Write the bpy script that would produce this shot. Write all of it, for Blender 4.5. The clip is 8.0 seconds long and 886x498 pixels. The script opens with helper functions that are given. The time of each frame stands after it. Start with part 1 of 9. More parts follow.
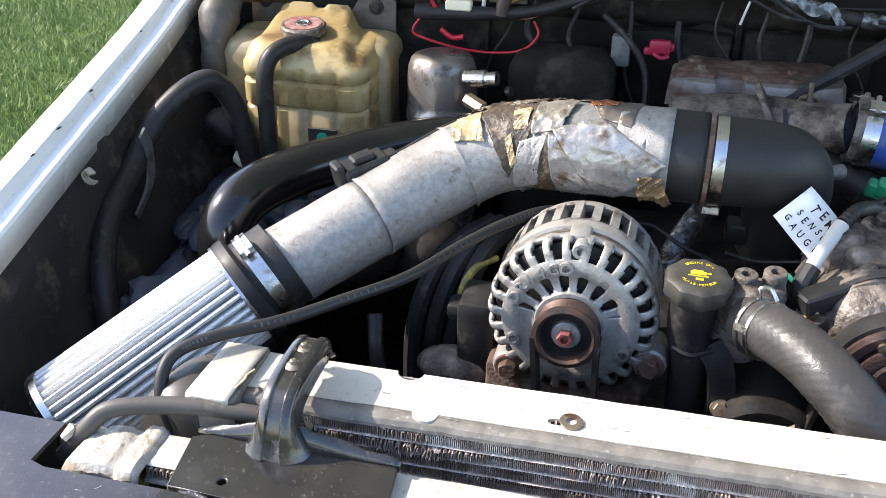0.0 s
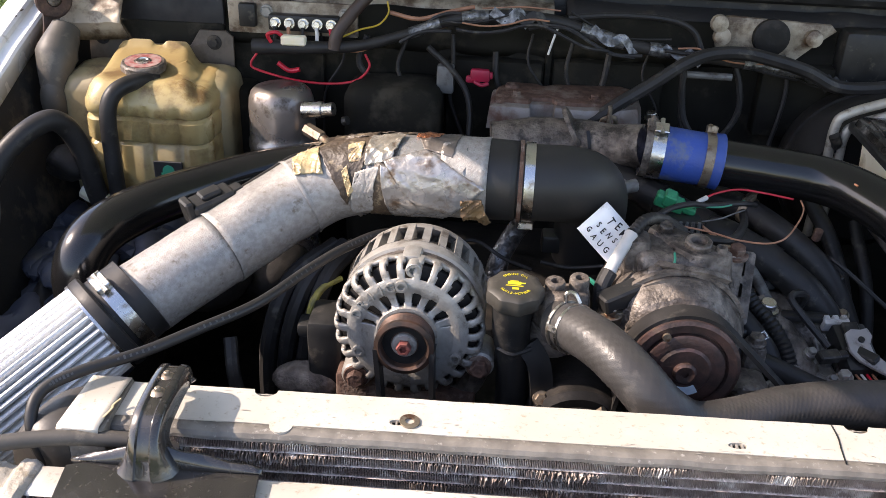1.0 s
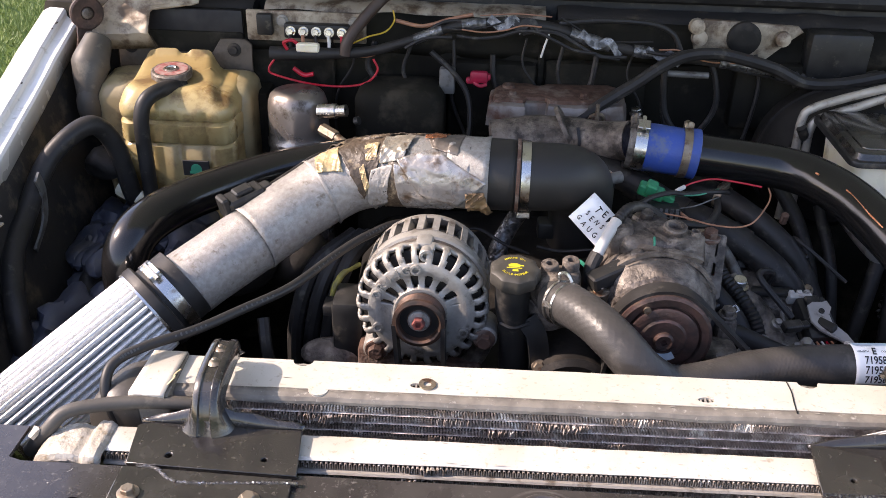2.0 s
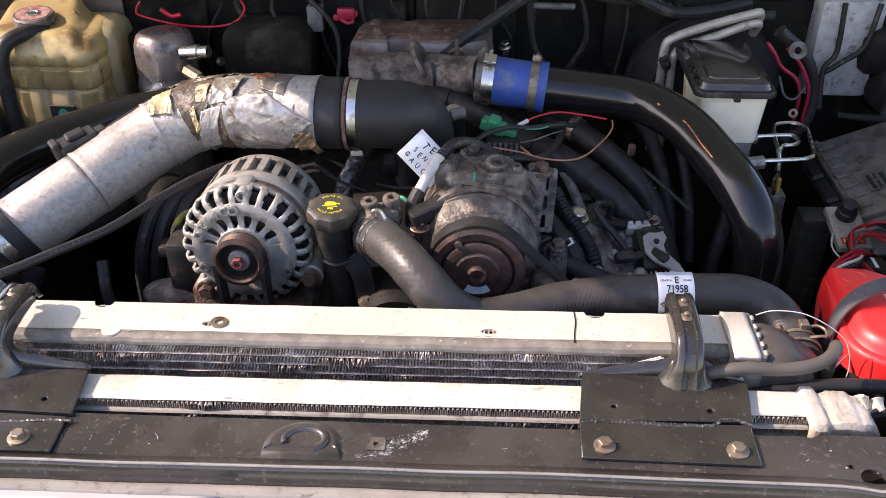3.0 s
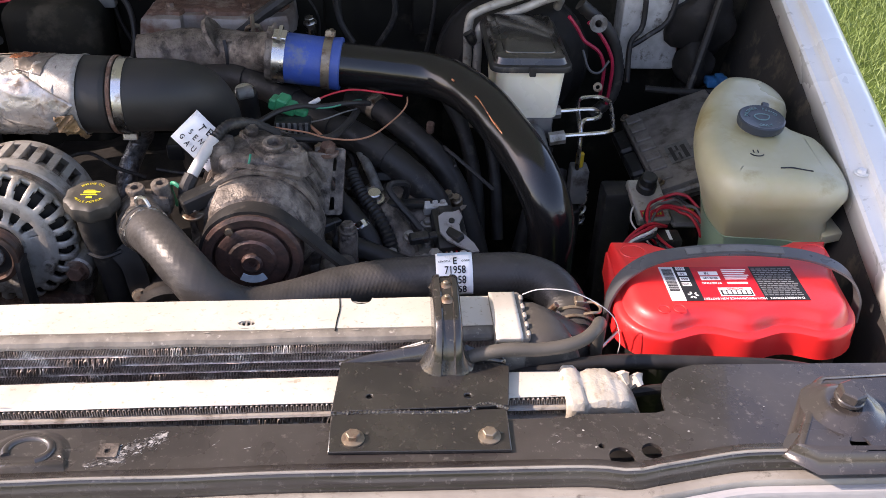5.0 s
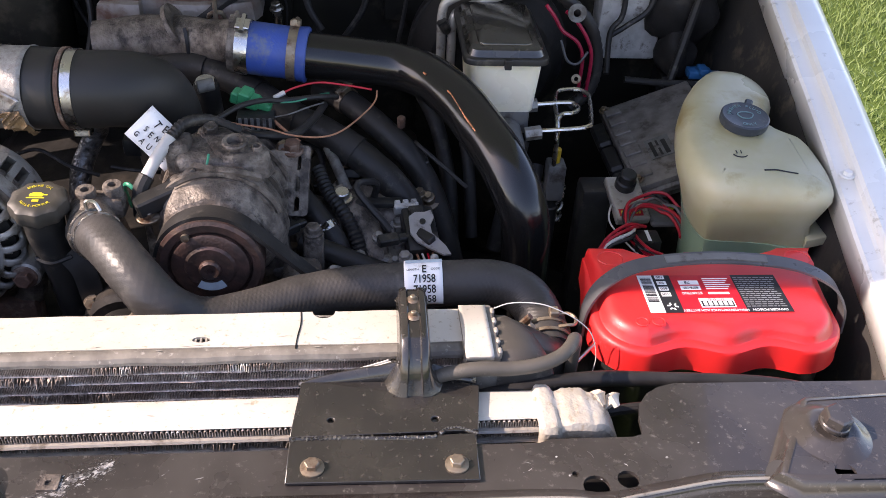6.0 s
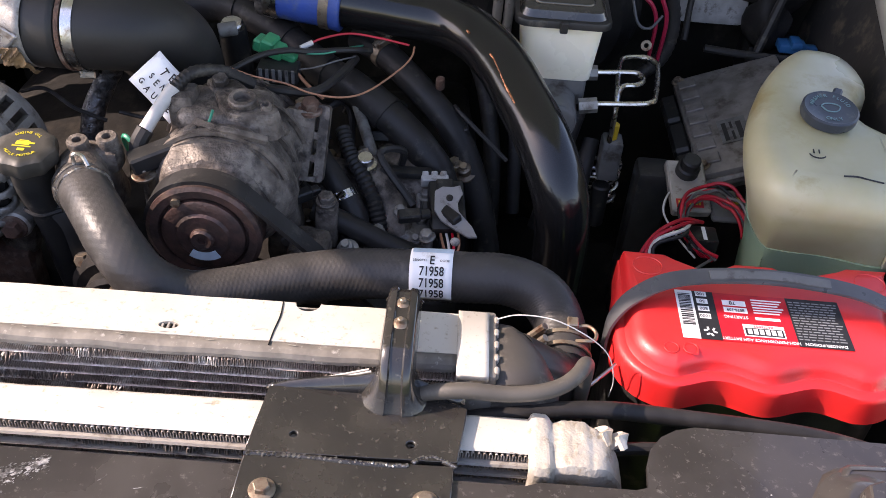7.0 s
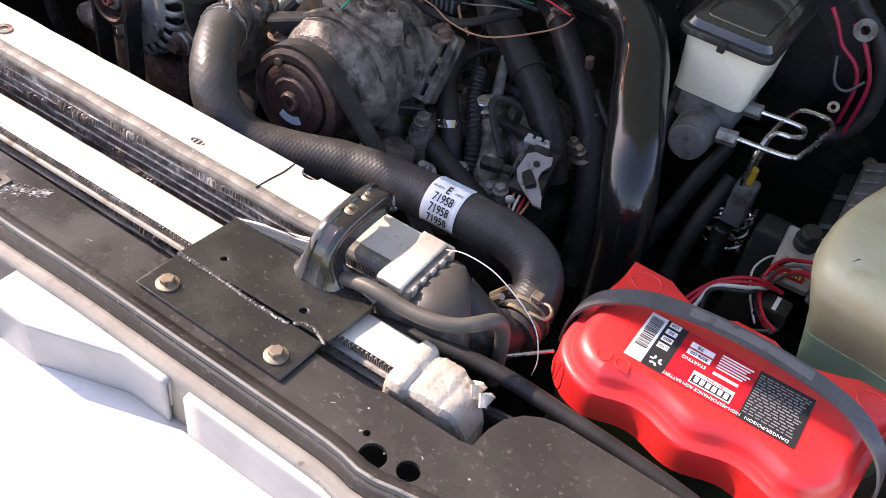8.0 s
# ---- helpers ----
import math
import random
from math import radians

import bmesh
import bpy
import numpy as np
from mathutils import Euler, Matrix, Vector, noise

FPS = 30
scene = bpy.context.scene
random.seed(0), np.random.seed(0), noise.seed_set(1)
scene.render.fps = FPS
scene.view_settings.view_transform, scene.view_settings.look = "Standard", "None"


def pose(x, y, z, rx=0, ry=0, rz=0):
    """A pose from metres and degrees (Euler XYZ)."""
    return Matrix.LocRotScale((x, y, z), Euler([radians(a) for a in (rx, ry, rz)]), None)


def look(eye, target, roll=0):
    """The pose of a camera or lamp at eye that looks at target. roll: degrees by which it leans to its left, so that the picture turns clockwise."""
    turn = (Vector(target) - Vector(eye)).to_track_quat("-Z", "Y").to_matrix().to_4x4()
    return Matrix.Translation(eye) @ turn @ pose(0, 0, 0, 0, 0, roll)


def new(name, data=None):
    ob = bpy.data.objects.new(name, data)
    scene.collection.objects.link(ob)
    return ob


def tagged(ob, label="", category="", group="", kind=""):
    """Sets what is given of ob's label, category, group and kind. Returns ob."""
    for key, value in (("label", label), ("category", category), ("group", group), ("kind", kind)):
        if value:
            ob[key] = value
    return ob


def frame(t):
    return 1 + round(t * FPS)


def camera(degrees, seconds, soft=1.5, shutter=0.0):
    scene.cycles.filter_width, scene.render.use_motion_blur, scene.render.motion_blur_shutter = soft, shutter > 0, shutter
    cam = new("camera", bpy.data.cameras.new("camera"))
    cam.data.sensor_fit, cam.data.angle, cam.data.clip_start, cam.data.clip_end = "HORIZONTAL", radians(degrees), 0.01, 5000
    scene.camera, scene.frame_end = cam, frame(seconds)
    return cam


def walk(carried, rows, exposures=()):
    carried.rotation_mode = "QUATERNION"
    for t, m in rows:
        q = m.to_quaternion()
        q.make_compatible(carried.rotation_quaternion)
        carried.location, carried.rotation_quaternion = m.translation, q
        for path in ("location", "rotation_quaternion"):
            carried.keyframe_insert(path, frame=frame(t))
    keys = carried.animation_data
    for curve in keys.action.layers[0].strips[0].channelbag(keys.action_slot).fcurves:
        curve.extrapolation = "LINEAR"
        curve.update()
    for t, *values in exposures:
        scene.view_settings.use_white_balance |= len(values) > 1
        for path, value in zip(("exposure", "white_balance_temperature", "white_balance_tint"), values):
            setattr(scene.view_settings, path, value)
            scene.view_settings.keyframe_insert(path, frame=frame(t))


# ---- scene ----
cam = camera(52.1, 8.0, 0.7)
PATH = [
    (0, (0.182, 0.022, 0.791), (-0.237, 1.725, -0.171), 0.4),
    (0.2, (0.199, 0.022, 0.797), (-0.138, 1.756, -0.140), 0.2),
    (0.5, (0.207, 0.005, 0.803), (-0.056, 1.74, -0.157), 1.2),
    (0.7, (0.206, -0.010, 0.825), (0.005, 1.718, -0.162), 1.3),
    (1, (0.205, -0.046, 0.848), (0.103, 1.713, -0.099), 2.1),
    (1.2, (0.197, -0.064, 0.865), (0.124, 1.696, -0.081), 2.7),
    (2.3, (0.199, -0.171, 0.91), (0.062, 1.568, -0.069), -0.3),
    (2.5, (0.25, -0.175, 0.912), (0.039, 1.563, -0.056), -1.5),
    (2.8, (0.344, -0.160, 0.918), (0.210, 1.522, -0.156), -0.6),
    (3, (0.397, -0.148, 0.914), (0.297, 1.524, -0.179), -0.2),
    (3.3, (0.458, -0.142, 0.908), (0.401, 1.513, -0.214), 1.0),
    (3.5, (0.471, -0.135, 0.905), (0.451, 1.516, -0.225), 1.8),
    (4, (0.498, -0.123, 0.906), (0.538, 1.529, -0.221), 1.6),
    (4.3, (0.504, -0.115, 0.906), (0.588, 1.526, -0.234), 2.8),
    (4.5, (0.504, -0.117, 0.9), (0.621, 1.533, -0.225), 3.0),
    (4.8, (0.513, -0.113, 0.899), (0.644, 1.534, -0.229), 2.7),
    (5, (0.519, -0.114, 0.9), (0.645, 1.532, -0.229), 2.2),
    (5.2, (0.525, -0.11, 0.902), (0.661, 1.524, -0.243), 2.2),
    (6.3, (0.539, -0.038, 0.9), (0.714, 1.569, -0.278), 3.5),
    (6.5, (0.547, -0.02, 0.891), (0.641, 1.58, -0.305), 2.2),
    (6.8, (0.563, 0.023, 0.883), (0.627, 1.563, -0.391), 2.9),
    (7, (0.601, 0.043, 0.887), (0.583, 1.563, -0.413), 4.2),
    (7.3, (0.704, 0.069, 0.881), (0.476, 1.595, -0.393), 8.6),
    (7.5, (0.763, 0.076, 0.884), (0.379, 1.539, -0.424), 11.0),
    (7.8, (0.836, 0.072, 0.886), (0.274, 1.447, -0.452), 12.4),
    (8, (0.868, 0.065, 0.88), (0.194, 1.381, -0.467), 10.5),
]
walk(cam, [(t, look(eye, target, roll)) for t, eye, target, roll in PATH],
     [(0, 1.78, 6500, 14), (0.2, 1.64, 6650, 15), (0.5, 1.60, 6950, 18), (1.2, 1.54, 7100, 22), (2.5, 1.58, 7200, 26), (3.5, 1.53, 7200, 27), (4.5, 1.57, 7200, 27), (7.0, 1.62, 7200, 27), (7.5, 1.74, 7150, 27), (8, 1.74, 7150, 27)])

# ---------- daylight ----------
SUN_DIR = Vector((-0.785, -0.025, 0.62)).normalized()
world = bpy.data.worlds.new("sky")
scene.world = world
world.use_nodes = True
sky = world.node_tree.nodes.new("ShaderNodeTexSky")
sky.sky_type, sky.sun_disc = "NISHITA", False
sky.sun_elevation = math.asin(SUN_DIR.z)
sky.sun_rotation = math.atan2(SUN_DIR.x, SUN_DIR.y)
bg = world.node_tree.nodes["Background"]
bg.inputs["Strength"].default_value = 0.15
world.node_tree.links.new(sky.outputs["Color"], bg.inputs["Color"])
sun = new("sun", bpy.data.lights.new("sun", "SUN"))
sun.data.energy, sun.data.angle, sun.data.color = 2.9, radians(0.5), (1.0, 0.93, 0.82)
sun.matrix_world = look(SUN_DIR * 20, (0, 0, 0))

# ---------- materials ----------
def mat(name, col, rough=0.5, metal=0.0, col2=None, scale=60.0, amt=0.5, dirt=None, dirt_amt=0.45, dirt_scale=14.0,
        bump=0.1, bscale=300.0, coat=0.0, weave=0.0, sss=0.0, rvar=0.12, spec=0.5, spread=0.12):
    m = bpy.data.materials.new(name)
    m.use_nodes = True
    nt = m.node_tree
    N, L = nt.nodes, nt.links
    b = N["Principled BSDF"]
    tc = N.new("ShaderNodeTexCoord")
    n1 = N.new("ShaderNodeTexNoise")
    n1.inputs["Scale"].default_value, n1.inputs["Detail"].default_value = scale, 5
    L.new(tc.outputs["Object"], n1.inputs["Vector"])
    ramp = N.new("ShaderNodeMapRange")
    ramp.inputs["From Min"].default_value, ramp.inputs["From Max"].default_value = 0.5 - spread, 0.5 + spread
    ramp.inputs["To Max"].default_value = amt
    L.new(n1.outputs["Fac"], ramp.inputs["Value"])
    mix = N.new("ShaderNodeMix")
    mix.data_type = "RGBA"
    c2 = col2 or tuple(c * 0.6 for c in col)
    mix.inputs["A"].default_value, mix.inputs["B"].default_value = (*col, 1), (*c2, 1)
    L.new(ramp.outputs["Result"], mix.inputs["Factor"])
    out = mix.outputs["Result"]
    if dirt:
        n2 = N.new("ShaderNodeTexNoise")
        n2.inputs["Scale"].default_value, n2.inputs["Detail"].default_value, n2.inputs["Roughness"].default_value = dirt_scale, 8, 0.65
        L.new(tc.outputs["Object"], n2.inputs["Vector"])
        r2 = N.new("ShaderNodeMapRange")
        r2.inputs["From Min"].default_value, r2.inputs["From Max"].default_value = 0.62 - 0.35 * dirt_amt, 0.72 - 0.25 * dirt_amt
        L.new(n2.outputs["Fac"], r2.inputs["Value"])
        mx = N.new("ShaderNodeMix")
        mx.data_type = "RGBA"
        L.new(r2.outputs["Result"], mx.inputs["Factor"])
        L.new(out, mx.inputs["A"])
        mx.inputs["B"].default_value = (*dirt, 1)
        out = mx.outputs["Result"]
    L.new(out, b.inputs["Base Color"])
    rr = N.new("ShaderNodeMapRange")
    rr.inputs["From Min"].default_value, rr.inputs["From Max"].default_value = 0.3, 0.7
    rr.inputs["To Min"].default_value, rr.inputs["To Max"].default_value = max(0.02, rough - rvar), min(1.0, rough + rvar)
    L.new(n1.outputs["Fac"], rr.inputs["Value"])
    L.new(rr.outputs["Result"], b.inputs["Roughness"])
    b.inputs["Metallic"].default_value = metal
    b.inputs["Specular IOR Level"].default_value = spec
    b.inputs["Coat Weight"].default_value = coat
    b.inputs["Coat Roughness"].default_value = 0.06
    if sss:
        b.inputs["Subsurface Weight"].default_value = sss
        b.inputs["Subsurface Radius"].default_value = (1.0, 0.8, 0.4)
        b.inputs["Subsurface Scale"].default_value = 0.012
    if bump:
        nb = N.new("ShaderNodeTexNoise")
        nb.inputs["Scale"].default_value, nb.inputs["Detail"].default_value = bscale, 3
        L.new(tc.outputs["Object"], nb.inputs["Vector"])
        height = nb.outputs["Fac"]
        if weave:
            ck = N.new("ShaderNodeTexChecker")
            ck.inputs["Scale"].default_value = weave
            L.new(tc.outputs["Object"], ck.inputs["Vector"])
            ad = N.new("ShaderNodeMath")
            ad.operation = "ADD"
            L.new(ck.outputs["Fac"], ad.inputs[0])
            L.new(nb.outputs["Fac"], ad.inputs[1])
            height = ad.outputs[0]
        bp = N.new("ShaderNodeBump")
        bp.inputs["Strength"].default_value, bp.inputs["Distance"].default_value = bump, 0.0025
        L.new(height, bp.inputs["Height"])
        L.new(bp.outputs["Normal"], b.inputs["Normal"])
    return m


WHITE = mat("white_paint", (0.78, 0.775, 0.755), 0.3, col2=(0.71, 0.70, 0.675), scale=9, dirt=(0.45, 0.43, 0.38), dirt_amt=0.04, dirt_scale=40, coat=0.4, bump=0.03)
CREAM = mat("dirty_cream_paint", (0.135, 0.105, 0.08), 0.6, col2=(0.10, 0.075, 0.05), scale=20, amt=0.8, dirt=(0.07, 0.055, 0.04), dirt_amt=0.6, dirt_scale=20, bump=0.1, bscale=90)
TANPAINT = mat("stained_tan_paint", (0.40, 0.345, 0.265), 0.5, col2=(0.28, 0.225, 0.16), scale=25, amt=0.85, dirt=(0.10, 0.065, 0.040), dirt_amt=0.46, dirt_scale=30, bump=0.08, bscale=90)
INNER = mat("dusty_black_sheet", (0.026, 0.025, 0.025), 0.8, col2=(0.046, 0.041, 0.036), scale=9, amt=0.8, dirt=(0.105, 0.084, 0.062), dirt_amt=0.2, dirt_scale=16, bump=0.3, bscale=90, spec=0.2)
FIREWALL = mat("dusty_insulation", (0.011, 0.0102, 0.0085), 0.85, col2=(0.022, 0.0205, 0.0155), scale=12, amt=0.85, dirt=(0.046, 0.040, 0.030), dirt_amt=0.22, dirt_scale=14, bump=0.3, bscale=60, spec=0.12)
SUPPORT = mat("satin_black_panel", (0.029, 0.025, 0.0235), 0.27, col2=(0.048, 0.042, 0.038), scale=16, amt=0.9, dirt=(0.11, 0.10, 0.09), dirt_amt=0.10, dirt_scale=190, bump=0.08, bscale=110, coat=0.5)
LIPPALE = mat("pale_grey_lip", (0.28, 0.265, 0.235), 0.5, col2=(0.20, 0.185, 0.165), scale=24, amt=0.8, dirt=(0.12, 0.105, 0.09), dirt_amt=0.12, dirt_scale=90, bump=0.15, bscale=160)
PANEL_WORN = mat("worn_black_panel", (0.040, 0.037, 0.034), 0.42, col2=(0.09, 0.085, 0.08), scale=60, amt=0.7, dirt=(0.40, 0.39, 0.375), dirt_amt=0.46, dirt_scale=160, bump=0.10, bscale=140)
BRACKET = mat("gloss_black_paint", (0.020, 0.0182, 0.017), 0.22, col2=(0.030, 0.027, 0.023), scale=34, amt=0.85, dirt=(0.075, 0.068, 0.058), dirt_amt=0.06, dirt_scale=220, bump=0.10, bscale=90, coat=0.6)
WELD = mat("weld_bead", (0.42, 0.40, 0.38), 0.30, 0.9, col2=(0.05, 0.046, 0.042), scale=160, amt=0.9, bump=0.3, bscale=400)
ALU = mat("bare_aluminium", (0.61, 0.575, 0.51), 0.45, 0.2, col2=(0.52, 0.48, 0.40), scale=14, amt=0.85, dirt=(0.40, 0.345, 0.255), dirt_amt=0.13, dirt_scale=190, bump=0.08, bscale=160)
ALU_DULL = mat("dull_aluminium", (0.46, 0.43, 0.38), 0.5, 0.4, col2=(0.32, 0.29, 0.25), scale=40, amt=0.7, dirt=(0.16, 0.13, 0.10), dirt_amt=0.22, dirt_scale=60, bump=0.12, bscale=160)
CAST = mat("cast_aluminium", (0.36, 0.345, 0.315), 0.5, 0.4, col2=(0.25, 0.235, 0.21), scale=70, amt=0.7, dirt=(0.12, 0.10, 0.08), dirt_amt=0.20, dirt_scale=45, bump=0.22, bscale=480)
CAST_OLD = mat("grimy_cast_metal", (0.205, 0.175, 0.148), 0.52, 0.2, col2=(0.088, 0.072, 0.060), scale=60, amt=0.95, dirt=(0.040, 0.033, 0.029), dirt_amt=0.36, dirt_scale=48, bump=0.7, bscale=260, spec=0.4)
CORE = mat("dark_fin_metal", (0.62, 0.53, 0.46), 0.55, 0.0, col2=(0.36, 0.295, 0.25), scale=300, amt=0.95, dirt=(0.85, 0.78, 0.70), dirt_amt=0.24, dirt_scale=160, bump=0.05)
FIN = mat("fin_edge_metal", (0.60, 0.50, 0.40), 0.5, 0.1, col2=(0.26, 0.21, 0.165), scale=90, amt=0.9, dirt=(0.97, 0.91, 0.84), dirt_amt=0.14, dirt_scale=75, bump=0.0)
FINDARK = mat("dusty_fin_metal", (0.46, 0.375, 0.315), 0.55, 0.0, col2=(0.22, 0.17, 0.14), scale=90, amt=0.9, dirt=(0.95, 0.90, 0.83), dirt_amt=0.26, dirt_scale=42, bump=0.0)
DARK = mat("oily_black_metal", (0.010, 0.0095, 0.009), 0.6, 0.1, col2=(0.020, 0.018, 0.017), scale=25, amt=0.8, dirt=(0.034, 0.029, 0.025), dirt_amt=0.25, dirt_scale=24, bump=0.3, bscale=110, spec=0.25)
RUBBER = mat("black_rubber", (0.018, 0.017, 0.0165), 0.48, col2=(0.030, 0.028, 0.027), scale=40, amt=0.7, dirt=(0.07, 0.064, 0.055), dirt_amt=0.14, dirt_scale=45, bump=0.06, bscale=360, spec=0.3)
HOSE = mat("ribbed_grey_rubber", (0.040, 0.0375, 0.035), 0.40, col2=(0.056, 0.052, 0.049), scale=45, amt=0.6, dirt=(0.10, 0.092, 0.080), dirt_amt=0.15, dirt_scale=22, bump=0.10, bscale=900, spec=0.35)
SILICONE = mat("black_silicone", (0.019, 0.0182, 0.0178), 0.46, col2=(0.027, 0.0255, 0.024), scale=9, amt=0.7, dirt=(0.042, 0.038, 0.033), dirt_amt=0.10, dirt_scale=9, bump=0.06, bscale=260, spec=0.4)
GLOSS = mat("gloss_black_powdercoat", (0.008, 0.008, 0.008), 0.17, col2=(0.012, 0.011, 0.011), scale=50, amt=0.5, rvar=0.05, coat=0.1, bump=0.05, bscale=90, spec=0.5)
PLASTIC = mat("black_plastic", (0.017, 0.017, 0.017), 0.42, col2=(0.030, 0.029, 0.027), scale=60, amt=0.6, dirt=(0.075, 0.066, 0.055), dirt_amt=0.15, dirt_scale=45, bump=0.06, bscale=450, spec=0.35)
GREYPLA = mat("grey_plastic", (0.14, 0.14, 0.135), 0.5, col2=(0.10, 0.10, 0.095), scale=60, dirt=(0.05, 0.042, 0.035), dirt_amt=0.28, dirt_scale=40)
MIDGREY = mat("pale_grey_plastic", (0.30, 0.29, 0.28), 0.5, col2=(0.24, 0.23, 0.22), scale=60, dirt=(0.12, 0.10, 0.085), dirt_amt=0.2, dirt_scale=60)
TANK = mat("yellowed_tank_plastic", (0.40, 0.315, 0.15), 0.36, col2=(0.29, 0.205, 0.085), scale=13, amt=0.95, dirt=(0.17, 0.105, 0.045), dirt_amt=0.33, dirt_scale=16, bump=0.05, bscale=60, sss=0.2)
TANK_BACK = mat("greyed_tank_plastic", (0.31, 0.255, 0.145), 0.4, col2=(0.22, 0.17, 0.09), scale=18, amt=0.9, dirt=(0.10, 0.075, 0.045), dirt_amt=0.35, dirt_scale=20, bump=0.06, bscale=60)
MILKY = mat("milky_white_plastic", (0.86, 0.80, 0.63), 0.35, col2=(0.80, 0.72, 0.52), scale=18, amt=0.7, dirt=(0.50, 0.40, 0.24), dirt_amt=0.08, dirt_scale=16, bump=0.05, sss=0.25)
WASHER = mat("aged_translucent_plastic", (0.49, 0.475, 0.345), 0.34, col2=(0.35, 0.32, 0.175), scale=7, amt=0.9, dirt=(0.30, 0.24, 0.11), dirt_amt=0.26, dirt_scale=9, bump=0.03, bscale=60, sss=0.25)
RED = mat("red_battery_plastic", (0.74, 0.022, 0.020), 0.42, col2=(0.66, 0.015, 0.016), scale=12, amt=0.6, bump=0.05, bscale=700, sss=0.1, coat=0.2, spec=0.7)
STRAP = mat("smoky_strap_plastic", (0.085, 0.085, 0.088), 0.35, col2=(0.055, 0.055, 0.057), scale=40, bump=0.05)
NAVY = mat("dark_navy_plastic", (0.030, 0.037, 0.050), 0.38, col2=(0.045, 0.053, 0.066), scale=40, amt=0.7, dirt=(0.10, 0.10, 0.10), dirt_amt=0.1, dirt_scale=60, bump=0.04)
DULLCAN = mat("brushed_dull_can", (0.33, 0.295, 0.27), 0.33, 0.75, col2=(0.22, 0.19, 0.17), scale=14, amt=0.8, dirt=(0.09, 0.07, 0.055), dirt_amt=0.22, dirt_scale=30, bump=0.08, bscale=240)
TEALINK = mat("teal_print", (0.12, 0.22, 0.24), 0.5, bump=0)
BLUE = mat("blue_silicone", (0.025, 0.075, 0.34), 0.46, col2=(0.035, 0.075, 0.25), scale=34, amt=0.7, dirt=(0.10, 0.13, 0.22), dirt_amt=0.22, dirt_scale=40, bump=0.25, bscale=350)
STEEL = mat("bright_steel", (0.62, 0.61, 0.59), 0.26, 1.0, col2=(0.5, 0.48, 0.45), scale=60, dirt=(0.25, 0.18, 0.12), dirt_amt=0.12, dirt_scale=60, bump=0.08)
ZINC = mat("zinc_steel", (0.30, 0.25, 0.19), 0.45, 0.7, col2=(0.20, 0.155, 0.11), scale=90, amt=0.8, dirt=(0.13, 0.07, 0.045), dirt_amt=0.3, dirt_scale=80, bump=0.1)
RUST = mat("rusty_steel", (0.125, 0.067, 0.046), 0.75, 0.2, col2=(0.072, 0.040, 0.030), scale=90, amt=0.9, dirt=(0.20, 0.15, 0.12), dirt_amt=0.28, dirt_scale=40, bump=0.5, bscale=300)
RUSTGREY = mat("heat_scaled_steel", (0.27, 0.245, 0.23), 0.5, 0.4, col2=(0.16, 0.125, 0.105), scale=24, amt=0.9, dirt=(0.12, 0.062, 0.045), dirt_amt=0.34, dirt_scale=22, bump=0.4, bscale=200)
WRAP = mat("silver_heat_wrap", (0.36, 0.345, 0.325), 0.40, 0.3, col2=(0.27, 0.25, 0.23), scale=190, amt=0.8, dirt=(0.17, 0.14, 0.11), dirt_amt=0.13, dirt_scale=85, bump=0.32, bscale=1300, weave=460)
TAPE = mat("silver_duct_tape", (0.35, 0.345, 0.34), 0.30, 0.55, col2=(0.24, 0.23, 0.22), scale=40, amt=0.7, dirt=(0.13, 0.095, 0.07), dirt_amt=0.28, dirt_scale=45, bump=0.35, bscale=120)
TORN = mat("brown_glue_foil", (0.075, 0.053, 0.036), 0.5, 0.0, col2=(0.030, 0.021, 0.015), scale=30, amt=0.95, dirt=(0.32, 0.25, 0.16), dirt_amt=0.16, dirt_scale=40, bump=0.9, bscale=110)
CREAMFOIL = mat("cream_foil", (0.52, 0.43, 0.26), 0.34, 0.15, col2=(0.42, 0.30, 0.15), scale=30, amt=0.8, dirt=(0.15, 0.09, 0.045), dirt_amt=0.28, dirt_scale=45, bump=0.8, bscale=110)
CREAMSILVER = mat("cream_silver_foil", (0.35, 0.32, 0.27), 0.30, 0.5, col2=(0.22, 0.19, 0.15), scale=40, amt=0.8, dirt=(0.14, 0.10, 0.07), dirt_amt=0.22, dirt_scale=60, bump=0.7, bscale=110)
DULLFOIL = mat("dull_brown_foil", (0.16, 0.14, 0.125), 0.42, 0.4, col2=(0.10, 0.08, 0.065), scale=40, amt=0.8, bump=0.5, bscale=90)
PAPERSCRAP = mat("brown_paper", (0.19, 0.12, 0.055), 0.6, col2=(0.10, 0.06, 0.03), scale=60, amt=0.9, bump=0.3)
COPPER = mat("copper_foil", (0.62, 0.24, 0.12), 0.30, 0.8, col2=(0.30, 0.13, 0.08), scale=60, amt=0.9, bump=0.9, bscale=120)
FILTERM = mat("grey_filter_media", (0.80, 0.80, 0.79), 0.5, 0.1, col2=(0.70, 0.70, 0.69), scale=150, amt=0.6, bump=0.4, bscale=900, weave=1400)
PAPER = mat("white_paper", (0.90, 0.90, 0.89), 0.6, col2=(0.84, 0.84, 0.84), scale=30, dirt=(0.6, 0.58, 0.53), dirt_amt=0.06, dirt_scale=40, bump=0.04)
BRASS = mat("scalded_brown_steel", (0.085, 0.048, 0.041), 0.5, 0.3, col2=(0.034, 0.023, 0.020), scale=70, amt=0.9, dirt=(0.11, 0.07, 0.05), dirt_amt=0.15, dirt_scale=50, bump=0.3)
REDRUST = mat("red_rust", (0.26, 0.075, 0.06), 0.6, 0.2, col2=(0.15, 0.05, 0.04), scale=120, amt=0.9, bump=0.2)
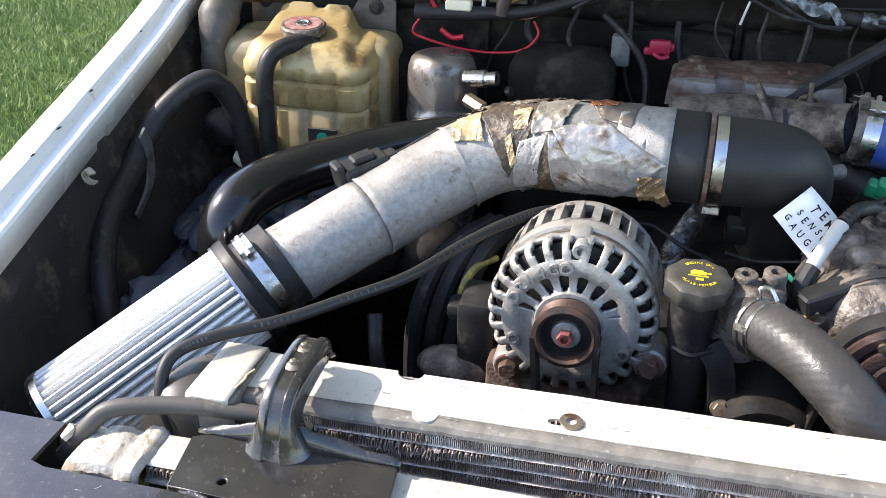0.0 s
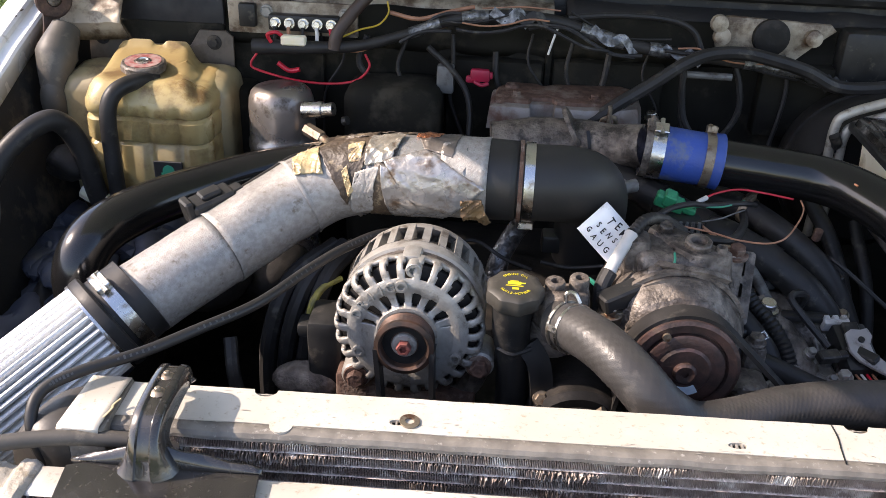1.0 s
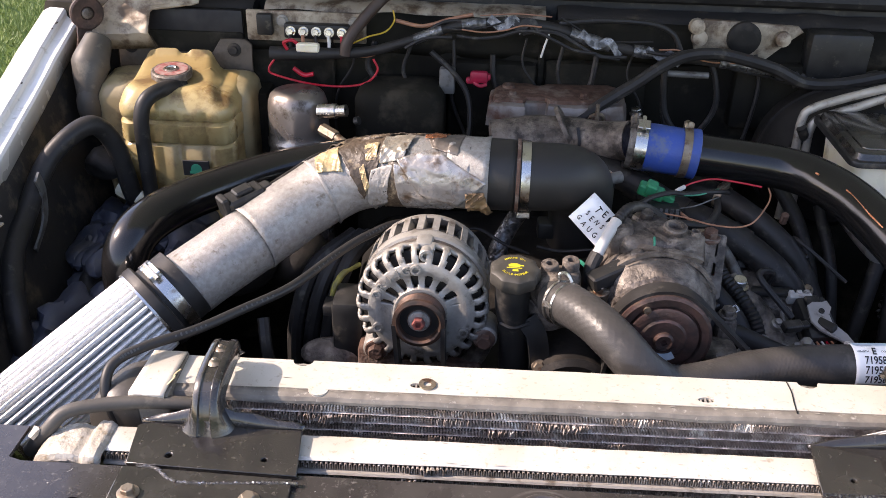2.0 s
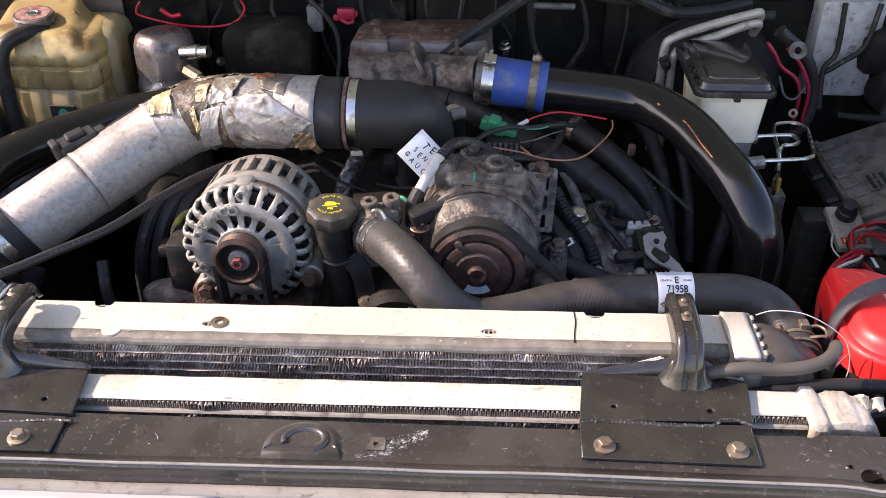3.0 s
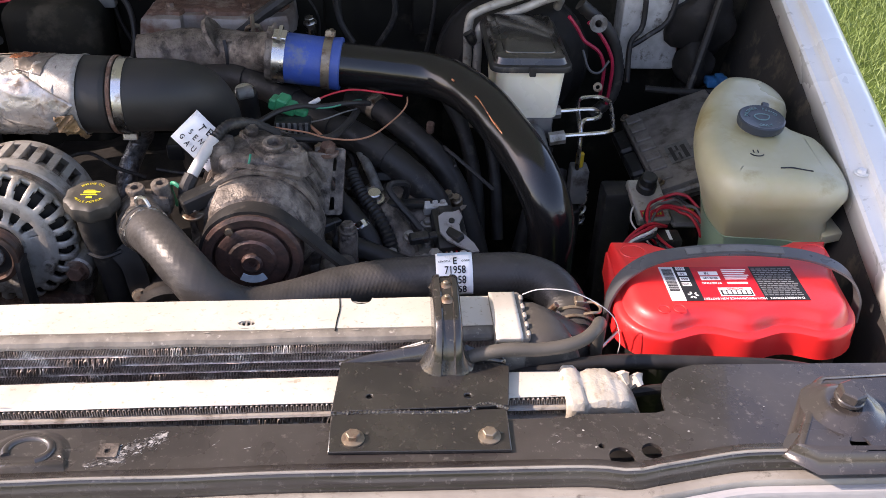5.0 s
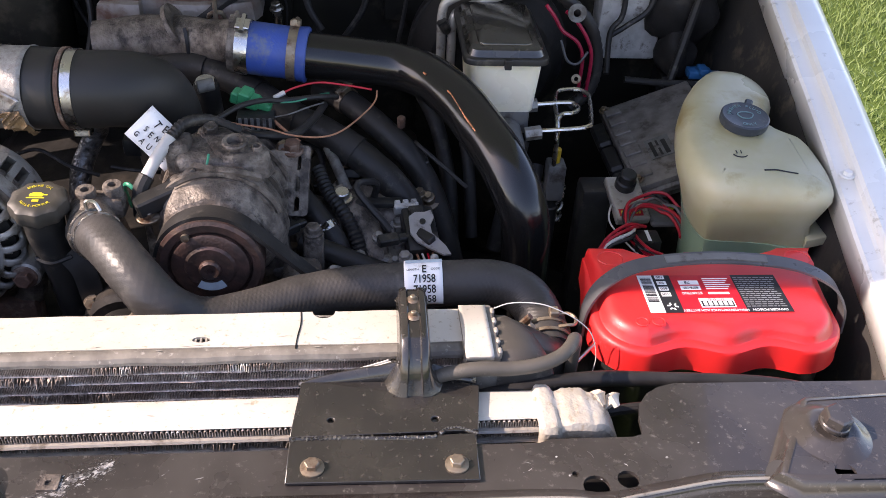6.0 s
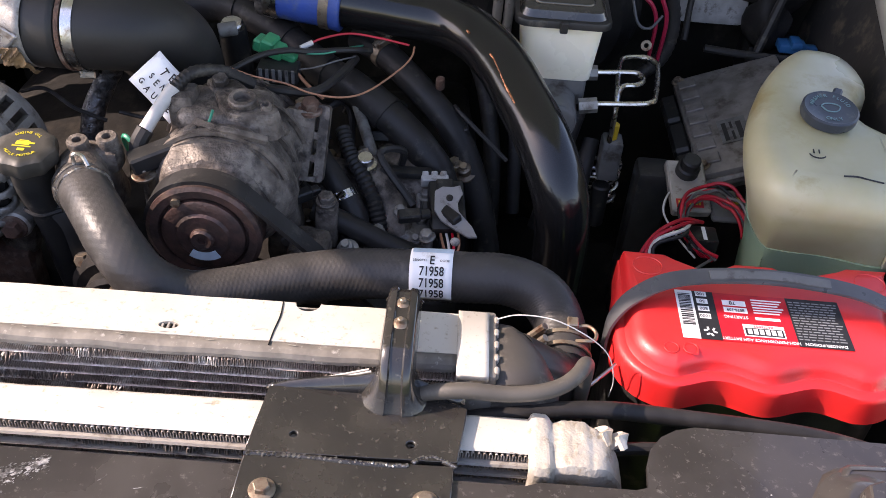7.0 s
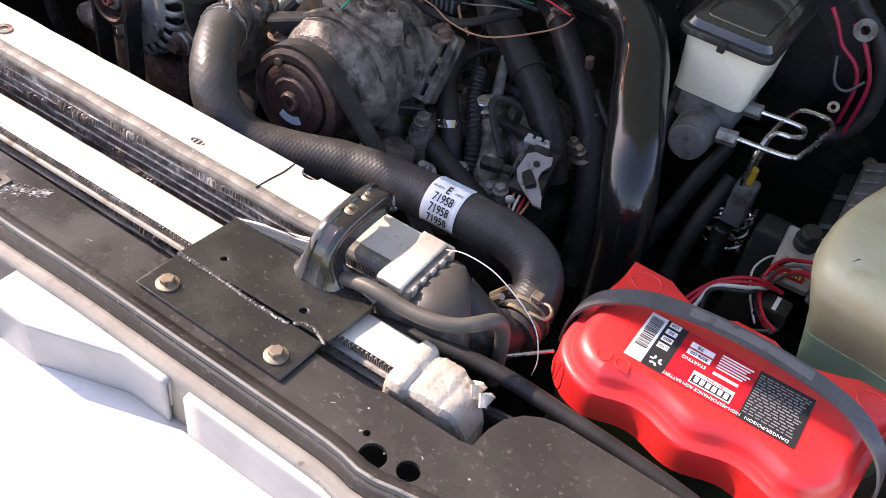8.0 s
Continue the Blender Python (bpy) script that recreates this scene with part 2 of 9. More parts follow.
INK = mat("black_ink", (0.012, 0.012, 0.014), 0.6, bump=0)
YELLOWINK = mat("yellow_print", (0.70, 0.58, 0.03), 0.5, bump=0)
BLUEINK = mat("pale_blue_print", (0.50, 0.62, 0.72), 0.5, bump=0)
FLANGE = mat("grimy_shade_toned_metal", (0.215, 0.195, 0.165), 0.65, 0.1, col2=(0.135, 0.122, 0.105), scale=60, amt=0.85, dirt=(0.36, 0.335, 0.30), dirt_amt=0.08, dirt_scale=170, bump=0.25, bscale=200)
REDPRINT = mat("red_print", (0.55, 0.01, 0.02), 0.4, bump=0)
WHITEPRINT = mat("white_print", (0.8, 0.8, 0.8), 0.45, col2=(0.72, 0.72, 0.72), bump=0)
HOSE_WORN = mat("weathered_brown_rubber", (0.085, 0.077, 0.066), 0.5, col2=(0.060, 0.055, 0.048), scale=30, amt=0.8, dirt=(0.14, 0.125, 0.10), dirt_amt=0.18, dirt_scale=40, bump=0.05, bscale=300, spec=0.35)
TANKBLK = mat("sunned_black_plastic", (0.060, 0.054, 0.047), 0.45, col2=(0.050, 0.045, 0.040), scale=40, amt=0.7, dirt=(0.14, 0.125, 0.105), dirt_amt=0.14, dirt_scale=60, bump=0.05, bscale=400)
GREYWHITE = mat("soiled_white_plastic", (0.46, 0.455, 0.44), 0.5, col2=(0.26, 0.25, 0.23), scale=80, dirt=(0.12, 0.1, 0.08), dirt_amt=0.2, dirt_scale=60, bump=0.1)
GREYPRINT = mat("grey_print", (0.24, 0.245, 0.25), 0.45, bump=0)
FADEDPRINT = mat("faded_hose_print", (0.075, 0.073, 0.070), 0.5, bump=0)
COREBACK = mat("dark_gap_backing", (0.12, 0.107, 0.095), 0.6, 0.1, col2=(0.065, 0.058, 0.052), scale=60, amt=0.8, bump=0.05)
WIRE_RED = mat("red_wire", (0.52, 0.012, 0.03), 0.4, bump=0.05)
CRIMSON = mat("crimson_plastic", (0.34, 0.010, 0.040), 0.45, col2=(0.25, 0.008, 0.030), scale=60, bump=0.05)
WIRE_TAN = mat("tan_wire", (0.40, 0.19, 0.11), 0.45, bump=0.05)
WIRE_WHITE = mat("white_wire", (0.66, 0.64, 0.60), 0.45, bump=0.05)
DINGYTAPE = mat("dingy_white_tape", (0.50, 0.49, 0.47), 0.45, col2=(0.40, 0.39, 0.37), scale=70, bump=0.15)
WIRE_YEL = mat("yellow_wire", (0.62, 0.40, 0.03), 0.45, bump=0.05)
OLIVE = mat("dirty_yellow_sleeve", (0.34, 0.30, 0.06), 0.5, col2=(0.16, 0.14, 0.05), scale=90, amt=0.9, bump=0.05)
WIRE_GREEN = mat("green_wire", (0.02, 0.26, 0.16), 0.45, bump=0.05)
GREEN = mat("green_plastic", (0.015, 0.26, 0.11), 0.4, col2=(0.01, 0.18, 0.08), scale=60, bump=0.1)
BLUEP = mat("blue_plastic", (0.015, 0.12, 0.30), 0.4, col2=(0.012, 0.08, 0.20), scale=60, bump=0.1)
PURPLE = mat("violet_wire", (0.15, 0.02, 0.22), 0.45, bump=0)
SLEEVE = mat("silver_sleeve", (0.24, 0.24, 0.245), 0.36, 0.7, col2=(0.06, 0.06, 0.06), scale=120, amt=0.95, bump=0.8, bscale=200)
CLOTH = mat("blue_black_plastic_sheet", (0.036, 0.042, 0.062), 0.45, col2=(0.058, 0.066, 0.092), scale=12, amt=0.8, dirt=(0.09, 0.085, 0.08), dirt_amt=0.25, dirt_scale=20, bump=0.2, bscale=50)
GRASS = mat("lawn_soil_green", (0.075, 0.115, 0.022), 0.9, col2=(0.055, 0.085, 0.016), scale=4, amt=0.8, dirt=(0.055, 0.085, 0.018), dirt_amt=0.35, dirt_scale=9, bump=0.5, bscale=40, spec=0.1)


# ---------- geometry helpers ----------
def catmull(pts, n):
    pts = [Vector(p) for p in pts]
    if len(pts) == 2:
        return [pts[0].lerp(pts[1], i / n) for i in range(n + 1)]
    ext = [2 * pts[0] - pts[1]] + pts + [2 * pts[-1] - pts[-2]]
    res = []
    for i in range(1, len(ext) - 2):
        a, b, c, d = ext[i - 1:i + 3]
        for k in range(n):
            t = k / n
            res.append(0.5 * ((2 * b) + (c - a) * t + (2 * a - 5 * b + 4 * c - d) * t * t + (3 * b - a - 3 * c + d) * t ** 3))
    res.append(pts[-1])
    return res


def frames_along(path):
    """Right and up vectors carried along a path without twist."""
    tans = [(path[min(i + 1, len(path) - 1)] - path[max(i - 1, 0)]).normalized() for i in range(len(path))]
    up = Vector((0, 0, 1)) if abs(tans[0].z) < 0.9 else Vector((0, 1, 0))
    res = []
    for t in tans:
        up = (up - t * up.dot(t)).normalized()
        res.append((t.cross(up), up))
    return res


def skin(bm, rings, closed_ring=True, caps=True):
    vs = [[bm.verts.new(p) for p in ring] for ring in rings]
    k = len(vs[0])
    for a, b in zip(vs[:-1], vs[1:]):
        for j in range(k if closed_ring else k - 1):
            bm.faces.new((a[j], a[(j + 1) % k], b[(j + 1) % k], b[j]))
    if caps and closed_ring:
        bm.faces.new(vs[0][::-1])
        bm.faces.new(vs[-1])
    return vs


def tube(bm, pts, r, seg=12, n=6, rib=0.0, rib_every=2, lump=0.0, caps=True):
    """A hose along pts. r: a number or one for each point."""
    path = catmull(pts, n)
    fr = frames_along(path)
    rings = []
    for i, (p, (a, b)) in enumerate(zip(path, fr)):
        if isinstance(r, (tuple, list)):
            s = i / n
            k = min(int(s), len(r) - 2)
            rad = r[k] + (r[k + 1] - r[k]) * (s - k)
        else:
            rad = r
        if rib and i % rib_every == 0:
            rad += rib
        ring = []
        for j in range(seg):
            q = 2 * math.pi * j / seg
            rr = rad
            if lump:
                rr *= 1 + lump * noise.noise((p + a * math.cos(q) * rad + b * math.sin(q) * rad) * 45)
            ring.append(p + a * math.cos(q) * rr + b * math.sin(q) * rr)
        rings.append(ring)
    skin(bm, rings, True, caps)
    return bm


def strip(bm, pts, w, th, side, n=6):
    """A flat strap along pts, w wide along the direction side, th thick."""
    path = catmull(pts, n)
    side = Vector(side).normalized()
    rings = []
    for i, p in enumerate(path):
        t = (path[min(i + 1, len(path) - 1)] - path[max(i - 1, 0)]).normalized()
        s = (side - t * side.dot(t)).normalized()
        u = t.cross(s)
        rings.append([p + s * w / 2 + u * th / 2, p - s * w / 2 + u * th / 2, p - s * w / 2 - u * th / 2, p + s * w / 2 - u * th / 2])
    skin(bm, rings)
    return bm


def axis_frame(origin, axis, up=(0, 0, 1)):
    z = Vector(axis).normalized()
    u = Vector(up)
    if abs(z.dot(u.normalized())) > 0.98:
        u = Vector((0, 1, 0))
    x = u.cross(z).normalized()
    y = z.cross(x)
    m = Matrix((x, y, z)).transposed().to_4x4()
    m.translation = Vector(origin)
    return m


def lathe(bm, prof, m, seg=32, caps=True, wob=None):
    """Turns prof, pairs of radius and height, round the z axis of m. wob(angle): a factor on the radius."""
    rings = []
    for r, h in prof:
        ring = []
        for j in range(seg):
            q = 2 * math.pi * j / seg
            f = wob(q) if wob else 1
            ring.append(m @ Vector((max(r, 1e-5) * f * math.cos(q), max(r, 1e-5) * f * math.sin(q), h)))
        rings.append(ring)
    skin(bm, rings, True, caps)
    return bm


def cyl(bm, a, b, r, seg=16, r2=None, ch=0.0):
    a, b = Vector(a), Vector(b)
    m = axis_frame(a, b - a)
    h = (b - a).length
    r2 = r if r2 is None else r2
    prof = [(r - ch, 0), (r, ch), (r2, h - ch), (r2 - ch, h)] if ch else [(r, 0), (r2, h)]
    return lathe(bm, prof, m, seg)


def box(bm, lo, hi, bev=0.0, seg=2, m=None):
    r = bmesh.ops.create_cube(bm, size=1)
    c, s = (Vector(lo) + Vector(hi)) / 2, Vector(hi) - Vector(lo)
    vs = r["verts"]
    for v in vs:
        v.co = Vector((v.co.x * s.x, v.co.y * s.y, v.co.z * s.z)) + c
    if bev:
        es = list({e for v in vs for e in v.link_edges})
        vs = bmesh.ops.bevel(bm, geom=es, offset=bev, segments=seg, affect="EDGES", profile=0.5)["verts"] if not m else vs
    if m:
        if bev:
            es = list({e for v in vs for e in v.link_edges})
            vs = [v for v in bmesh.ops.bevel(bm, geom=es, offset=bev, segments=seg, affect="EDGES", profile=0.5)["verts"]]
        for v in vs:
            v.co = m @ v.co
    return bm


def hexbolt(bm, base, axis, r, h, washer=1.6, spin=0.0):
    m = axis_frame(base, axis) @ Matrix.Rotation(spin, 4, "Z")
    if washer:
        lathe(bm, [(r * washer, 0), (r * washer, h * 0.22), (r * washer * 0.92, h * 0.3)], m, 20)
    lathe(bm, [(r, h * 0.25), (r, h * 0.9), (r * 0.86, h)], m, 6)
    return bm


def prism(bm, outline, z0, z1, bev=0.0, taper=0.0, m=None, seg=2):
    """A solid from a flat outline, its top edge rounded by bev."""
    c = Vector((sum(p[0] for p in outline) / len(outline), sum(p[1] for p in outline) / len(outline), 0))
    rings = []

    def ring(inset, z):
        k = len(outline)
        res = []
        for i in range(k):
            p = Vector((*outline[i], 0))
            a, b = Vector((*outline[i - 1], 0)), Vector((*outline[(i + 1) % k], 0))
            d = (b - a).normalized()
            nrm = Vector((d.y, -d.x, 0))
            q = p - nrm * inset
            q.z = z
            res.append(m @ q if m else q)
        return res
    rings.append(ring(-taper, z0))
    if bev:
        rings.append(ring(0, z1 - bev))
        for i in range(1, seg + 1):
            q = math.pi / 2 * i / seg
            rings.append(ring(bev * (1 - math.cos(q)), z1 - bev + bev * math.sin(q)))
    else:
        rings.append(ring(0, z1))
    skin(bm, rings)
    return bm


def rrect(x0, y0, x1, y1, r, k=5):
    res = []
    for cx, cy, a0 in ((x1 - r, y0 + r, -90), (x1 - r, y1 - r, 0), (x0 + r, y1 - r, 90), (x0 + r, y0 + r, 180)):
        for i in range(k + 1):
            q = radians(a0 + 90 * i / k)
            res.append((cx + r * math.cos(q), cy + r * math.sin(q)))
    return res


def circle(cx, cy, r, k=20):
    return [(cx + r * math.cos(2 * math.pi * i / k), cy + r * math.sin(2 * math.pi * i / k)) for i in range(k)]


def plate(bm, outline, holes, z0, z1, wave=0.0):
    """A flat sheet with real holes."""
    edges = []
    for loop in (outline, *holes):
        vs = [bm.verts.new((x, y, z1)) for x, y in loop]
        edges += [bm.edges.new((vs[i], vs[(i + 1) % len(vs)])) for i in range(len(vs))]
    fill = bmesh.ops.triangle_fill(bm, use_beauty=True, use_dissolve=False, edges=edges)
    faces = [f for f in fill["geom"] if isinstance(f, bmesh.types.BMFace)]
    for f in faces:
        if f.normal.z < 0:
            f.normal_flip()
    ext = bmesh.ops.extrude_face_region(bm, geom=faces)
    for v in [g for g in ext["geom"] if isinstance(g, bmesh.types.BMVert)]:
        v.co.z = z0
    if wave:
        for v in bm.verts:
            v.co.z += wave * noise.noise(v.co * 25)
    bmesh.ops.recalc_face_normals(bm, faces=bm.faces)
    return bm


def sweep_profile(bm, prof, xs, fn=None, closed=False):
    """A profile of (y, z) carried along x; fn(x, y, z) may shift a point."""
    rings = []
    for x in xs:
        rings.append([Vector(fn(x, y, z)) if fn else Vector((x, y, z)) for y, z in prof])
    skin(bm, rings, closed, closed)
    return bm


def blob(bm, centre, size, rough=0.25, freq=20, sub=3, m=None):
    r = bmesh.ops.create_icosphere(bm, subdivisions=sub, radius=1)
    for v in r["verts"]:
        d = v.co.copy()
        f = 1 + rough * noise.noise(Vector((d.x * size[0], d.y * size[1], d.z * size[2])) * freq + Vector(centre) * 7)
        v.co = Vector(centre) + Vector((d.x * size[0], d.y * size[1], d.z * size[2])) * f
    return bm


def inset(pts, d):
    c = []
    k = len(pts)
    for i in range(k):
        a, b = Vector(pts[i - 1]), Vector(pts[(i + 1) % k])
        t = (b - a).normalized()
        c.append((pts[i][0] - t.y * d, pts[i][1] + t.x * d))
    return c


B = bmesh.new


def part(name, bm, material, parent=None, label="", angle=35):
    me = bpy.data.meshes.new(name)
    bmesh.ops.recalc_face_normals(bm, faces=bm.faces)
    bm.to_mesh(me)
    bm.free()
    me.materials.append(material)
    me.shade_smooth()
    me.set_sharp_from_angle(angle=radians(angle))
    ob = new(name, me)
    if parent is not None:
        ob.parent = parent
        if parent.type == "EMPTY":
            ob.matrix_parent_inverse = Matrix.Translation(-parent.location)
    if label:
        ob["label"] = label
    return ob


def thing(name, at, label, category, group="", kind=""):
    ob = new(name)
    ob.empty_display_size = 0.02
    ob.location = at
    return tagged(ob, label, category, group, kind)


def lone(name, bm, material, label, category, group="", kind="", angle=35):
    return tagged(part(name, bm, material, None, "", angle), label, category, group, kind)


def writing(name, body, size, m, material, parent, align="CENTER", depth=0.0003, space=1.0, squeeze=1.0, bold=0.0):
    cu = bpy.data.curves.new(name, "FONT")
    cu.body, cu.size, cu.align_x, cu.align_y, cu.extrude = body, size, align, "CENTER", depth
    cu.space_line = space
    cu.offset = bold
    cu.resolution_u = 3
    tmp = bpy.data.objects.new(name, cu)
    me = bpy.data.meshes.new_from_object(tmp)
    bpy.data.objects.remove(tmp)
    me.transform(m @ Matrix.Diagonal((squeeze, 1, 1, 1)))
    me.materials.clear()
    me.materials.append(material)
    ob = new(name, me)
    ob.parent = parent
    if parent.type == "EMPTY":
        ob.matrix_parent_inverse = Matrix.Translation(-parent.location)
    return ob


def clamp_band(bm, at, axis, r, w, screw=0.0):
    """A worm-drive hose clamp: band and screw housing."""
    m = axis_frame(at, axis)
    lathe(bm, [(r, -w / 2), (r + 0.0012, -w / 2), (r + 0.0012, w / 2), (r, w / 2)], m, 36, False)
    ms = m @ Matrix.Rotation(screw, 4, "Z") @ Matrix.Translation((r + 0.004, 0, 0))
    box(bm, (-0.004, -0.008, -w * 0.55), (0.004, 0.008, w * 0.55), 0.001, 1, ms)
    cyl(bm, ms @ Vector((0.002, -0.014, 0)), ms @ Vector((0.002, 0.012, 0)), 0.0032, 8)
    return bm

# ---------- ground ----------
GROUND = -0.62
bm = B()
bmesh.ops.create_grid(bm, x_segments=8, y_segments=8, size=60)
for v in bm.verts:
    v.co.z = GROUND
lone("ground", bm, GRASS, "green mown lawn reaching to the horizon", "lawn", kind="structure")


def blades(name, x0, x1, y0, y1, count, seed):
    rng = np.random.default_rng(seed)
    x, y = rng.uniform(x0, x1, count), rng.uniform(y0, y1, count)
    clump = np.sin(x * 7.3 + 2 * np.sin(y * 4.1)) * np.sin(y * 6.7 + 2 * np.sin(x * 5.3)) * 0.7
    h = (0.026 + 0.018 * rng.random(count)) * (1 + 0.5 * clump)
    q = rng.uniform(0, math.tau, count)
    w = 0.0027
    lean = rng.normal(0, 0.020, (count, 2))
    keep = ((x < -0.62) | (x > 1.22) | (y < 0.0) | (y > 1.45)) & (((x + 0.6) / 5.8) ** 2 + ((y - 3.0) / 5.6) ** 2 + 0.25 * (rng.random(len(x)) - 0.5) < 0.9)
    x, y, h, q, lean = x[keep], y[keep], h[keep], q[keep], lean[keep]
    count = len(x)
    base = np.stack([x, y, np.full(count, GROUND)], 1)
    side = np.stack([np.cos(q) * w, np.sin(q) * w, np.zeros(count)], 1)
    tip = base + np.stack([lean[:, 0], lean[:, 1], h], 1)
    verts = np.stack([base - side, base + side, tip], 1).reshape(-1, 3)
    me = bpy.data.meshes.new(name)
    me.from_pydata(verts.tolist(), [], np.arange(count * 3).reshape(-1, 3).tolist())
    m = bpy.data.materials.new("grass_blade")
    m.use_nodes = True
    nt = m.node_tree
    geo, rampn, b = nt.nodes.new("ShaderNodeNewGeometry"), nt.nodes.new("ShaderNodeValToRGB"), nt.nodes["Principled BSDF"]
    rampn.color_ramp.elements[0].color, rampn.color_ramp.elements[1].color = (0.115, 0.172, 0.040, 1), (0.165, 0.225, 0.062, 1)
    nt.links.new(geo.outputs["Random Per Island"], rampn.inputs["Fac"])
    nt.links.new(rampn.outputs["Color"], b.inputs["Base Color"])
    b.inputs["Roughness"].default_value = 0.6
    me.materials.append(m)
    return tagged(new(name, me), "short green lawn grass beside the truck", "grass", kind="stuff")


blades("grass", -6.4, 5.2, -2.6, 8.6, 520000, 3)

# ---------- truck body ----------
truck = thing("truck_body", (0.3, 0.8, GROUND), "white pickup truck front end with its engine bay open", "truck")

FENDER = [(0.000, -0.030), (0.000, -0.002), (0.003, 0.001), (0.015, 0.002), (0.018, 0.004), (0.0195, 0.010), (0.023, 0.0135), (0.044, 0.0150),
          (0.052, 0.012), (0.066, -0.002), (0.085, -0.05), (0.10, -0.14), (0.115, -0.45), (0.11, -0.8)]
LEFT_EDGE = [(-0.327, 0.30, 0.359), (-0.352, 0.46, 0.383), (-0.375, 0.622, 0.407), (-0.400, 0.789, 0.432), (-0.430, 1.017, 0.472), (-0.440, 1.123, 0.499), (-0.452, 1.32, 0.550)]
RIGHT_EDGE = [(0.975, 0.30, 0.33), (1.0, 0.50, 0.373), (1.015, 0.642, 0.404), (1.035, 0.813, 0.441), (1.060, 1.041, 0.487), (1.075, 1.20, 0.525), (1.085, 1.32, 0.557)]


def fender(edge, sign, label):
    path = catmull(edge, 8)
    rings = [[p + Vector((sign * u, 0, v + 0.0009 * noise.noise(p * 30 + Vector((u * 90, 0, 0))))) for u, v in FENDER] for p in path]
    bm = B()
    skin(bm, rings, False, False)
    ob = part("fender", bm, WHITE, truck, label, 30)
    so = ob.modifiers.new("thick", "SOLIDIFY")
    so.thickness = 0.0025
    # the wheelhouse panel that hangs from the flange
    bm = B()
    rings = []
    for p in path:
        ring = []
        for k in range(15):
            f = k / 14
            z = p.z - 0.004 - f * 0.75
            out = 0.012 - 0.05 * math.sin(f * 2.4) - 0.12 * f * f
            q = Vector((p.x + sign * out, p.y, z))
            q.x += 0.010 * noise.noise(q * 9) + 0.004 * noise.noise(q * 35)
            ring.append(q)
        rings.append(ring)
    skin(bm, rings, False, False)
    pan = part("inner_fender", bm, INNER, truck, "dusty black inner fender panel", 60)
    so = pan.modifiers.new("thick", "SOLIDIFY")
    so.thickness = 0.003
    return ob


fender(LEFT_EDGE, -1, "white painted fender with chipped edge")
fender(RIGHT_EDGE, 1, "white painted fender")
for k, (px, py, pz) in enumerate([(1.024, 0.72, 0.421)]):
    bm = B()
    hexbolt(bm, (px + (-0.012 if px < 0 else 0.012), py, pz + 0.004), (0, 0, 1), 0.005, 0.006)
    part("fender_bolt", bm, WHITE, truck)

rng = random.Random(17)
edge = catmull(LEFT_EDGE, 20)
for k in range(9):
    p = edge[rng.randrange(14, len(edge) - 4)]
    w = 0.0198 + 0.004 * rng.random()
    bm = B()
    blob(bm, p + Vector((-w, 0, 0.0120 if w < 0.0215 else 0.0134)), (0.0009, 0.0015 + 0.005 * rng.random(), 0.0012), 0.4, 200, 1)
    part("paint_chip", bm, INNER, truck)

# firewall with its ribs and pads
bm = B()
nx, nz = 60, 34
rings = []
for i in range(nx + 1):
    x = -0.50 + 1.62 * i / nx
    ring = []
    for k in range(nz + 1):
        z = -0.40 + 0.905 * k / nz
        y = 1.215
        y -= 0.035 if 0.20 < x < 0.60 and z < 0.34 else 0
        y += 0.012 * noise.noise(Vector((x * 9, 0, z * 11))) + 0.004 * noise.noise(Vector((x * 40, 3, z * 40)))
        y -= 0.010 * max(0, math.cos((x + 0.02) * 2 * math.pi / 0.26)) ** 8
        ring.append(Vector((x, y, z)))
    rings.append(ring)
skin(bm, rings, False, False)
fw = part("firewall", bm, FIREWALL, truck, "black dusty firewall insulation", 50)
fw.modifiers.new("thick", "SOLIDIFY").thickness = 0.01

# cowl: cream ledge, black seal, panel below the windscreen
def cowl_wave(x, y, z):
    return (x, y + 0.004 * noise.noise(Vector((x * 22, z * 30, 0))), z + 0.004 * noise.noise(Vector((x * 14, 5, 0))))


cowl_xs = [-0.50 + 1.62 * i / 90 for i in range(91)]
bm = B()
sweep_profile(bm, [(1.205, 0.490), (1.200, 0.503), (1.206, 0.512), (1.216, 0.530), (1.224, 0.543)], cowl_xs, cowl_wave)
part("cowl_pad", bm, FIREWALL, truck, "sagging black pad under the cowl", 60).modifiers.new("thick", "SOLIDIFY").thickness = 0.004
bm = B()
LEDGE = [(1.222, 0.540), (1.230, 0.549), (1.238, 0.553), (1.262, 0.556), (1.268, 0.55), (1.27, 0.49)]
sweep_profile(bm, LEDGE, [x for x in cowl_xs if -0.17 < x < 0.285], cowl_wave)
part("cowl_ledge", bm, TANPAINT, truck, "stained tan painted cowl ledge").modifiers.new("thick", "SOLIDIFY").thickness = 0.002
for a, b in ((-0.52, -0.165), (0.28, 1.13)):
    bm = B()
    sweep_profile(bm, LEDGE, [x for x in cowl_xs if a < x < b], cowl_wave)
    part("cowl_ledge", bm, INNER, truck, "black cowl ledge").modifiers.new("thick", "SOLIDIFY").thickness = 0.002
bm = B()
tube(bm, [(-0.46, 1.262, 0.572), (0.0, 1.255, 0.578), (0.5, 1.255, 0.580), (1.08, 1.262, 0.576)], 0.013, 10, 10)
part("cowl_seal", bm, RUBBER, truck, "black rubber hood seal")
bm = B()
box(bm, (-0.52, 1.27, 0.30), (1.14, 1.34, 0.585), 0.006)
part("cowl_panel", bm, PLASTIC, truck, "black cowl panel")
bm = B()
box(bm, (-0.52, 1.33, 0.2), (1.14, 1.37, 0.66), 0.01)
part("bulkhead", bm, DARK, truck)
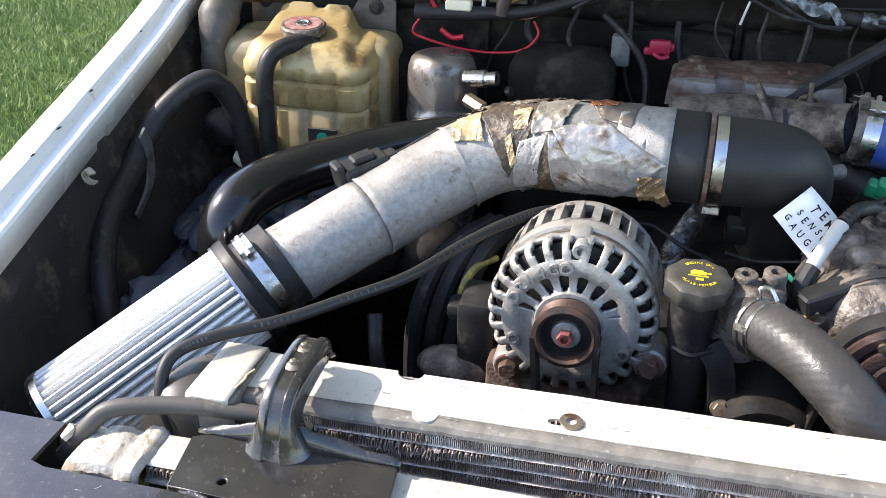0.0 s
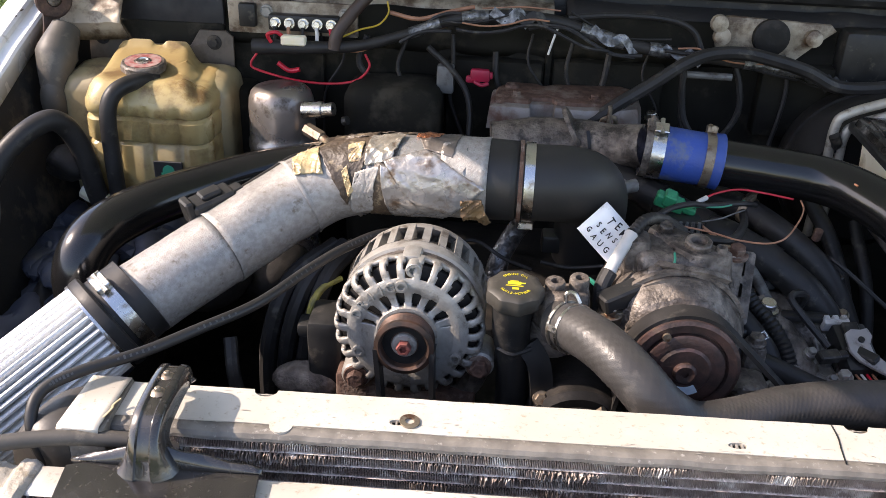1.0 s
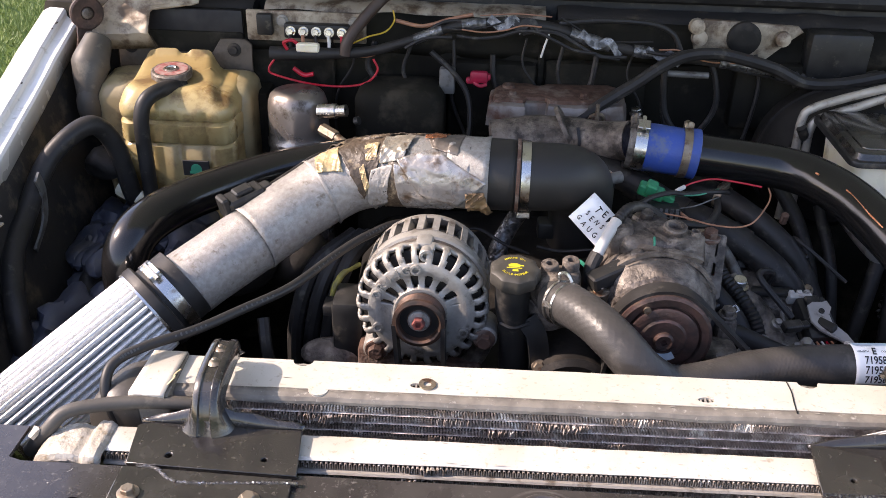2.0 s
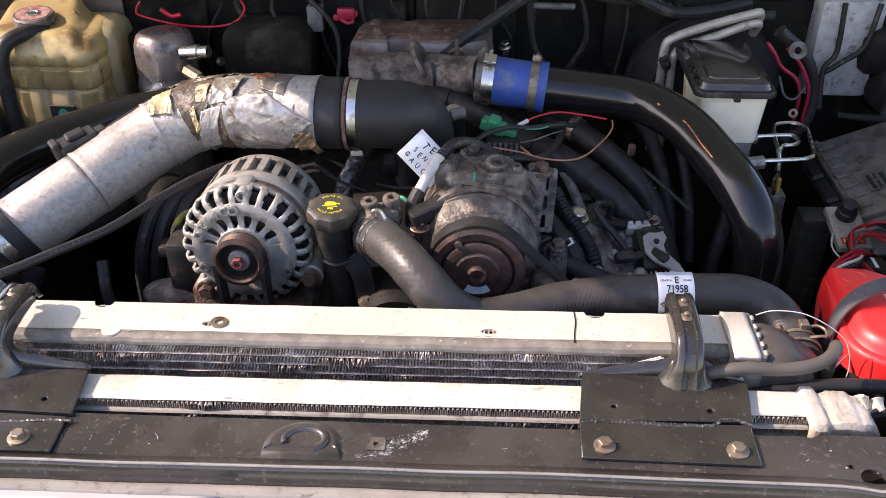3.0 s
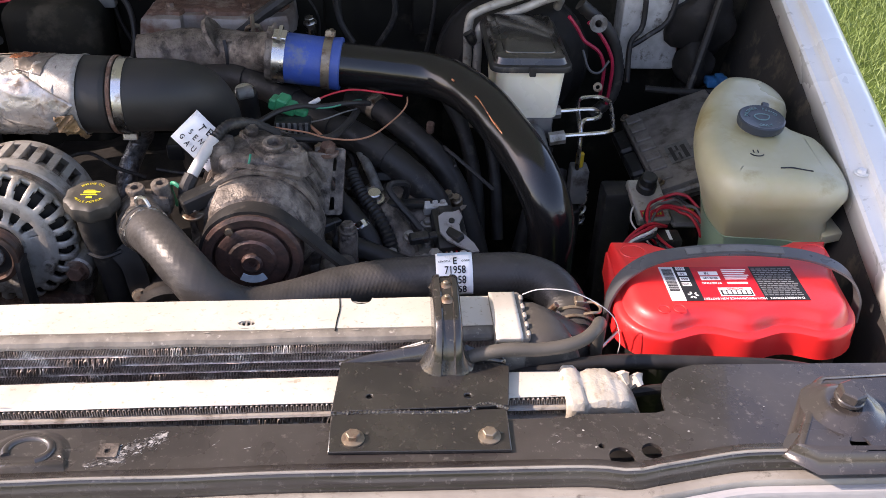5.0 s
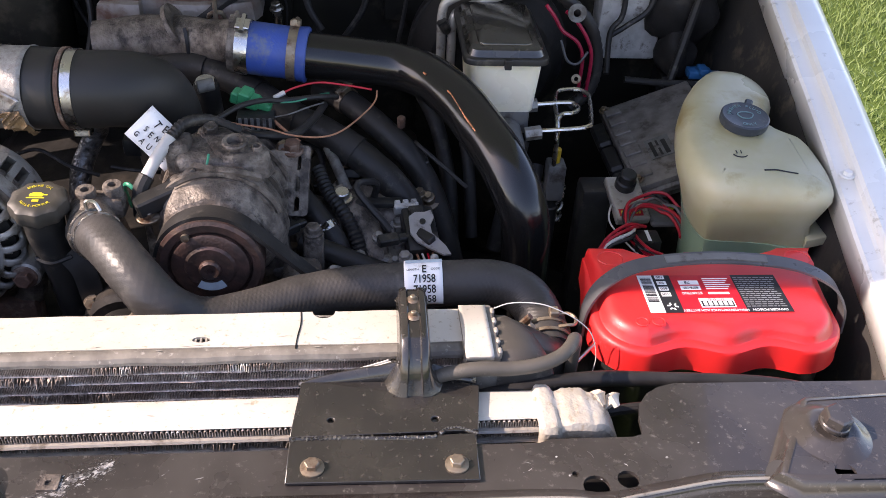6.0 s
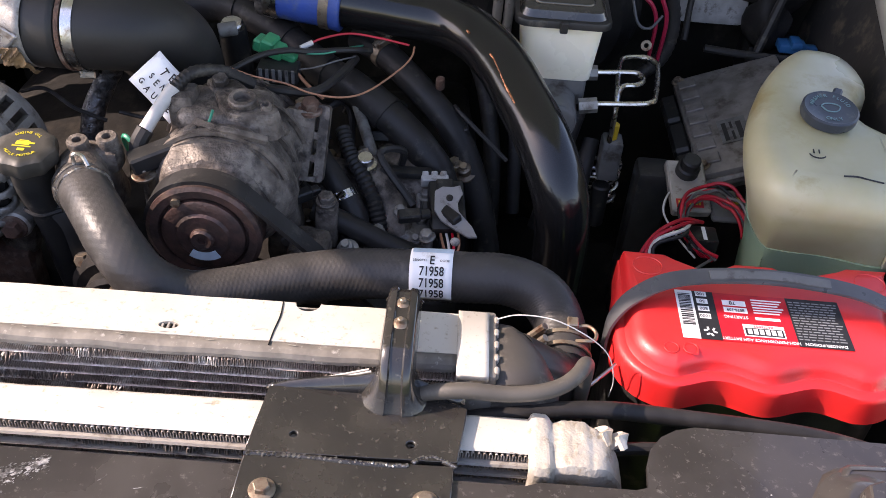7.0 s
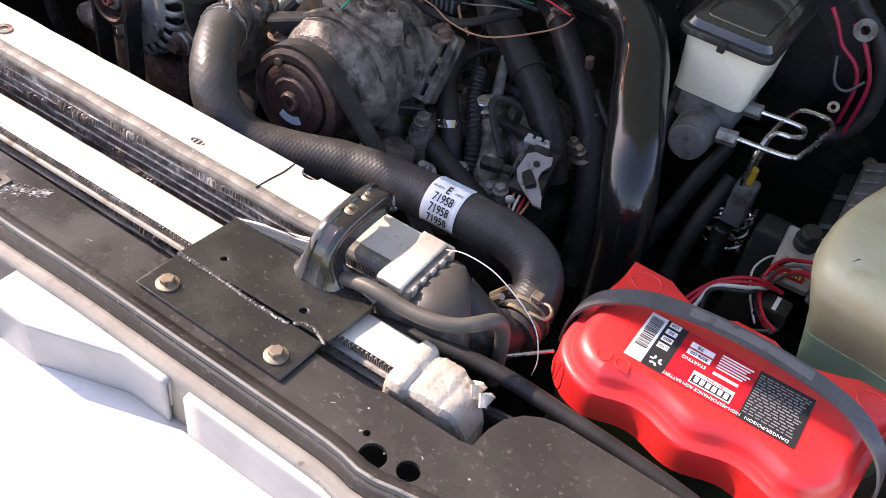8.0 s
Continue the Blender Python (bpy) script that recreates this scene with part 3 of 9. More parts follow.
for lo, hi in (((-0.335, 1.192, 0.40), (-0.185, 1.212, 0.515)), ((0.265, 1.192, 0.40), (0.275, 1.212, 0.515)), ((-0.05, 1.192, 0.40), (-0.045, 1.212, 0.515)),
               ((0.13, 1.18, 0.37), (0.262, 1.208, 0.486)), ((0.278, 1.184, 0.36), (0.43, 1.208, 0.49)), ((0.56, 1.18, 0.40), (0.71, 1.21, 0.50))):
    bm = B()
    box(bm, lo, hi, 0.004)
    part("firewall_pad", bm, FIREWALL, truck)
# heater case
bm = B()
box(bm, (-0.005, 1.10, 0.20), (0.128, 1.20, 0.462), 0.022, 4)
part("heater_case", bm, FIREWALL, truck, "black plastic heater case")
bm = B()
box(bm, (-0.30, 1.14, 0.14), (-0.14, 1.20, 0.44), 0.01)
part("side_bulkhead", bm, FIREWALL, truck)

# hood, raised above the bay
bm = B()
h0, hd, hn = Vector((0, 1.262, 0.60)), Vector((0, -0.79, 0.6131)), Vector((0, 0.6131, 0.79))
rings = []
for i in range(13):
    f = i / 12
    c = h0 + hd * (0.90 * f) + hn * (0.02 * math.sin(f * 3.1))
    wl, wr = -0.475 + 0.07 * f, 1.085 - 0.05 * f
    rings.append([Vector((wl + (wr - wl) * k / 10, 0, 0)) + c + hn * (0.02 * math.sin(math.pi * k / 10)) for k in range(11)])
skin(bm, rings, False, False)
hood = part("hood", bm, WHITE, truck, "raised white hood")
hood.modifiers.new("thick", "SOLIDIFY").thickness = 0.022

# hood hinge by the coolant tank
bm = B()
strip(bm, [(-0.418, 1.160, 0.486), (-0.412, 1.160, 0.515), (-0.414, 1.168, 0.550), (-0.424, 1.190, 0.600), (-0.43, 1.225, 0.670)], 0.030, 0.007, (0.75, 0.6, 0), 6)
tube(bm, [(-0.428, 1.172, 0.480), (-0.416, 1.160, 0.480), (-0.402, 1.150, 0.482)], 0.007, 10, 4)
hinge = part("hood_hinge", bm, BRASS, truck, "dark worn hood hinge arm")
bm = B()
HA = axis_frame((-0.405, 1.152, 0.548), (0.66, -0.75, 0))
lathe(bm, [(0.008, -0.004), (0.0235, -0.004), (0.0245, -0.002), (0.0245, 0.003), (0.0225, 0.005), (0.010, 0.005), (0.008, 0.002), (0.008, -0.004)], HA, 28, False)
part("pivot_eye", bm, BRASS, hinge)
bm = B()
lathe(bm, [(0.0085, 0.0), (0.0085, 0.006), (0.006, 0.0085), (0.003, 0.009)], HA, 18)
part("pivot_pin", bm, CAST_OLD, hinge)
bm = B()
strip(bm, [(1.02, 1.17, 0.52), (1.015, 1.165, 0.565), (1.02, 1.19, 0.61), (1.03, 1.23, 0.66)], 0.034, 0.006, (0, 1, 0.2))
part("hood_hinge", bm, RUST, truck, "dark rusty hood hinge arm")
bm = B()
tube(bm, [(-0.398, 1.10, 0.44), (-0.397, 1.12, 0.48), (-0.392, 1.15, 0.51)], [0.018, 0.028, 0.020], 14, 6, lump=0.1)
blob(bm, (-0.398, 1.10, 0.425), (0.02, 0.022, 0.035), 0.1)
part("drain_boot", bm, HOSE_WORN, truck, "black rubber boot below the hinge")

# bay floor and engine underside
bm = B()
bmesh.ops.create_grid(bm, x_segments=40, y_segments=30, size=0.5)
for v in bm.verts:
    v.co = Vector((0.30 + v.co.x * 1.66, 0.80 + v.co.y * 0.95, -0.05 + 0.05 * noise.noise(v.co * 6) + 0.03 * noise.noise(v.co * 17)))
part("bay_floor", bm, DARK, truck, "oily black crossmember and undertray")

# front support panel with its cut-out for the coolers
def skew(x):
    return 0.017 * min(0.0, x - 0.45)


out = [(-0.50, 0.345), (0.60, 0.345), (0.68, 0.344), (0.702, 0.341), (0.724, 0.345), (0.80, 0.357), (1.02, 0.357), (1.03, 0.456), (0.782, 0.457), (0.768, 0.453), (0.757, 0.446), (0.748, 0.434), (0.744, 0.420), (0.743, 0.403), (0.735, 0.4005), (0.672, 0.4000), (0.662, 0.3965),
       (-0.172, 0.401), (-0.184, 0.405), (-0.184, 0.443), (-0.50, 0.448)]
holes = [circle(0.697, 0.3545, 0.0098), circle(0.7215, 0.3600, 0.0080), circle(-0.112, 0.3560, 0.0078), circle(-0.088, 0.3525, 0.0098), circle(0.6835, 0.3660, 0.0026, 10),
         circle(0.86, 0.372, 0.006, 14), circle(-0.30, 0.372, 0.006, 14)]
bm = B()
plate(bm, [(x, y + skew(x)) for x, y in out], [[(x, y + skew(x)) for x, y in h] for h in holes], 0.3835, 0.387)
part("support_panel", bm, SUPPORT, truck, "satin black radiator support panel, scuffed", 30)
bm = B()
lipprof = [(0.3530, 0.3873), (0.3480, 0.3880), (0.3450, 0.3898), (0.3430, 0.3904), (0.3412, 0.3895), (0.3400, 0.3865), (0.3392, 0.3800), (0.3385, 0.3755), (0.3372, 0.3738)]
flangeprof = [(0.3374, 0.3739), (0.3340, 0.3735), (0.3300, 0.3742), (0.3280, 0.3745), (0.3267, 0.3733), (0.3262, 0.369), (0.3260, 0.30)]


def lipbend(x, y, z):
    s = max(0.0, min(1.0, (x - 0.712) / 0.09))
    s = s * s * (3 - 2 * s) - 0.35 * math.exp(-((x - 0.702) / 0.017) ** 2)
    return (x, y + skew(x) + 0.012 * s + 0.0008 * noise.noise(Vector((x * 12, 0, 0))), z + 0.0008 * noise.noise(Vector((x * 15, y * 9, 0))))


sweep_profile(bm, lipprof, [-0.50 + 1.53 * i / 110 for i in range(111)], lipbend)
part("support_lip", bm, SUPPORT, truck, "rolled black front lip", 50).modifiers.new("thick", "SOLIDIFY").thickness = 0.002
bm = B()
sweep_profile(bm, [(0.3444, 0.39035), (0.3430, 0.3909), (0.3415, 0.39005)], [-0.50 + 1.53 * i / 110 for i in range(111)], lipbend)
part("crest_highlight", bm, LIPPALE, truck, "bright highlight painted along the crest of the lip", 50).modifiers.new("thick", "SOLIDIFY").thickness = 0.0006
bm = B()
sweep_profile(bm, flangeprof, [-0.50 + 1.53 * i / 110 for i in range(111)], lipbend)
part("lip_flange", bm, LIPPALE, truck, "pale grey front flange", 50).modifiers.new("thick", "SOLIDIFY").thickness = 0.002
bm = B()
box(bm, (-0.50, 0.330, 0.335), (1.03, 0.43, 0.338))
part("dark_backing", bm, DARK, truck, "added black sheet that darkens the holes of the support panel")
# pressed tongue with its inner ring, and the square clip in scuffed paint
bm = B()
tongue = [(0.2535 + 0.0290 * math.cos(radians(a)), 0.3660 + 0.0240 * math.sin(radians(a))) for a in range(0, 181, 12)] + [(0.2225, 0.3530), (0.2845, 0.3530)]
skin(bm, [[Vector((*p, z)) for p in inset(tongue, d)] for d, z in ((-0.0035, 0.3868), (-0.0005, 0.3876), (0.0015, 0.3892), (0.0045, 0.3898), (0.0080, 0.3893))])
part("pressed_tongue", bm, SUPPORT, truck, "", 60)
bm = B()
arc = [(0.2545 + 0.0165 * math.cos(radians(a)), 0.3700 + 0.0120 * math.sin(radians(a)), 0.3888) for a in range(-62, 205, 14)]
tube(bm, arc, 0.0032, 14, 3)
part("stamped_ring", bm, SUPPORT, truck, "", 70)
bm = B()
plate(bm, rrect(0.3045, 0.3625, 0.3195, 0.3765, 0.001, 1), [rrect(0.3100, 0.3670, 0.3140, 0.3710, 0.0005, 1)], 0.387, 0.3886)
part("square_clip", bm, CAST_OLD, truck, "dull brown square clip")
bm = B()
rng = random.Random(5)
for k in range(420):
    if k % 3:
        f, across, wide = rng.random(), rng.gauss(0, 1), 0.0042
        cx, cy, ang = 0.318 + 0.034 * f, 0.3655 + 0.020 * f, 0.55
    else:
        f, across, wide = rng.random(), rng.gauss(0, 1), 0.0022
        cx, cy, ang = 0.298 + 0.028 * f, 0.3560 + 0.0055 * f, 0.2
    cx, cy = cx - wide * across * math.sin(ang), cy + wide * across * math.cos(ang)
    r = rng.uniform(0.00025, 0.0011) * max(0.35, 1.2 - 0.4 * abs(across))
    c, s = math.cos(ang + rng.gauss(0, 0.25)), math.sin(ang)
    ring = [(1.9 * r * rng.uniform(0.5, 1.2) * math.cos(q / 6 * math.tau), 0.8 * r * rng.uniform(0.5, 1.2) * math.sin(q / 6 * math.tau)) for q in range(6)]
    plate(bm, [(cx + u * c - v * s, cy + u * s + v * c) for u, v in ring], [], 0.3867, 0.3871 + 0.000001 * k)
part("scuffed_patch", bm, PANEL_WORN, truck, "bare scuffed patch in the black paint")["kind"] = "stuff"

rng = random.Random(23)
for k in range(46):
    x = rng.choice((rng.uniform(-0.15, 0.46), rng.uniform(0.64, 0.86)))
    y = rng.uniform(0.358, 0.384) if x < 0.735 else rng.uniform(0.362, 0.43)
    bm = B()
    if k % 3:
        r = rng.uniform(0.0004, 0.0010)
        plate(bm, [(x + r * rng.uniform(0.5, 1.4) * math.cos(a / 6 * math.tau), y + r * rng.uniform(0.5, 1.2) * math.sin(a / 6 * math.tau)) for a in range(6)], [], 0.3868, 0.38715)
    else:
        q, n = rng.uniform(0, math.pi), rng.uniform(0.0012, 0.004)
        strip(bm, [(x - n * math.cos(q), y - n * math.sin(q), 0.3870), (x + 0.001, y, 0.3870), (x + n * math.cos(q), y + n * math.sin(q), 0.3870)], 0.0005, 0.0003, (math.sin(q), -math.cos(q), 0.01), 2)
    part("scratch", bm, PANEL_WORN, truck)

# stepped black mount with the large hex bolt
bm = B()
mo = [(0.822, 0.352), (0.842, 0.336), (1.02, 0.334), (1.02, 0.436), (0.876, 0.430), (0.866, 0.424)]
plate(bm, inset(mo, 0.007), [circle(0.8760, 0.3490, 0.0078, 20)], 0.400, 0.4025)
part("bump_mount", bm, SUPPORT, truck, "raised grey-black mounting plate", 50)
bm = B()
skin(bm, [[Vector((*p, z)) for p in inset(mo, d)] for d, z in ((-0.003, 0.3868), (-0.0005, 0.3885), (0.003, 0.395), (0.005, 0.4005), (0.0075, 0.4028), (0.011, 0.4032))], True, False)
part("mount_flank", bm, SUPPORT, truck, "worn sloping flank of the mount", 60)
bm = B()
cyl(bm, (0.8300, 0.3575, 0.3945), (0.8288, 0.3575, 0.3955), 0.0085, 20)
part("hole_disc", bm, INK, truck)
bm = B()
lathe(bm, [(0.034, -0.001), (0.027, 0.002), (0.021, 0.0065), (0.0175, 0.0080), (0.0150, 0.0082), (0.0135, 0.0078)], axis_frame((0.880, 0.386, 0.4020), (0, 0, 1)), 36)
part("bolt_seat", bm, SUPPORT, truck, "domed seat under the bolt", 60)
bm = B()
tube(bm, [(0.880, 0.386, 0.404 + 0.0011 * k) for k in range(11)], 0.0085, 18, 2, rib=0.0008, rib_every=2)
hexbolt(bm, (0.880, 0.386, 0.4130), (0.06, -0.08, 1), 0.0110, 0.0115, 1.06, 0.4)
part("mount_bolt", bm, SUPPORT, truck, "large black hex head bolt")

HEADER = mat("shade_greyed_paint", (0.36, 0.35, 0.345), 0.5, col2=(0.31, 0.30, 0.295), scale=30, amt=0.7, bump=0.05)
# white header panel ahead of the support, in two halves, and the sheet below it
def header_edge(x):
    g = max(0.0, min(1.0, (x - 0.432) / 0.073))
    b = max(0.0, min(1.0, (x - 0.712) / 0.09))
    return 0.2945 + 0.0255 * g + 0.012 * b * b * (3 - 2 * b)


for x0, x1, ends in ((-0.45, 0.195, False), (0.386, 0.545, True), (0.563, 1.0, True)):
    bm = B()
    rings = []
    for i in range(31):
        x = x0 + (x1 - x0) * i / 30
        e = header_edge(x) if ends else header_edge(0.57 - x) + skew(x)
        r = lipbend(x, 0.3275, 0)[1]
        rings.append([Vector((x, y, z)) for y, z in ((r, 0.34), (r, 0.3675), (r - 0.0015, 0.3695), (e + 0.003, 0.3692), (e + 0.0006, 0.3682), (e, 0.366), (e + 0.0015, 0.328), (e + 0.0010, 0.3245))])
    skin(bm, rings, False, False)
    part("header_panel", bm, HEADER, truck, "pale grey header panel, greyed for the shade on its front", 12).modifiers.new("thick", "SOLIDIFY").thickness = 0.003
bm = B()
sweep_profile(bm, [(0.335, 0.3245), (0.27, 0.3250), (0.21, 0.321), (0.13, 0.303), (0.085, 0.27), (0.075, 0.22), (0.075, 0.0)], [-0.45 + 1.5 * i / 30 for i in range(31)],
              lambda x, y, z: (x, y + 0.10 * (x - 0.28) ** 2, z))
part("grille_surround", bm, WHITE, truck, "white front grille surround", 50).modifiers.new("thick", "SOLIDIFY").thickness = 0.004
bm = B()
box(bm, (0.20, 0.250, 0.318), (0.39, 0.310, 0.330), 0.003)
part("latch_well", bm, DARK, truck)

# ---------- radiator ----------
rad = thing("radiator", (0.27, 0.50, 0.0), "aluminium core radiator with black end tanks and dusty fins", "radiator")
RX0, RX1 = -0.072, 0.612


def ragged(x, y, z):
    d = 0.0007 * noise.noise(Vector((x * 30, y * 20, 1))) + 0.0005 * noise.noise(Vector((x * 90, 0, 4)))
    return (x, y + d, z + d * 0.7)


def bite(cx, cy, r, front):
    a0, a1 = (180, 0) if front else (180, 360)
    return [(cx + r * math.cos(radians(a0 + (a1 - a0) * i / 8)), cy + (1 if front else -1) * abs(r * math.sin(radians(a0 + (a1 - a0) * i / 8)))) for i in range(9)]


front = []
for i in range(41):
    x = RX0 + (RX1 - RX0) * i / 40
    front.append((x, 0.4893 + 0.0009 * noise.noise(Vector((x * 24, 0, 0)))))
front = [p for p in front if abs(p[0] - 0.057) > 0.012] + bite(0.057, 0.4893, 0.009, False)
front.sort(key=lambda p: p[0])
back = []
for i in range(41):
    x = RX1 - (RX1 - RX0) * i / 40
    back.append((x, 0.5305 + 0.0008 * noise.noise(Vector((x * 30, 7, 0)))))
for cx, r in ((0.4975, 0.0095), (0.0365, 0.0095)):
    back = [p for p in back if abs(p[0] - cx) > r * 1.15] + [(cx - r * math.cos(math.pi * i / 8), 0.5305 - r * 0.9 * math.sin(math.pi * i / 8)) for i in range(9)]
back.sort(key=lambda p: -p[0])
slot = [(0.40 + 0.0075 * math.cos(i / 14 * math.tau), 0.4985 + 0.0036 * math.sin(i / 14 * math.tau)) for i in range(14)]
slot2 = [(0.1435 + 0.006 * math.cos(i / 14 * math.tau), 0.5005 + 0.0034 * math.sin(i / 14 * math.tau)) for i in range(14)]
bm = B()
plate(bm, front + back, [slot, slot2], 0.4015, 0.4045)
top = part("top_plate", bm, ALU, rad, "bright bare aluminium top plate", 30)
for cx, cy in ((0.40, 0.4985), (0.1435, 0.5005)):
    bm = B()
    for k in range(3):
        box(bm, (cx - 0.0055 + 0.0042 * k, cy - 0.004, 0.4005), (cx - 0.004 + 0.0042 * k, cy + 0.004, 0.4035))
    part("slot_louvre", bm, ALU_DULL, rad)
bm = B()
sweep_profile(bm, [(0.4896, 0.4040), (0.4835, 0.4035), (0.4800, 0.4024), (0.4780, 0.3992), (0.4776, 0.3966), (0.4800, 0.3963)], [RX0 + (RX1 - RX0) * i / 120 for i in range(121)], ragged)
part("front_flange", bm, FLANGE, rad, "dull creased front flange, toned down for shade", 14).modifiers.new("thick", "SOLIDIFY").thickness = 0.0012
bm = B()
box(bm, (RX0, 0.528, 0.30), (RX1, 0.5295, 0.401))
part("rear_flange", bm, ALU_DULL, rad)
bm = B()
tube(bm, [(0.4785, 0.5300, 0.4048), (0.4788, 0.515, 0.4049), (0.4768, 0.500, 0.4049), (0.4755, 0.4855, 0.4046)], 0.0006, 5, 4)
part("cut_line", bm, DARK, rad)
bm = B()
lathe(bm, [(0.0036, 0), (0.0078, 0), (0.0078, 0.0014), (0.0036, 0.0014), (0.0036, 0)], axis_frame((0.1530, 0.4965, 0.4049), (0.05, 0, 1)), 40, False)
lone("loose_washer", bm, ZINC, "rusty loose washer lying on the radiator", "washer")

rng = random.Random(31)
bm = B()
for k in range(60):
    x = rng.uniform(RX0 + 0.02, RX1 - 0.03)
    y = 0.4865 + 0.040 * (rng.random() ** 3.5 if k % 3 else 1 - 0.12 * rng.random())
    q, n = rng.gauss(0, 0.12), rng.uniform(0.001, 0.006)
    zz = 0.40485 + 0.000001 * k
    w = rng.uniform(0.00012, 0.0004)
    vs = [bm.verts.new((x + a * n * math.cos(q), y + a * n * math.sin(q) + b * w, zz)) for a, b in ((-1, 0), (-0.3, -1), (0.4, -0.8), (1, 0), (0.3, 0.9), (-0.5, 0.7))]
    bm.faces.new(vs)
part("surface_wear", bm, ALU_DULL, rad, "dull scratches and nicks in the bare metal")["kind"] = "stuff"
rng = random.Random(32)
bm = B()
for k in range(70):
    x = rng.uniform(-0.10, 0.66)
    y = rng.choice((0.4195, 0.4470)) + rng.gauss(0, 0.003) if k % 3 else rng.uniform(0.420, 0.446)
    q, n = rng.gauss(0, 0.3), rng.uniform(0.001, 0.007)
    w = rng.uniform(0.00012, 0.0004)
    vs = [bm.verts.new((x + a * n * math.cos(q), min(0.4475, max(0.4185, y)) + a * n * math.sin(q) * 0.5 + b * w, 0.38655 + 0.000001 * k)) for a, b in ((-1, 0), (-0.3, -1), (0.4, -0.8), (1, 0), (0.3, 0.9), (-0.5, 0.7))]
    bm.faces.new(vs)
bar_marks = bm
# core: flat tubes with folded fins between
ROW = 0.0098


def fins(name, x0, x1, y0, y1, z0, z1, pitch, parent, material, seed, edge=0.0005):
    """Folded fin: upright legs joined by round bends, with a blunt front edge; some stretches are crushed."""
    rng = random.Random(seed)
    verts, faces = [], []
    h = z1 - z0
    n = int((x1 - x0) / pitch)
    for i in range(n + 1):
        bent = noise.noise(Vector(((x0 + i * pitch) * 16, seed * 3.7, 0)))
        hurt = max(0.0, bent - 0.12) * 6
        dx = 0.00010 * rng.uniform(-1, 1) + 0.0012 * hurt * rng.uniform(-0.2, 1)
        dy = -0.0020 * hurt * rng.random()
        up = 1 if i % 2 else -1
        zm = (z0 + z1) / 2
        for j, (u, v) in enumerate(((0.0, -0.36), (0.0, 0.36), (0.16, 0.46), (0.5, 0.5), (0.84, 0.46))):
            x, z = x0 + (i + u) * pitch, zm + up * v * h
            ex, ez = (edge, 0.0) if j < 2 else (edge * 0.5, -up * edge * 0.6)
            lean = dx * (0.5 + up * v)
            verts += [(x + lean, y0 + dy, z), (x + lean * 0.5, y0 + 0.0028, z), (x, y1, z), (x + lean + ex, y0 + dy - 0.0001, z + ez)]
    for i in range(5 * (n + 1) - 1):
        a = 4 * i
        faces += [(a, a + 1, a + 5, a + 4), (a + 1, a + 2, a + 6, a + 5), (a, a + 4, a + 7, a + 3)]
    me = bpy.data.meshes.new(name)
    me.from_pydata(verts, [], faces)
    me.materials.append(material)
    ob = new(name, me)
    ob.parent = parent
    ob.matrix_parent_inverse = Matrix.Translation(-parent.location)
    ob["kind"] = "stuff"
    return ob


for k in range(6):
    z1 = 0.3960 - k * ROW
    fins("fin_strip", RX0, RX1, 0.4783, 0.4840, z1 - ROW + 0.0021, z1, 0.0013, rad, FINDARK, k + 1, 0.00045)
    bm = B()
    xs = [RX0 + (RX1 - RX0) * i / 80 for i in range(81)]
    sweep_profile(bm, [(0.4795, z1 - ROW + 0.0001), (0.4777, z1 - ROW + 0.0010), (0.4795, z1 - ROW + 0.0020), (0.52, z1 - ROW + 0.0019), (0.52, z1 - ROW + 0.0002)], xs,
                  lambda x, y, z: (x, y + (0.0006 * noise.noise(Vector((x * 50, z * 99, 0))) if y < 0.48 else 0), z), True)
    part("core_tube", bm, CORE, rad)
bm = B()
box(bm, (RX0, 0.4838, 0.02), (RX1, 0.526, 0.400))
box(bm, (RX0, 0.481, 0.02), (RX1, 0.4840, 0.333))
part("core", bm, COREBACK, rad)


def end_tank(sign, x_in, label):
    ob_bm = B()
    prof = [(0.0, 0.466, 0.531, 0.4035), (0.006, 0.466, 0.531, 0.4055), (0.014, 0.466, 0.528, 0.4070), (0.022, 0.467, 0.522, 0.4065), (0.030, 0.468, 0.514, 0.4040), (0.038, 0.470, 0.503, 0.3985), (0.045, 0.472, 0.492, 0.3900), (0.050, 0.474, 0.484, 0.378)]
    rings = []
    for d, y0, y1, zt in prof:
        x = x_in + sign * d
        rings.append([Vector((x, y, z)) for y, z in ((y0, 0.05), (y0, zt - 0.012), (y0 + 0.001, zt - 0.006), (y0 + (y1 - y0) * 0.12, zt - 0.0018), (y0 + (y1 - y0) * 0.3, zt), (y0 + (y1 - y0) * 0.6, zt), (y0 + (y1 - y0) * 0.85, zt - 0.0025), (y1 - 0.001, zt - 0.008), (y1, zt - 0.016), (y1, 0.05))])
    skin(ob_bm, rings)
    return part("end_tank", ob_bm, TANKBLK, rad, label, 40)


end_tank(-1, -0.098, "black plastic end tank")
end_tank(1, 0.638, "black plastic end tank with hose neck")
for x0, x1 in ((-0.100, -0.070), (0.611, 0.640)):
    bm = B()
    box(bm, (x0, 0.466, 0.30), (x1, 0.5325, 0.4080), 0.003)
    part("crimp_header", bm, FLANGE, rad, "crimped aluminium header")
for k in range(5):
    for xx in (0.6380, -0.1015):
        bm = B()
        box(bm, (xx, 0.470 + 0.0125 * k, 0.400), (xx + 0.0035, 0.4765 + 0.0125 * k, 0.4092), 0.0012, 1)
        part("crimp_tooth", bm, ALU_DULL, rad)
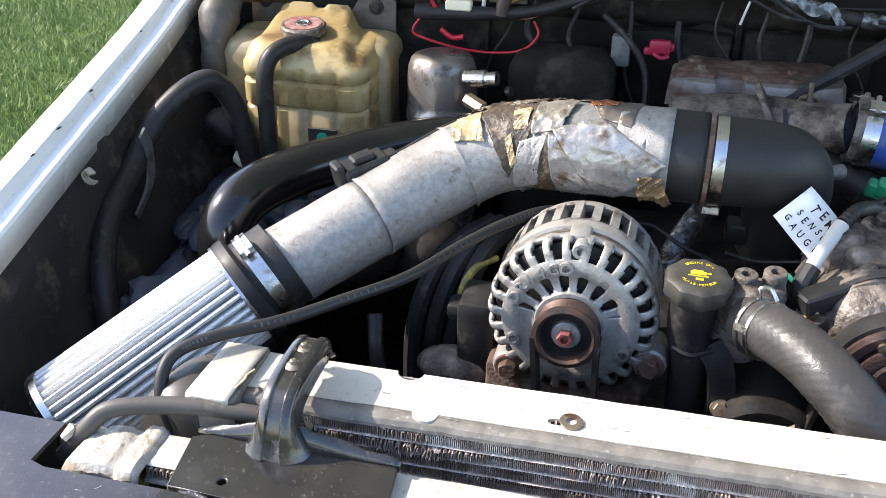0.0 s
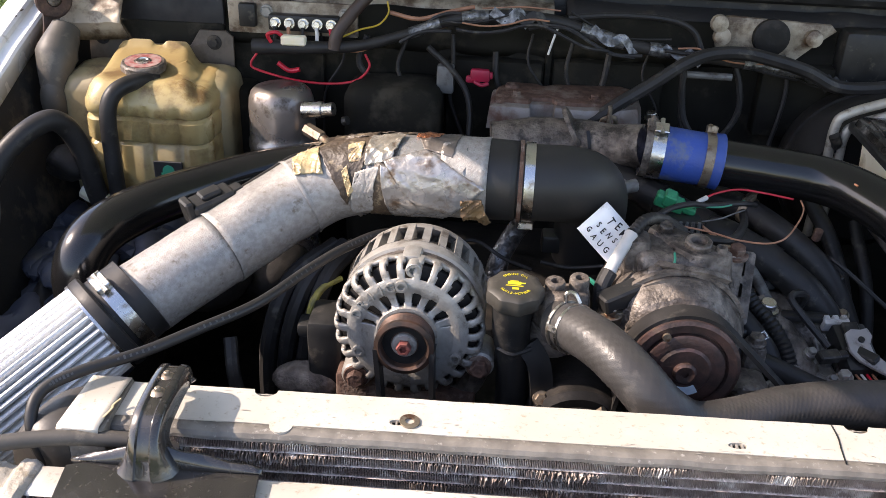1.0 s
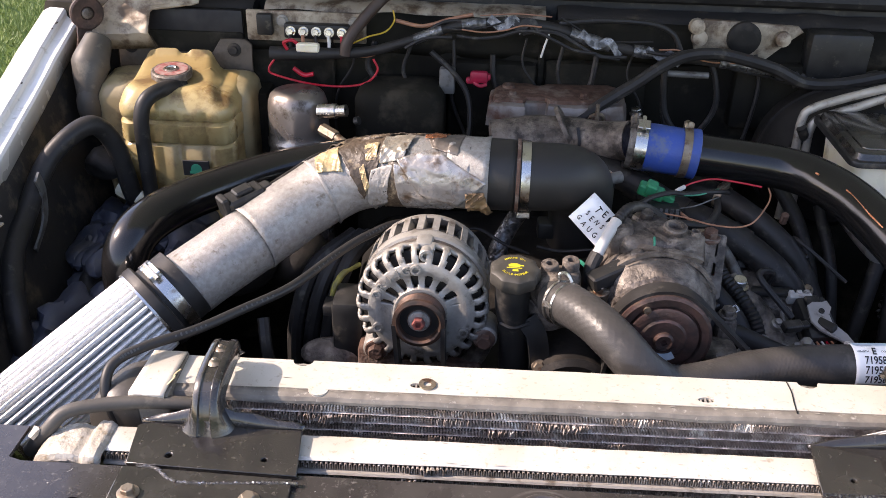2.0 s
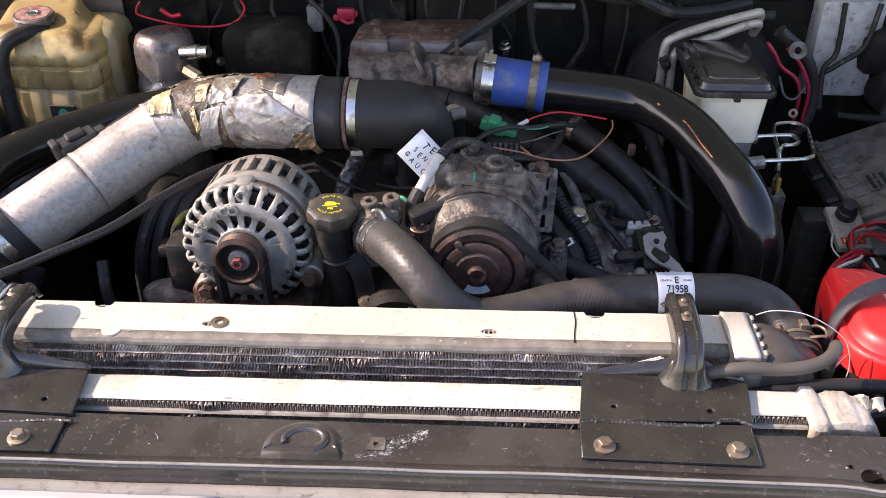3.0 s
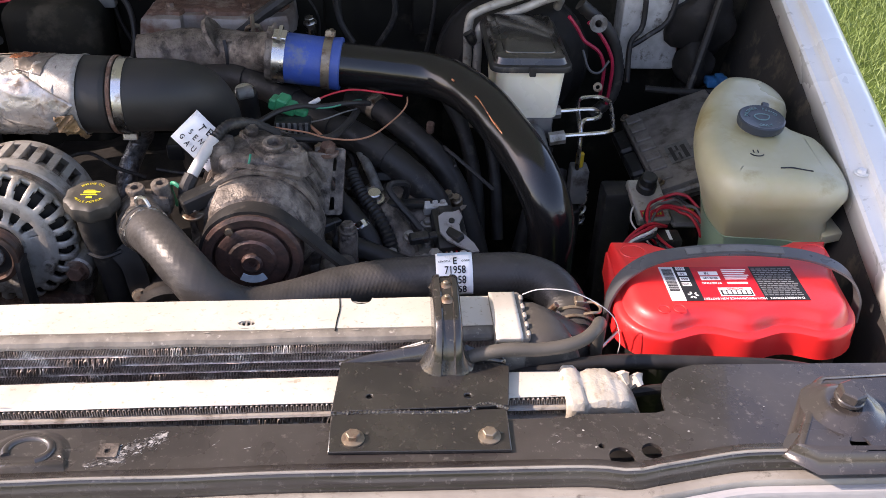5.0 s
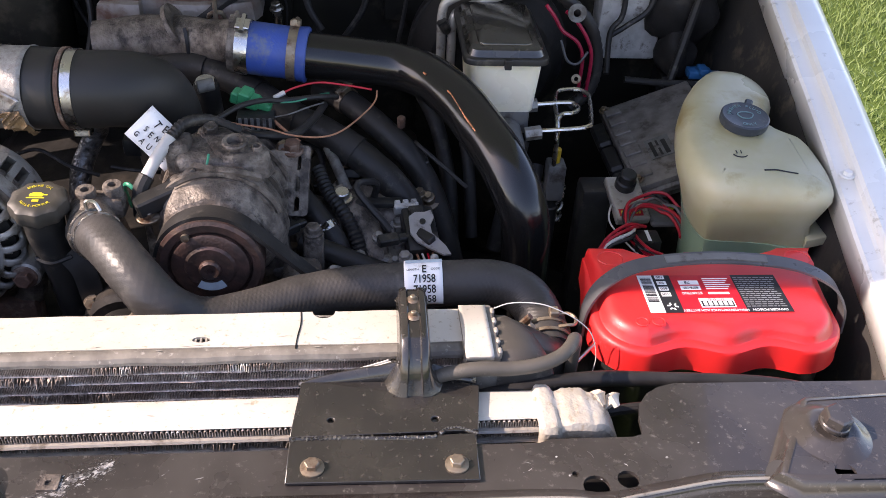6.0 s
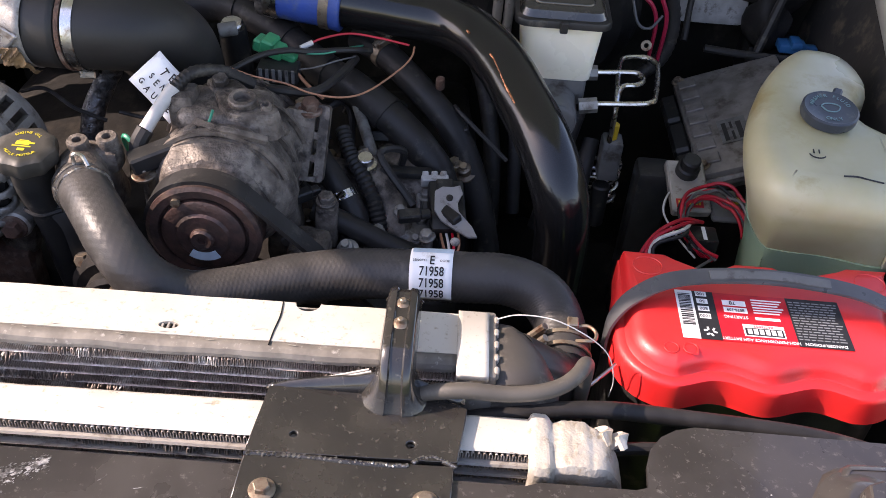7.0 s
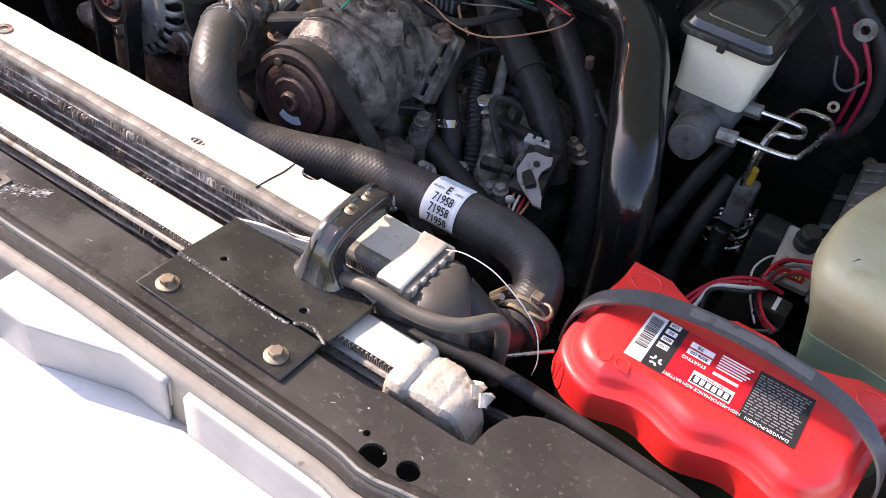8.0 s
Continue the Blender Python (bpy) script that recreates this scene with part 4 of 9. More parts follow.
# foil stickers folded over the headers
for x0, x1, slant in ((0.611, 0.634, 0.0), (-0.1035, -0.072, 0.006)):
    bm = B()
    sweep_profile(bm, [(0.4645, 0.4050), (0.4655, 0.4085), (0.468, 0.4100), (0.49, 0.4105), (0.528, 0.4105)], [x0 + (x1 - x0) * i / 6 for i in range(7)],
                  lambda x, y, z: (x + slant * (y - 0.49) * 8, y, z + 0.0006 * noise.noise(Vector((x * 200, y * 120, 0)))))
    part("foil_sticker", bm, ALU, rad, "crinkled silver foil sticker").modifiers.new("thick", "SOLIDIFY").thickness = 0.0006
bm = B()
strip(bm, [(-0.074, 0.478, 0.4100), (-0.070, 0.486, 0.4125), (-0.072, 0.493, 0.4105), (-0.068, 0.499, 0.4120)], 0.0018, 0.0008, (1, 0, 0.4), 4)
part("torn_sticker_edge", bm, CREAMFOIL, rad)

rad.rotation_euler.z = 0.017
rad.location.y -= 0.003

# ---------- cooler ahead of the radiator ----------
ic = thing("oil_cooler", (0.27, 0.43, 0.0), "flat bar cooler with bare aluminium top and cast ends", "cooler")
bm = B()
sweep_profile(bm, [(0.4215, 0.3822), (0.4205, 0.3838), (0.423, 0.3855), (0.4485, 0.3858), (0.4510, 0.384), (0.4510, 0.36), (0.440, 0.36), (0.440, 0.3822)], [-0.115 + 0.785 * i / 120 for i in range(121)],
              lambda x, y, z: (x, y + 0.0006 * noise.noise(Vector((x * 40, z * 60, 0))), z + 0.0007 * noise.noise(Vector((x * 25, y * 60, 2)))), True)
part("top_bar", bm, ALU, ic, "bright aluminium top bar with small scratches")
part("surface_wear", bar_marks, ALU_DULL, ic, "dull scratches in the bare metal")["kind"] = "stuff"
for k, zt in enumerate((0.3822, 0.3714, 0.3606)):
    fins("fin_strip", -0.112, 0.668, 0.4200, 0.4260, zt - 0.0069, zt, 0.0020, ic, FIN, 20 + k, 0.0007)
    bm = B()
    sweep_profile(bm, [(0.4172, zt - 0.0106), (0.4160, zt - 0.0090), (0.4172, zt - 0.0073), (0.445, zt - 0.0073), (0.445, zt - 0.0106)], [-0.112 + 0.78 * i / 50 for i in range(51)],
                  lambda x, y, z: (x, y + 0.0004 * noise.noise(Vector((x * 40, 0, 0))), z), True)
    part("core_tube", bm, ALU_DULL, ic)
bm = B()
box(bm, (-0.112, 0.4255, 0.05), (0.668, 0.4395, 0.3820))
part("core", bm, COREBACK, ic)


CASTWHITE = mat("oxidised_cast_aluminium", (0.50, 0.46, 0.395), 0.5, 0.2, col2=(0.38, 0.335, 0.265), scale=40, amt=0.85, dirt=(0.28, 0.225, 0.155), dirt_amt=0.2, dirt_scale=90, bump=0.4, bscale=260)


def cast_end(x0, sign):
    bm = B()
    rings = []
    for i in range(49):
        d = 0.068 * i / 48
        # collar, neck, then the sagging nose
        zt = 0.3865 + 0.0035 * math.exp(-((d - 0.009) / 0.007) ** 6) + 0.0022 * math.exp(-((d - 0.032) / 0.011) ** 6) - 0.026 * max(0, (d - 0.046) / 0.022) ** 2.2
        ya = 0.4035 + 0.004 * (1 - math.exp(-((d - 0.009) / 0.008) ** 6)) + 0.006 * max(0, (d - 0.045) / 0.023)
        yb = 0.4555 - 0.004 * (1 - math.exp(-((d - 0.009) / 0.008) ** 6)) - 0.012 * max(0, (d - 0.040) / 0.028)
        ring = []
        for j in range(27):
            f = j / 26
            if f < 0.28:
                y, z = ya, 0.33 + (zt - 0.004 - 0.33) * f / 0.28
            elif f > 0.72:
                y, z = yb, 0.33 + (zt - 0.004 - 0.33) * (1 - f) / 0.28
            else:
                g = (f - 0.28) / 0.44
                y, z = ya + (yb - ya) * g, zt - 0.004 * abs(2 * g - 1) ** 9
            p = Vector((x0 + sign * d, y, z))
            n1, n2 = round(noise.noise(p * 90 + Vector((sign, 0, 0))) * 2.2) / 2.2, noise.noise(p * 240)
            k = 0.0009 * n1 + 0.0007 * n2
            ring.append(p + Vector((0, k * 0.8, k)))
        rings.append(ring)
    skin(bm, rings, False, False)
    ob = part("cast_end", bm, CASTWHITE, ic, "lumpy pale cast end", 22)
    ob.modifiers.new("thick", "SOLIDIFY").thickness = 0.004
    for dx, y, hgt in ((0.052, 0.4440, 0.003), (0.0620, 0.4385, 0.007)):
        bm = B()
        q = x0 + sign * dx
        strip(bm, [(q - sign * 0.010, y - 0.003, 0.374), (q - sign * 0.002, y + 0.002, 0.377), (q + sign * 0.004, y + 0.002, 0.379 + hgt * 0.4), (q + sign * 0.005, y - 0.003, 0.380 + hgt), (q + sign * 0.001, y - 0.007, 0.381 + hgt)], 0.0100, 0.0042, (0.2, 1, 0.4), 5)
        part("claw", bm, CASTWHITE, ic)
    bm = B()
    box(bm, (x0 + sign * 0.066 - 0.001, 0.41, 0.33), (x0 + sign * 0.066 + 0.001, 0.436, 0.356), 0.0005)
    part("nose_plate", bm, CASTWHITE, ic)
    return ob


cast_end(0.664, 1)
cast_end(-0.110, -1)
bm = B()
box(bm, (-0.17, 0.425, 0.02), (0.74, 0.452, 0.30))
part("cooler_shroud", bm, DARK, ic)

ic.rotation_euler.z = 0.017
ic.location.y -= 0.003


# ---------- mounting brackets ----------
def worn_edge(ob):
    bev = ob.modifiers.new("edge", "BEVEL")
    bev.width, bev.segments, bev.limit_method = 0.0009, 2, "ANGLE"
    return ob


def bracket(cx, s, a, label, off=0.0, shift=0.0, seam=None, bolts=(-0.052, 0.052), wide=(-0.071, 0.069)):
    """cx: the plate's middle; s: 1 or -1, the side to which the arm is set off."""
    t = thing("mounting_bracket", (cx, 0.41, 0.387), label, "bracket", "radiator mounting brackets")

    def X(u):
        return cx + s * u
    # rear plate
    o = [(-0.070, 0.403), (0.071, 0.407), (0.076, 0.4515), (0.060, 0.4575), (0.046, 0.4590), (0.004, 0.4590), (-0.064, 0.4585)]
    o = [(X(u) + off, y) for u, y in o]
    if s < 0:
        o = o[::-1]
    bm = B()
    plate(bm, o, [circle(X(0.039) + off, 0.4185, 0.0030, 12), circle(X(-0.040) + off, 0.4195, 0.0026, 12)], 0.3875, 0.3915)
    for v in bm.verts:
        if v.co.y > 0.45:
            v.co.z += 0.002
    worn_edge(part("rear_plate", bm, BRACKET, t))
    # the rear edge turned up towards the arm
    rings = []
    for i in range(25):
        u = -0.066 + 0.140 * i / 24
        g = max(0.0, 1 - abs(u - a + s * off) / (0.092 if u < a - s * off else 0.055))
        bow = 0.0015 * noise.noise(Vector((u * 60, cx, 0)))
        rings.append([Vector((X(u) + off, 0.4570 - 0.05 * max(0, abs(u) - 0.055), 0.3925)), Vector((X(u) + off, 0.4588, 0.3925 + 0.006 * g)), Vector((X(u) + off, 0.4605 + bow, 0.3932 + 0.020 * g + bow))])
    bm = B()
    skin(bm, rings, False, False)
    part("turned_edge", bm, BRACKET, t, "", 60).modifiers.new("thick", "SOLIDIFY").thickness = 0.0025
    o = [(X(wide[0]), 0.3615), (X(wide[1] - 0.001), 0.3605), (X(wide[1]), 0.4045), (X(wide[0] + 0.001), 0.4005)]
    if s < 0:
        o = o[::-1]
    bm = B()
    plate(bm, o, [], 0.3875, 0.3905)
    worn_edge(part("front_plate", bm, BRACKET, t))
    bm, base = B(), B()
    rng = random.Random(int(cx * 1000))
    for line in seam:
        way = catmull([(u, y, 0) for u, y in line], 12)
        tube(base, [(X(p.x), p.y, 0.3898) for p in way[::4]], 0.0019, 8, 3, lump=0.2)
        run, last = 0.0, way[0]
        for p in way:
            run += (p - last).length
            last = p
            if run > 0.0017:
                run = 0.0
                blob(bm, (X(p.x), p.y + rng.uniform(-0.0006, 0.0006), 0.3911), (0.0014 + 0.0008 * rng.random(), 0.0013 + 0.0006 * rng.random(), 0.0007 + 0.0005 * rng.random()), 0.5, 300, 1)
    part("weld_bead", bm, WELD, t, "shiny lumpy weld bead")["kind"] = "stuff"
    part("weld_root", base, BRACKET, t)
    for u in bolts:
        bm = B()
        lathe(bm, [(0.0042, 0), (0.0088, 0.0), (0.0088, 0.0012), (0.0055, 0.0022)], axis_frame((X(u), 0.3745, 0.3906), (0, 0, 1)), 24)
        hexbolt(bm, (X(u), 0.3745, 0.3912), (0, 0, 1), 0.0056, 0.0058, 0, 0.4 + u * 9)
        part("bolt", bm, ZINC, t, "rusty zinc hex bolt with washer")
    # the arm: a pressed channel that rises and reaches back over the radiator
    spine = [(0.4395, 0.3905), (0.4430, 0.400), (0.4475, 0.413), (0.4545, 0.4255), (0.4660, 0.4335), (0.485, 0.4365), (0.505, 0.4375), (0.520, 0.4365), (0.5290, 0.431), (0.533, 0.420)]
    rings = []
    pts = catmull([(0, y, z) for y, z in spine], 3)
    for i, p in enumerate(pts):
        f = i / (len(pts) - 1)
        w = 0.0122 - 0.0008 * f + 0.0025 * max(0.0, 1 - f * 3.5)
        splay = max(0.0, 1 - f * 3.0) ** 2
        tn = (pts[min(i + 1, len(pts) - 1)] - pts[max(i - 1, 0)]).normalized()
        up = Vector((0, -tn.z, tn.y))
        dep = 0.016 if f < 0.75 else 0.016 * (1 - f) * 4 + 0.003
        ring = []
        for u, h in ((-1.12, -dep), (-1.0, -0.006), (-0.93, -0.0015), (-0.80, 0.0), (-0.45, 0.0004), (-0.35, -0.0012), (0.35, -0.0012), (0.45, 0.0004), (0.80, 0.0), (0.93, -0.0015), (1.0, -0.006), (1.12, -dep)):
            edge = splay * max(0.0, abs(u) - 0.78) / 0.34
            ring.append(Vector((X(a) + s * u * w + math.copysign(0.020, s * u) * edge, p.y + 0.013 * edge, p.z - 0.002 * edge)) + up * h)
        rings.append(ring)
    bm = B()
    skin(bm, rings, False, False)
    arm = part("arm", bm, BRACKET, t, "glossy black pressed steel arm", 50)
    arm.modifiers.new("thick", "SOLIDIFY").thickness = 0.0025
    for y in (0.4880, 0.5075):
        bm = B()
        lathe(bm, [(0.0062, 0), (0.0046, 0.0014), (0.0026, 0.0020), (0.0023, 0.0044), (0.0016, 0.0050)], axis_frame((X(a), y, 0.4355), (0, 0, 1)), 14)
        part("rivet", bm, ZINC, t)
    t.location.y += shift
    return t


bracket(0.5455, 1, 0.0245, "black painted steel bracket bolted beside the battery",
        seam=([(-0.070, 0.402), (-0.030, 0.4025), (0.010, 0.4010), (0.038, 0.4015)], [(0.041, 0.4045), (0.048, 0.4090), (0.058, 0.4095), (0.070, 0.4045)]))
bracket(-0.0285, -1, 0.0010, "black painted steel bracket bolted beside the air filter", 0.015, -0.0165,
        ([(-0.088, 0.3965), (-0.060, 0.3945), (-0.010, 0.3900), (0.008, 0.3895)], [(0.009, 0.3900), (0.018, 0.3945), (0.028, 0.4030), (0.036, 0.4050), (0.046, 0.4050)]), (-0.0535, 0.0415), (-0.084, 0.058))

# ---------- battery ----------
bat = thing("battery", (0.86, 0.57, 0.19), "red topped starter battery with a grey carrying strap", "battery")
LOBES = (0.7760, 0.8530, 0.9300)


def battery_outline():
    pts = []
    # a shallow three-lobed front between round corners, then the squarer back
    r = 0.046
    for i in range(9):
        q = radians(178 + 82 * i / 8)
        pts.append((0.7370 + r + r * math.cos(q), 0.5545 + r * math.sin(q)))
    for i in range(25):
        x = 0.7800 + 0.1420 * i / 24
        pts.append((x, 0.5128 - 0.0048 * math.cos((x - LOBES[0]) / 0.0770 * math.tau)))
    for i in range(9):
        q = radians(280 + 82 * i / 8)
        pts.append((0.9700 - r + r * math.cos(q), 0.5545 + r * math.sin(q)))
    pts += [(0.973, 0.590), (0.976, 0.620), (0.977, 0.638), (0.977, 0.651), (0.940, 0.651), (0.930, 0.646), (0.905, 0.637), (0.890, 0.637), (0.877, 0.645), (0.843, 0.645), (0.830, 0.637),
            (0.812, 0.636), (0.795, 0.645), (0.785, 0.651), (0.747, 0.651), (0.745, 0.630), (0.738, 0.590)]
    return pts


o0 = battery_outline()
bm = B()
rings = []
for d, z, e in ((-0.001, 0.345, 0), (0.0, 0.349, 0), (0.0003, 0.3660, 0), (0.0012, 0.3698, 0), (0.0036, 0.3716, 0.0005), (0.0080, 0.3722, 0.001), (0.0092, 0.3738, 0.001), (0.0108, 0.3780, 0.001),
                (0.0128, 0.3818, 0.001), (0.0155, 0.3846, 0.001), (0.0190, 0.3864, 0.001), (0.0230, 0.3870, 0.001)):
    ring = []
    far = inset(o0, d * 0.35)
    for k, (x, y) in enumerate(inset(o0, d)):
        if o0[k][1] > 0.61:
            x, y = far[k]
        notch = 0.5 - 0.5 * math.cos((x - LOBES[0]) / 0.0770 * math.tau) if 0.776 < x < 0.930 and y < 0.54 else 0
        ring.append(Vector((x, y + e * notch, z)))
    rings.append(ring)
mid = Vector((0.857, 0.590, 0.3870))
for f in (0.72, 0.40, 0.10):
    rings.append([mid + (p - mid) * f for p in rings[11]])
skin(bm, rings)
lid = part("lid", bm, RED, bat, "bright red moulded plastic lid", 40)
bm = B()
skin(bm, [[Vector((*p, z)) for p in inset(o0, d)] for d, z in ((0.010, 0.18), (0.008, 0.19), (0.008, 0.346))])
part("case", bm, PLASTIC, bat, "black battery case")
for cx in (0.7680, 0.9560):
    bm = B()
    tube(bm, [(cx + 0.0125 * math.cos(a / 20 * math.tau), 0.628 + 0.0110 * math.sin(a / 20 * math.tau), 0.3871) for a in range(21)], 0.0007, 6, 2)
    part("moulded_ring", bm, RED, bat)
for cx, cy, r in ((0.791, 0.5345, 0.0055), (0.776, 0.5340, 0.0055)):
    bm = B()
    tube(bm, [(cx + r * math.cos(a / 16 * math.tau), cy + r * math.sin(a / 16 * math.tau), 0.3871) for a in range(17)], 0.0006, 6, 2)
    part("moulded_mark", bm, RED, bat)
bm = B()
strip(bm, [(0.7325, 0.568, 0.345), (0.735, 0.572, 0.374), (0.752, 0.582, 0.394), (0.790, 0.5980, 0.4020), (0.860, 0.6040, 0.4050), (0.930, 0.5980, 0.4020), (0.966, 0.582, 0.394), (0.981, 0.572, 0.374), (0.9840, 0.568, 0.345)], 0.0150, 0.0022, (0, 1, 0.15), 8)
part("strap", bm, STRAP, bat, "smoky grey plastic carrying strap", 50)
bm = B()
strip(bm, [(0.812, 0.6010, 0.4052), (0.860, 0.6040, 0.4068), (0.910, 0.6010, 0.4052)], 0.0085, 0.0012, (0, 1, 0.15), 6)
part("strap_grip", bm, GREYPLA, bat)
# label
ZL = 0.3823
LX0, LX1, LY0, LY1 = 0.7865, 0.9200, 0.5375, 0.5920


def slab(name, x0, x1, y0, y1, material, z=ZL, h=0.0003, parent=bat):
    bm = B()
    box(bm, (x0, y0, z), (x1, y1, z + h))
    return part(name, bm, material, parent)


label = slab("label", LX0, LX1, LY0, LY1, REDPRINT)
slab("barcode_field", LX0, LX0 + 0.014, LY0, LY1, WHITEPRINT, ZL + 0.0003, 0.0002, label)
slab("black_field", LX0 + 0.014, LX0 + 0.031, LY0, LY1, INK, ZL + 0.0003, 0.0002, label)
slab("warning_field", LX1 - 0.043, LX1, LY0, LY1, INK, ZL + 0.0003, 0.0002, label)
bm = B()
rng = random.Random(8)
y = LY1 - 0.004
while y > LY0 + 0.016:
    w = rng.choice((0.0006, 0.001, 0.0016))
    box(bm, (LX0 + 0.002, y - w, ZL + 0.0006), (LX0 + 0.012, y, ZL + 0.0008))
    y -= w + rng.choice((0.0006, 0.001))
part("barcode", bm, INK, label)["kind"] = "stuff"
bm = B()
for k in range(4):
    box(bm, (LX0 + 0.0165, LY1 - 0.006 - 0.0085 * k, ZL + 0.0006), (LX0 + 0.0255, LY1 - 0.0005 - 0.0085 * k, ZL + 0.0008))
part("value_field", bm, WHITEPRINT, label)["kind"] = "stuff"
R180 = Matrix.Rotation(math.pi, 4, "Z")
for k, s in enumerate(("100", "50", "800", "1000")):
    writing("value", s, 0.0045, Matrix.Translation((LX0 + 0.021, LY1 - 0.0033 - 0.0085 * k, ZL + 0.0010)) @ R180, INK, label, depth=0.0001)
bm = B()
for x0, x1, y0, y1 in ((0.824, 0.843, 0.578, 0.584), (0.824, 0.843, 0.570, 0.576)):
    box(bm, (x0, y0, ZL + 0.0003), (x1, y1, ZL + 0.0005))
for k in range(6):
    box(bm, (0.848, 0.586 - 0.003 * k, ZL + 0.0003), (0.873 - 0.002 * (k % 3), 0.5873 - 0.003 * k, ZL + 0.0005))
box(bm, (0.848, 0.5635, ZL + 0.0003), (0.868, 0.5665, ZL + 0.0005))
part("print_bar", bm, WHITEPRINT, label)["kind"] = "stuff"
bm = B()
box(bm, (0.836, 0.5445, ZL + 0.0003), (0.8685, 0.5575, ZL + 0.0006))
part("emblem_border", bm, WHITEPRINT, label)
bm = B()
box(bm, (0.8372, 0.5455, ZL + 0.0005), (0.8673, 0.5535, ZL + 0.0008))
part("emblem_field", bm, INK, label)
bm = B()
for k in range(6):
    box(bm, (0.8390 + 0.0047 * k, 0.5467, ZL + 0.0007), (0.8423 + 0.0047 * k, 0.5523, ZL + 0.0010))
part("emblem_shape", bm, WHITEPRINT, label)
writing("print", "78", 0.0055, Matrix.Translation((0.832, 0.581, ZL + 0.0008)) @ R180, INK, label, depth=0.0001)
writing("print", "HIGH-PERFORMANCE AGM BATTERY", 0.0043, Matrix.Translation((0.848, 0.5405, ZL + 0.0006)) @ R180, WHITEPRINT, label, depth=0.0001, squeeze=0.86)
writing("print", "DANGER/POISON", 0.0042, Matrix.Translation((0.8985, 0.5405, ZL + 0.0008)) @ R180, WHITEPRINT, label, depth=0.0001)
bm = B()
rng = random.Random(3)
for k in range(15):
    x = LX1 - 0.0415
    while x < LX1 - 0.004:
        w = rng.uniform(0.002, 0.006)
        if x + w < LX1 - 0.002:
            box(bm, (x, 0.5450 + 0.003 * k, ZL + 0.0005), (x + w, 0.5460 + 0.003 * k, ZL + 0.0007))
        x += w + 0.0012
part("warning_bar", bm, GREYPRINT, label)["kind"] = "stuff"
writing("print", "8078-109", 0.0046, Matrix.Translation((0.8335, 0.573, ZL + 0.0007)) @ R180, INK, label, depth=0.0001, squeeze=0.8)
writing("print", "STARTING", 0.0046, Matrix.Translation((0.8325, 0.5650, ZL + 0.0007)) @ R180, WHITEPRINT, label, depth=0.0001, squeeze=0.9)
writing("print", "BATTERIES", 0.0036, Matrix.Translation((0.8522, 0.5555, ZL + 0.0008)) @ R180, REDPRINT, label, depth=0.0001, squeeze=0.9)
bm = B()
for k in range(3):
    q = radians(90 + 120 * k)
    c = Vector((LX0 + 0.0225, LY0 + 0.0085, ZL + 0.0007))
    for w in (-0.5, 0.1):
        box(bm, (0.0020, w * 0.004, 0), (0.0050, w * 0.004 + 0.0016, 0.0002), 0, 1, Matrix.Translation(c) @ Matrix.Rotation(q + w, 4, "Z"))
part("recycling_mark", bm, WHITEPRINT, label)
label.location = (0, 0.0075, 0.0050)

# ---------- engine block behind and below everything ----------
eng = thing("engine", (0.35, 0.90, 0.0), "grimy dark V8 engine block with its timing cover", "engine")
bm = B()
box(bm, (0.02, 0.70, -0.02), (0.62, 1.15, 0.26), 0.03)
bmesh.ops.subdivide_edges(bm, edges=bm.edges[:], cuts=5, use_grid_fill=True)
for v in bm.verts:
    v.co += Vector((1, 1, 1)) * 0.016 * noise.noise(v.co * 13) + Vector((0, 0, 0.01)) * noise.noise(v.co * 40)
part("block", bm, DARK, eng, "oily black block", 60)
bm = B()
box(bm, (0.10, 0.82, 0.14), (0.30, 1.00, 0.245), 0.02, 3)
part("valve_cover", bm, DARK, eng)
bm = B()
box(bm, (0.44, 0.86, 0.14), (0.56, 1.10, 0.265), 0.025, 3)
part("valve_cover", bm, DARK, eng)
bm = B()
lathe(bm, [(0.03, 0), (0.075, 0.0), (0.078, 0.012), (0.078, 0.03), (0.06, 0.034)], axis_frame((0.27, 0.70, 0.16), (0, -1, 0)), 40)
part("crank_pulley", bm, DARK, eng)
bm = B()
cyl(bm, (0.30, 0.72, 0.285), (0.30, 0.64, 0.285), 0.050, 28, ch=0.006)
cyl(bm, (0.30, 0.65, 0.285), (0.30, 0.625, 0.285), 0.035, 28, ch=0.004)
part("water_pump", bm, DARK, eng, "black water pump")

# heat-scaled exhaust crossover cover at the back of the engine
cov = thing("heat_shield", (0.29, 1.11, 0.40), "rust streaked grey steel cover at the back of the engine", "heat shield")
bm = B()
o = [(0.193, 1.076), (0.246, 1.077), (0.247, 1.094), (0.276, 1.094), (0.277, 1.077), (0.36, 1.082), (0.386, 1.094), (0.393, 1.118), (0.392, 1.165), (0.375, 1.178), (0.215, 1.170), (0.195, 1.145)]
prism(bm, o, 0.430, 0.459, 0.006, 0.003, seg=2)
bmesh.ops.subdivide_edges(bm, edges=[e for e in bm.edges if e.calc_length() > 0.02], cuts=3, use_grid_fill=True)
for v in bm.verts:
    v.co += Vector((0.3, 0.3, 1)) * 0.004 * noise.noise(v.co * 35)
part("cover", bm, RUSTGREY, cov, "", 35)
bm = B()
prism(bm, [(0.200, 1.088), (0.243, 1.090), (0.248, 1.101), (0.275, 1.101), (0.281, 1.089), (0.35, 1.093), (0.379, 1.106), (0.386, 1.125), (0.385, 1.160), (0.370, 1.172), (0.28, 1.168), (0.265, 1.158), (0.255, 1.167), (0.22, 1.164), (0.202, 1.142)], 0.4575, 0.4635, 0.003, 0.001)
